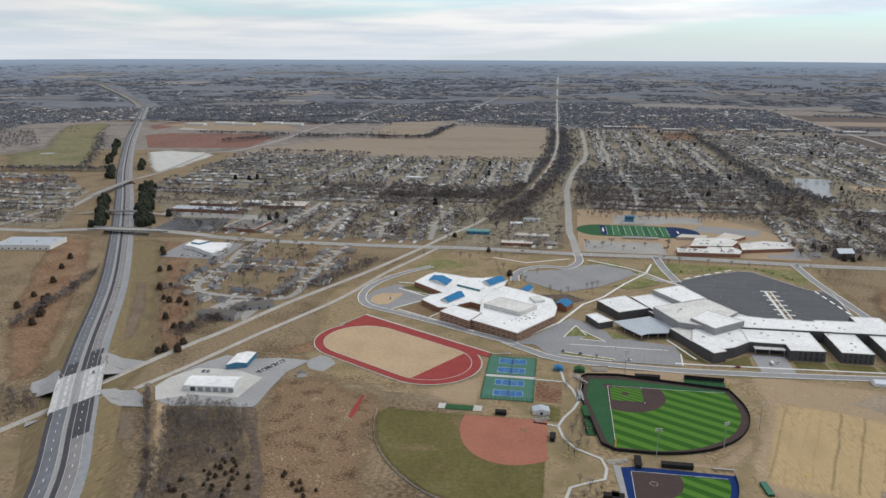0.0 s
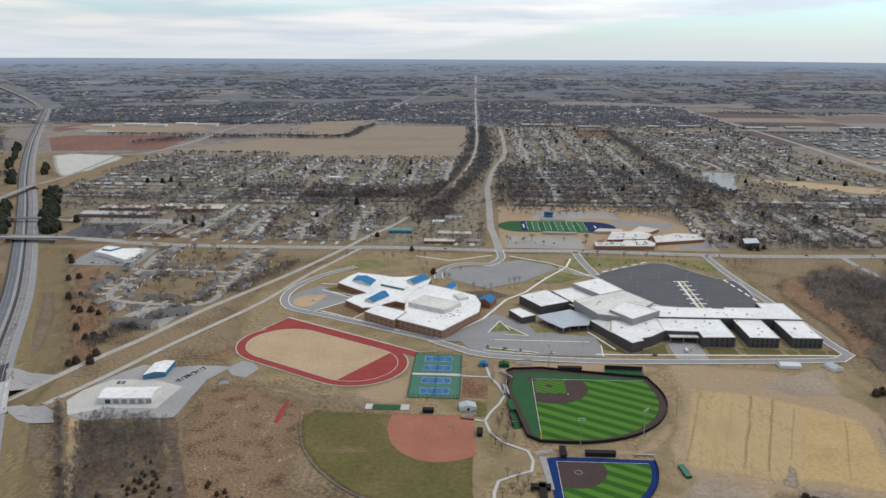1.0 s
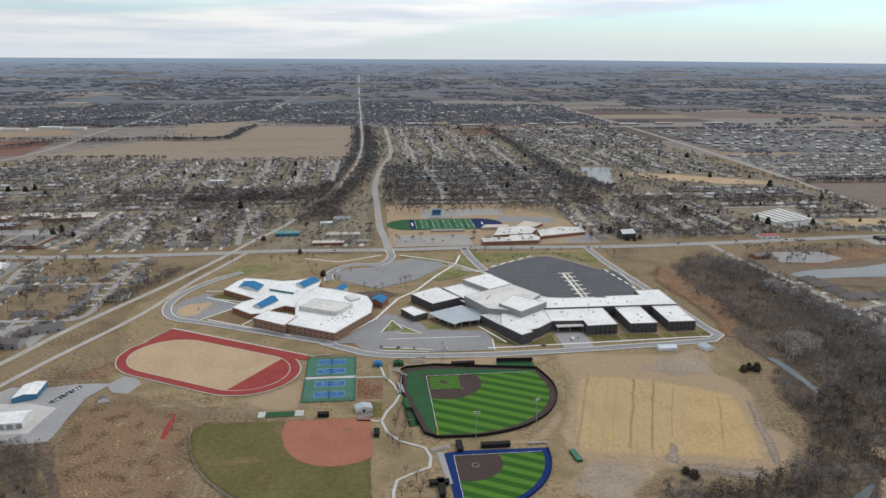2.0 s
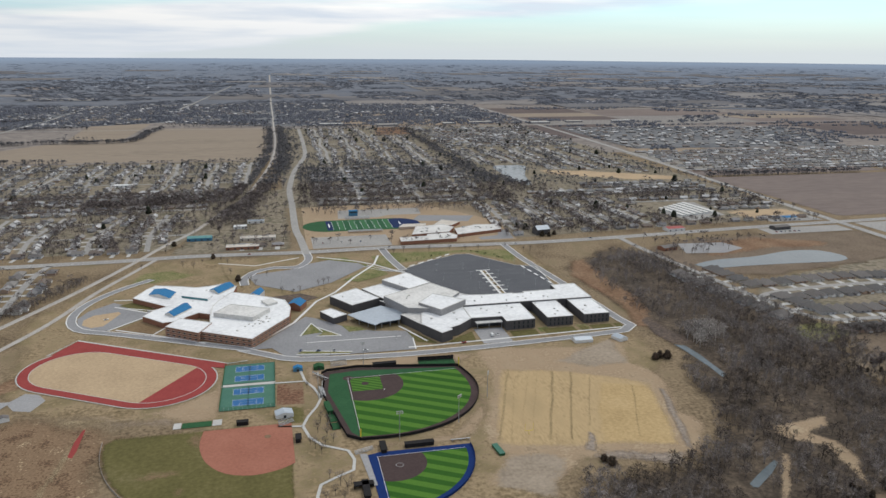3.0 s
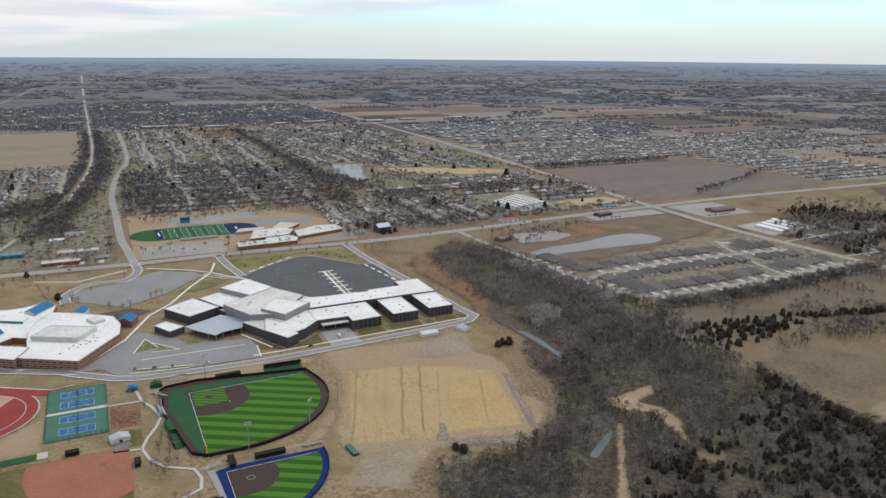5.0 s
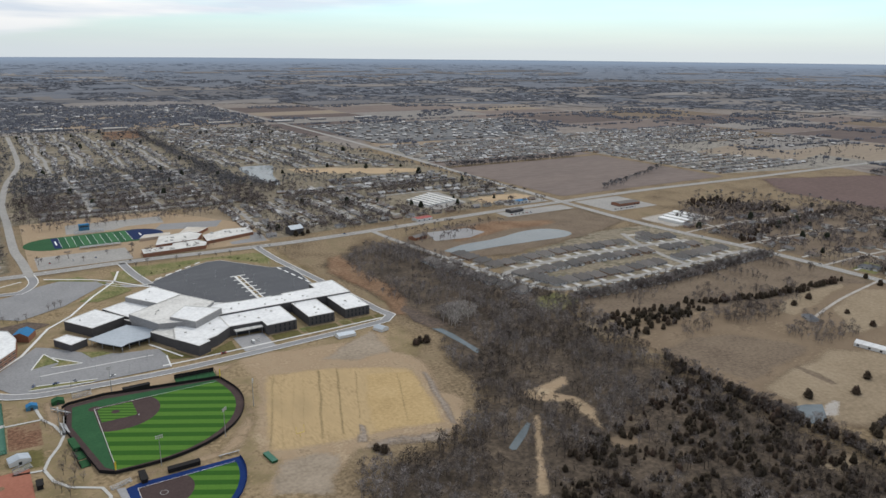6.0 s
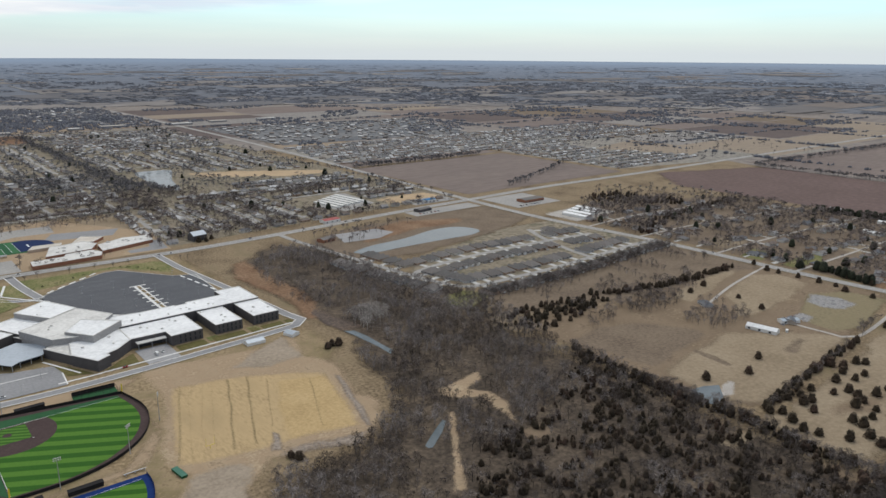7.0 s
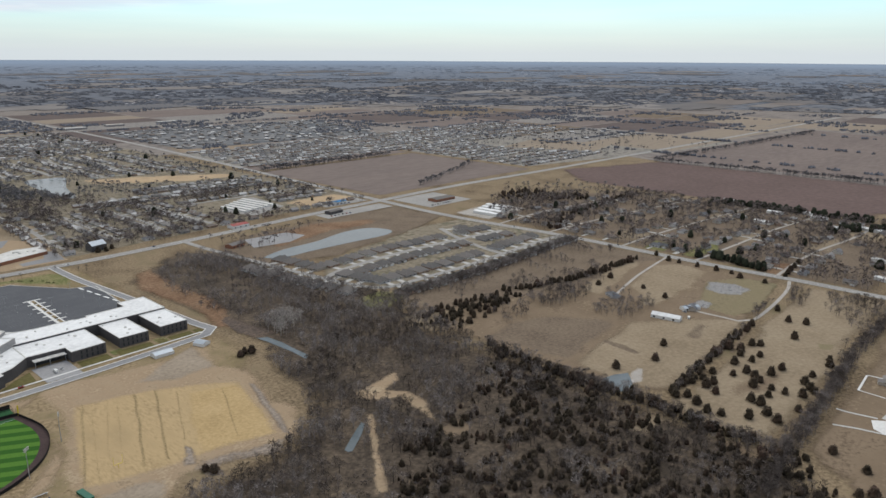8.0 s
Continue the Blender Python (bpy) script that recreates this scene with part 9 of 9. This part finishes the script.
def build_lone_cedars():
    tmpl = [cedar_thing(90 + i) for i in range(4)]
    spots = []
    spots += [(614, 294), (577, 283), (537, 299), (649, 246), (651, 236), (672, 234), (677, 228), (650, 218), (618, 228), (634, 219), (640, 232), (555, 238), (568, 234), (586, 234), (565, 224), (556, 226), (593, 219)]
    spots += [(607, 213), (602, 204), (583, 198), (596, 197), (617, 196), (634, 193), (588, 185), (587, 174), (573, 182), (522, 236), (528, 229), (521, 218), (549, 215), (513, 206), (516, 196), (526, 179), (556, 189)]
    spots += [(554, 181), (541, 171), (534, 161), (564, 156), (562, 147), (618, 169), (637, 169), (649, 156), (683, 169), (670, 165), (592, 162), (605, 157), (610, 162), (515, 117), (504, 93), (471, 89), (477, 82)]
    spots += [(718, 211), (767, 216), (762, 232), (790, 253), (489, 147), (480, 141), (471, 148), (465, 141), (450, 155), (446, 151), (440, 147), (435, 142), (423, 143), (745, 360), (760, 395), (800, 470), (770, 445), (735, 440)]
    spots += [(-528, 907), (-482, 818), (-473, 825), (-516, 888), (-445, 751), (-437, 761), (-422, 718), (-411, 710), (-400, 712), (-388, 704), (-388, 660), (-366, 636), (-360, 640), (-337, 599), (-334, 583), (-350, 577)]
    spots += [(-346, 582), (-350, 642), (-628, 852), (-610, 809), (-582, 754), (-569, 703), (-561, 666), (-547, 697), (-520, 647), (-511, 623), (-223, 423), (-218, 432), (-209, 404), (-196, 393), (-213, 396), (-196, 380)]
    spots += [(-211, 384), (-228, 387), (-229, 375), (-165, 401), (-151, 387), (-205, 415), (-200, 408), (-86, 978), (-144, 1055), (-50, 870), (384, 1012), (394, 1010), (405, 1018), (330, 560), (324, 557), (336, 557), (206, 408), (209, 402), (905, 455), (880, 330), (880, 300)]
    spots += [(-252, 419), (-227, 388), (-232, 379), (-226, 375), (-217, 370), (-227, 423), (-212, 427), (-212, 414), (-209, 411), (-206, 415), (-203, 412), (-213, 405), (-209, 404), (-200, 402), (-203, 398), (-208, 394), (-211, 390), (-205, 383), (-195, 386), (-204, 379), (-193, 380)]
    spots += [(-194, 374), (-195, 399), (-165, 404), (-156, 393), (-152, 396), (-148, 388), (-139, 389), (-145, 382), (-187, 397), (-182, 385), (-218, 399), (-548, 690), (-535, 672), (-524, 655), (940, 408), (948, 372), (936, 352), (931, 321), (925, 292), (940, 294), (955, 296), (975, 298), (1000, 301)]
    spots += [(905 - 14, y) for y in (345, 365, 390, 415, 430)]
    for i, (x, y) in enumerate(spots):
        s = rng.uniform(6.2, 9.0) * (0.42 if -255 < x < -135 and y < 440 else 1)
        o = copy_thing(tmpl[i % 4], pose(x, y, 0, 0, 0, rng.uniform(0, 360)))
        o.scale = (s * 1.12, s * 1.12, s * rng.uniform(0.8, 1.05))
    for t in tmpl:
        for c in list(t.children_recursive):
            bpy.data.objects.remove(c)
        bpy.data.objects.remove(t)


build_lone_cedars()


def build_town_trees():
    water = [LAKE, POND]
    near, mid = [], []
    for zone, step, share in (("rail_hood", 10.5, 0.6), ("mid_hood", 9.5, 0.6), ("north_hood", 11.0, 0.6), ("west_hood", 11, 0.65), ("rural", 9.5, 0.72), ("east_hood", 20, 0.35)):
        q = clumped(sow(ZONES[zone], step, 1, water + BARE[2:5]), 45, share)
        mid.append(q)
    mid.append(sow([(65, 1290), (440, 1290), (440, 1560), (430, 1760), (70, 1760)], 9, 0.75))
    mid.append(sow([(-440, 1290), (-110, 1290), (-80, 1480), (-440, 1480)], 9, 0.65))
    mid.append(sow([(-445, 735), (-280, 728), (-235, 950), (-445, 970)], 12, 0.5))
    mid.append(sow([(-560, 1005), (-215, 1005), (-190, 1050), (-560, 1050)], 13, 0.5))
    mid.append(sow([(45, 1010), (330, 1008), (330, 1040), (45, 1045)], 17, 0.4))
    mid.append(sow([(-100, 1012), (18, 1010), (18, 1480), (-30, 1480), (-80, 1290)], 15, 0.6))
    mid.append(sow([(35, 1290), (110, 1290), (130, 1760), (50, 1760)], 10, 0.7))
    mid.append(sow([(40, 1215), (330, 1215), (330, 1300), (40, 1300)], 10, 0.6))
    mid.append(sow([(355, 1000), (900, 1035), (900, 1300), (345, 1300)], 11, 0.55, BARE))
    mid.append(np.concatenate([hedge([(-1006, 2111), (-947, 2184), (-887, 2276)], 26, 1.0), hedge([(-820, 2239), (-695, 2312), (-623, 2326)], 24, 1.2), hedge([(-623, 2326), (-414, 2350), (-405, 2608)], 20, 1.6), hedge([(-1214, 2811), (-1030, 2954), (-838, 3137)], 22, 2.0)]))
    mid.append(hedge([(-1180, 2330), (-900, 2320), (-700, 2310)], 20, 2))
    mid.append(hedge([(-1500, 2740), (-1100, 2745), (-620, 2745)], 24, 1.6))
    mid.append(hedge([(447, 1530), (440, 2000), (447, 2580)], 34, 1.5))
    mid.append(hedge([(452, 1530), (480, 1460), (500, 1410)], 40, 0.9))
    mid.append(hedge([(-95, 1160), (-75, 1350), (-45, 1600), (-18, 1900), (-8, 2300), (-12, 2700)], 46, 0.9))
    mid.append(hedge([(-60, 1180), (-40, 1380), (0, 1620), (18, 1900), (24, 2300), (20, 2700)], 40, 1.1))
    mid.append(hedge([(-330, 1340), (-160, 1380), (-90, 1400)], 60, 0.7))
    mid.append(sow([(-330, 1030), (-170, 1030), (-110, 1300), (-90, 1450), (-330, 1420)], 10.5, 0.6))
    mid.append(hedge([(-800, 1915), (-640, 1915), (-490, 1905)], 14, 2))
    mid.append(hedge([(-640, 2322), (-430, 2335), (-400, 2560), (-375, 2740)], 24, 1.2))
    mid.append(sow([(-700, 2320), (-600, 2330), (-480, 2370), (-620, 2500)], 18, 0.7))
    mid.append(sow([(-380, 2745), (-10, 2725), (-10, 2900), (-400, 2900)], 15, 0.8))
    mid.append(hedge([(923, 1469), (1100, 1468), (1341, 1465)], 12, 1.2))
    mid.append(hedge([(1057, 1072), (1250, 1150), (1422, 1233)], 8, 5))
    mid.append(sow([(1070, 1072), (1120, 1075), (1190, 1120), (1120, 1110)], 9, 0.9))
    mid.append(hedge([(1775, 250), (1760, 600), (1745, 900)], 12, 1.6))
    mid.append(hedge([(1760, 905), (2200, 880), (2800, 850)], 14, 2))
    mid.append(sow([(1040, 860), (1200, 720), (1330, 720), (1330, 860), (1180, 930)], 13, 0.6))
    mid.append(hedge([(-1640, 1500), (-1300, 1505), (-1010, 1540)], 30, 0.9))
    mid.append(sow([(-1700, 1560), (-1580, 1540), (-1560, 1840), (-1900, 2400), (-2200, 2400)], 17, 0.6))
    mid.append(hedge([(-1460, 2216), (-1230, 1831), (-1085, 1553)], 30, 3))
    mid.append(sow([(-1510, 1838), (-1453, 1913), (-1733, 2251), (-1850, 2200), (-1658, 1900)], 14, 0.8))
    mid.append(sow([(-1640, 2200), (-1500, 2200), (-1560, 2500), (-1700, 2500)], 34, 0.5))
    mid.append(sow([(520, 870), (640, 880), (700, 930), (520, 970)], 12, 0.5))
    q = np.concatenate(mid)
    q = q[off_roads(q, 2.5)]
    q = q[off_houses(q)]
    for o in (POND, LAKE):
        q = q[~inside(q, o)]
    d = np.hypot(q[:, 0], q[:, 1])
    q = q[(d < 1900) | (rng.random(len(q)) < 0.75)]
    d = np.hypot(q[:, 0], q[:, 1])
    strew("town_trees", MID_TREES, q[d < 1500], 11.0, "twigstown", "bare street and yard trees among houses", "trees", 0.35, 0.0, 1.18)
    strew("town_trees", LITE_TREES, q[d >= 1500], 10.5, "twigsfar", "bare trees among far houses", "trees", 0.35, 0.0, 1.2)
    # evergreens along the freeway and in yards
    ev = [hedge([(-690, 1010), (-752, 1115), (-822, 1235)], 14, 1.3), hedge([(-632, 1040), (-690, 1140), (-770, 1290), (-815, 1370)], 22, 0.9), hedge([(-940, 1440), (-1010, 1560)], 16, 2), hedge([(-1075, 1640), (-1180, 1830), (-1300, 2050)], 16, 6), hedge([(-940, 1560), (-1010, 1680)], 10, 4),
          clumped(sow(ZONES["north_hood"], 72, 0.5), 100, 0.5), clumped(sow(ZONES["rail_hood"], 60, 0.5), 100, 0.5), sow(ZONES["mid_hood"], 64, 0.5), sow(ZONES["rural"], 52, 0.5), hedge([(935, 412), (950, 385), (940, 355), (934, 325)], 10, 2.6), hedge([(1335, 300), (1330, 480), (1320, 560)], 8, 2.6), hedge([(1230, 330), (1260, 290), (1300, 250)], 12, 3)]
    q = np.concatenate(ev)
    q = q[off_roads(q, 2)]
    q = q[off_houses(q)]
    strew("evergreens", MID_CEDARS, q, 11.0, "green", "dark evergreens beside roads and houses", "evergreens", 0.35)


build_town_trees()


def build_school_trees():
    q = np.array([(-86, 975), (-75, 962), (-107, 935), (-120, 940), (-98, 955), (-30, 849), (-36, 858), (-17, 884), (48, 838), (54, 842), (42, 835), (20, 812), (0, 815), (12, 806), (-60, 900), (-66, 945), (150, 955), (165, 962), (200, 960),
                  (230, 962), (250, 955), (270, 958), (-150, 1015), (-130, 1030), (-90, 1030), (-20, 1045), (5, 1040), (185, 1008), (205, 1006), (255, 1010), (14, 470), (20, 485), (26, 478), (310, 962), (330, 940), (336, 930), (16, 560), (-170, 945), (20, 492), (23, 500), (17, 463), (24, 466), (30, 470), (27, 488), (21, 455), (28, 496), (24, 425), (30, 415), (34, 408), (26, 405), (20, 400), (37, 416), (31, 398)], float)
    tmpl = []
    for k in range(4):
        o = thing("bare_tree", "bare young deciduous tree on a school lawn", "tree", (0, 0, -60), 0, "trees about the schools")
        trunk, crown = tree_parts(120 + k)
        part("trunk", trunk, "bark", o)
        part("crown", crown, "twigs", o)
        tmpl.append(o)
    for i, (x, y) in enumerate(q):
        o = copy_thing(tmpl[i % 4], pose(x, y, 0, 0, 0, rng.uniform(0, 360)))
        h = rng.uniform(7, 11)
        o.scale = (h, h, h)
    for t in tmpl:
        for c in list(t.children_recursive):
            bpy.data.objects.remove(c)
        bpy.data.objects.remove(t)
    strew("lot_shrubs", SHRUBS, np.concatenate([hedge([(143, 915), (190, 930), (232, 950), (262, 945), (300, 890)], 4, 7), hedge([(245, 765), (247, 850)], 2, 6)]), 2.0, "green", "low dark shrubs edging the lot", "shrubs", 0.3)


build_school_trees()


def far_house():
    """A far small house: a pale box and a roof, as two islands."""
    g = Geo()
    g.box(-7, 7, -4.5, 4.5, 0, 3.2)
    g.v += [(-7.6, -5.2, 3.0), (7.6, -5.2, 3.0), (7.6, 5.2, 3.0), (-7.6, 5.2, 3.0), (-7.6, 0, 5.8), (7.6, 0, 5.8)]
    n = len(g.v) - 6
    g.f += [(n, n + 1, n + 5, n + 4), (n + 2, n + 3, n + 4, n + 5), (n + 3, n, n + 4), (n + 1, n + 2, n + 5)]
    return tri_arrays(g)


def build_far_land():
    ring = arc(0, 0, 3990, 112, 72, 20)
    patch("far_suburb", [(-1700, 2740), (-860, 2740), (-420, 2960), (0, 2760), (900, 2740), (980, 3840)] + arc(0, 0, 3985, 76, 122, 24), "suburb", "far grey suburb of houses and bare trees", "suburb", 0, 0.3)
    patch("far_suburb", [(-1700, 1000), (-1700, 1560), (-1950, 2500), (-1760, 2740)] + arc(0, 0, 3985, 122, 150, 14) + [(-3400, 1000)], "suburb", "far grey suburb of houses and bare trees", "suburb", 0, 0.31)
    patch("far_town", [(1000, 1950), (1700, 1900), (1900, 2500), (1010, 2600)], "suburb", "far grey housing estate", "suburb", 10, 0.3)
    patch("far_town", [(250, 2700), (950, 2700), (960, 3000), (200, 3000)], "sand", "far pale commercial strip", "suburb", 20, 0.315)
    # quilt of fields in the east
    kinds = ["brownfield", "greyfield", "darkfield", "farverge", "greyfield", "greypasture", "brownfield", "darkfield"]
    r = np.random.default_rng(11)
    x = 1010.0
    while x < 3900:
        w = r.uniform(380, 620)
        y = 1920.0 if x < 1850 else 960.0 if x < 2400 else -300.0
        while y < 3900:
            h = r.uniform(150, 420)
            if math.hypot(x + w, y + h) < 3990 and not (x < 1900 and y < 2600):
                k = kinds[r.integers(len(kinds))]
                patch("far_field", rect(x + 8, x + w - 8, y + 6, y + h - 6), k, {"farverge": "far pale grass field", "greypasture": "far grey pasture", "darkfield": "far dark ploughed field"}.get(k, "far bare brown field"), "field", 0, 0.2)
            y += h
        x += w
    # streaks of fields among the suburbs
    for x, y, w, h, k in ((-1250, 3050, 330, 110, "redfield"), (-760, 3080, 300, 120, "brownfield"), (-2100, 2980, 380, 120, "brownfield"), (250, 3150, 500, 140, "brownfield"), (-560, 3350, 420, 60, "redfield"), (150, 3500, 600, 110, "farverge"), (-1500, 3400, 420, 90, "farverge"), (500, 3280, 330, 60, "darkfield")):
        patch("far_field", rect(x, x + w, y, y + h), k, "far field between suburbs", "field", 10, 0.33)


build_far_land()


def build_far_trees():
    west = [(-3300, 1000), (-1720, 1000), (-1720, 1560), (-1960, 2500), (-1700, 2740), (-860, 2740), (-420, 2960), (0, 2760), (1000, 2740), (1000, 3840)] + arc(0, 0, 3960, 75, 160, 24)
    q = sow(west, 20)
    q = clumped(q, 90, 0.85)
    q = q[off_roads(q, 8)]
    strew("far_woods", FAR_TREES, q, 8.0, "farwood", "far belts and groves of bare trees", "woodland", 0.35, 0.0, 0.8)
    h = clumped(sow(west, 38, 0.8), 220, 0.65)
    h = np.concatenate([h, sow([(1010, 1960), (1700, 1910), (1880, 2480), (1020, 2580)], 32, 0.8), sow([(1900, 1300), (2300, 1250), (2400, 1500), (1950, 1600)], 40, 0.6)])
    h = h[off_roads(h, 8)]
    strew("far_houses", [far_house()], h, 1.0, "shinglesfar", "far roofs of suburban houses", "houses", 0.2)
    east = [(1000, 1920), (2300, 1900), (2300, 900), (2900, 900), (2900, 0), (3900, 100)] + arc(0, 0, 3960, 5, 75, 20)
    q = clumped(sow(east, 30), 240, 0.2)
    q = q[off_roads(q, 8)]
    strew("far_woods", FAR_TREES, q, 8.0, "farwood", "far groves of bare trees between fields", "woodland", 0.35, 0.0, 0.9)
    rows = []
    for y in (1330, 1700, 1920, 2100, 2500, 2620, 3000, 3500):
        rows.append(hedge([(1850 if y != 2620 else 1000, y), (2600, y - 15), (3600, y + 20)], 14, 15))
    for x in (1900, 2300, 2700, 3200):
        rows.append(hedge([(x, 200), (x + 10, 1200), (x - 10, 2400)], 14, 18))
    q = np.concatenate(rows)
    q = q[(np.hypot(q[:, 0], q[:, 1]) < 3950)]
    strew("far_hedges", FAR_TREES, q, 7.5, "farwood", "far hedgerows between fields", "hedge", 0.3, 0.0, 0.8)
    # plain beyond: belts of wood, with haze painted into their colour, and pale roofs on the bowl
    for nm, near, deepest, count, share, wide, deep, tall, mat, label in (("horizon_woods", 4000, 4200, 7500, 0.7, 0.9, 0.5, 8, "hazewood_near", "belts of far wood tinted blue-grey for haze"), ("horizon_woods", 7200, 9500, 5200, 0.55, 1.3, 0.5, 7, "hazewood_far", "belts of wood near the horizon, tinted and glowing haze-blue"),
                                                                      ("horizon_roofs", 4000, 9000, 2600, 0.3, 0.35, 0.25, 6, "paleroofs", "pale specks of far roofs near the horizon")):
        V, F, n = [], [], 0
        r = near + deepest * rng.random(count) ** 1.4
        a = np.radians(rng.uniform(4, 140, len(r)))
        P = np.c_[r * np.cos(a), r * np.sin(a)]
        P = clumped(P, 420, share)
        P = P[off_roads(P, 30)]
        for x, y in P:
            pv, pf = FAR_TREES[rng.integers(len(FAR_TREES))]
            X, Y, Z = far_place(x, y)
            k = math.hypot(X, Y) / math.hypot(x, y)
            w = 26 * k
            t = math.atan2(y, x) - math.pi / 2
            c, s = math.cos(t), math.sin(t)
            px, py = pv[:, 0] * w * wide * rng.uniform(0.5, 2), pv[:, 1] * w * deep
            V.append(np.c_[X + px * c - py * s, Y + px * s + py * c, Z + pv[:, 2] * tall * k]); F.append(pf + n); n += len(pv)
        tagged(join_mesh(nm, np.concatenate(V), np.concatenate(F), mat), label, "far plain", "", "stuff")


def build_horizon_fields():
    """Thin far fields on the rising plain."""
    g = Geo()
    r = np.random.default_rng(21)
    for _ in range(260):
        d, a = 4050 + 8500 * r.random() ** 1.8, math.radians(r.uniform(5, 135))
        x, y = d * math.cos(a), d * math.sin(a)
        if x < 600 and r.random() < 0.55:
            continue
        w, h = r.uniform(200, 800), r.uniform(120, 420) * (d / 5000)
        q = [far_place(x + u * w / 2, y + v * h / 2) for u, v in ((-1, -1), (0, -1), (1, -1), (1, 1), (0, 1), (-1, 1))]
        g.face([(p[0], p[1], p[2] + 1.2 + r.uniform(0, 0.8)) for p in q])
    tagged(part("horizon_fields", g, "farfields"), "pale and brown fields near the horizon", "fields", "", "stuff")


M["farfields"] = choice("horizon_field", [(0.21, 0.195, 0.185), (0.19, 0.178, 0.172), (0.25, 0.23, 0.215), (0.175, 0.17, 0.172), (0.235, 0.205, 0.185), (0.28, 0.262, 0.245)], rough=1.0, how="Island", fine=0.004, spec=0.0)
build_horizon_fields()
M["paleroofs"] = material("far_pale_roofs", [(0.30, 0.30, 0.32), (0.42, 0.41, 0.42)], 0.004, 0.02, island=0.2)
# both woods carry a haze tint as base colour; the farther one also glows
M["hazewood_near"] = material("haze_tinted_wood", [(0.075, 0.082, 0.10), (0.105, 0.11, 0.128), (0.135, 0.138, 0.15)], 0.004, 0.02, island=0.2)
M["hazewood_far"] = material("glowing_haze_wood", [(0.13, 0.155, 0.195), (0.165, 0.19, 0.23)], 0.004, 0.02, island=0.15, glow=0.28)
build_far_trees()
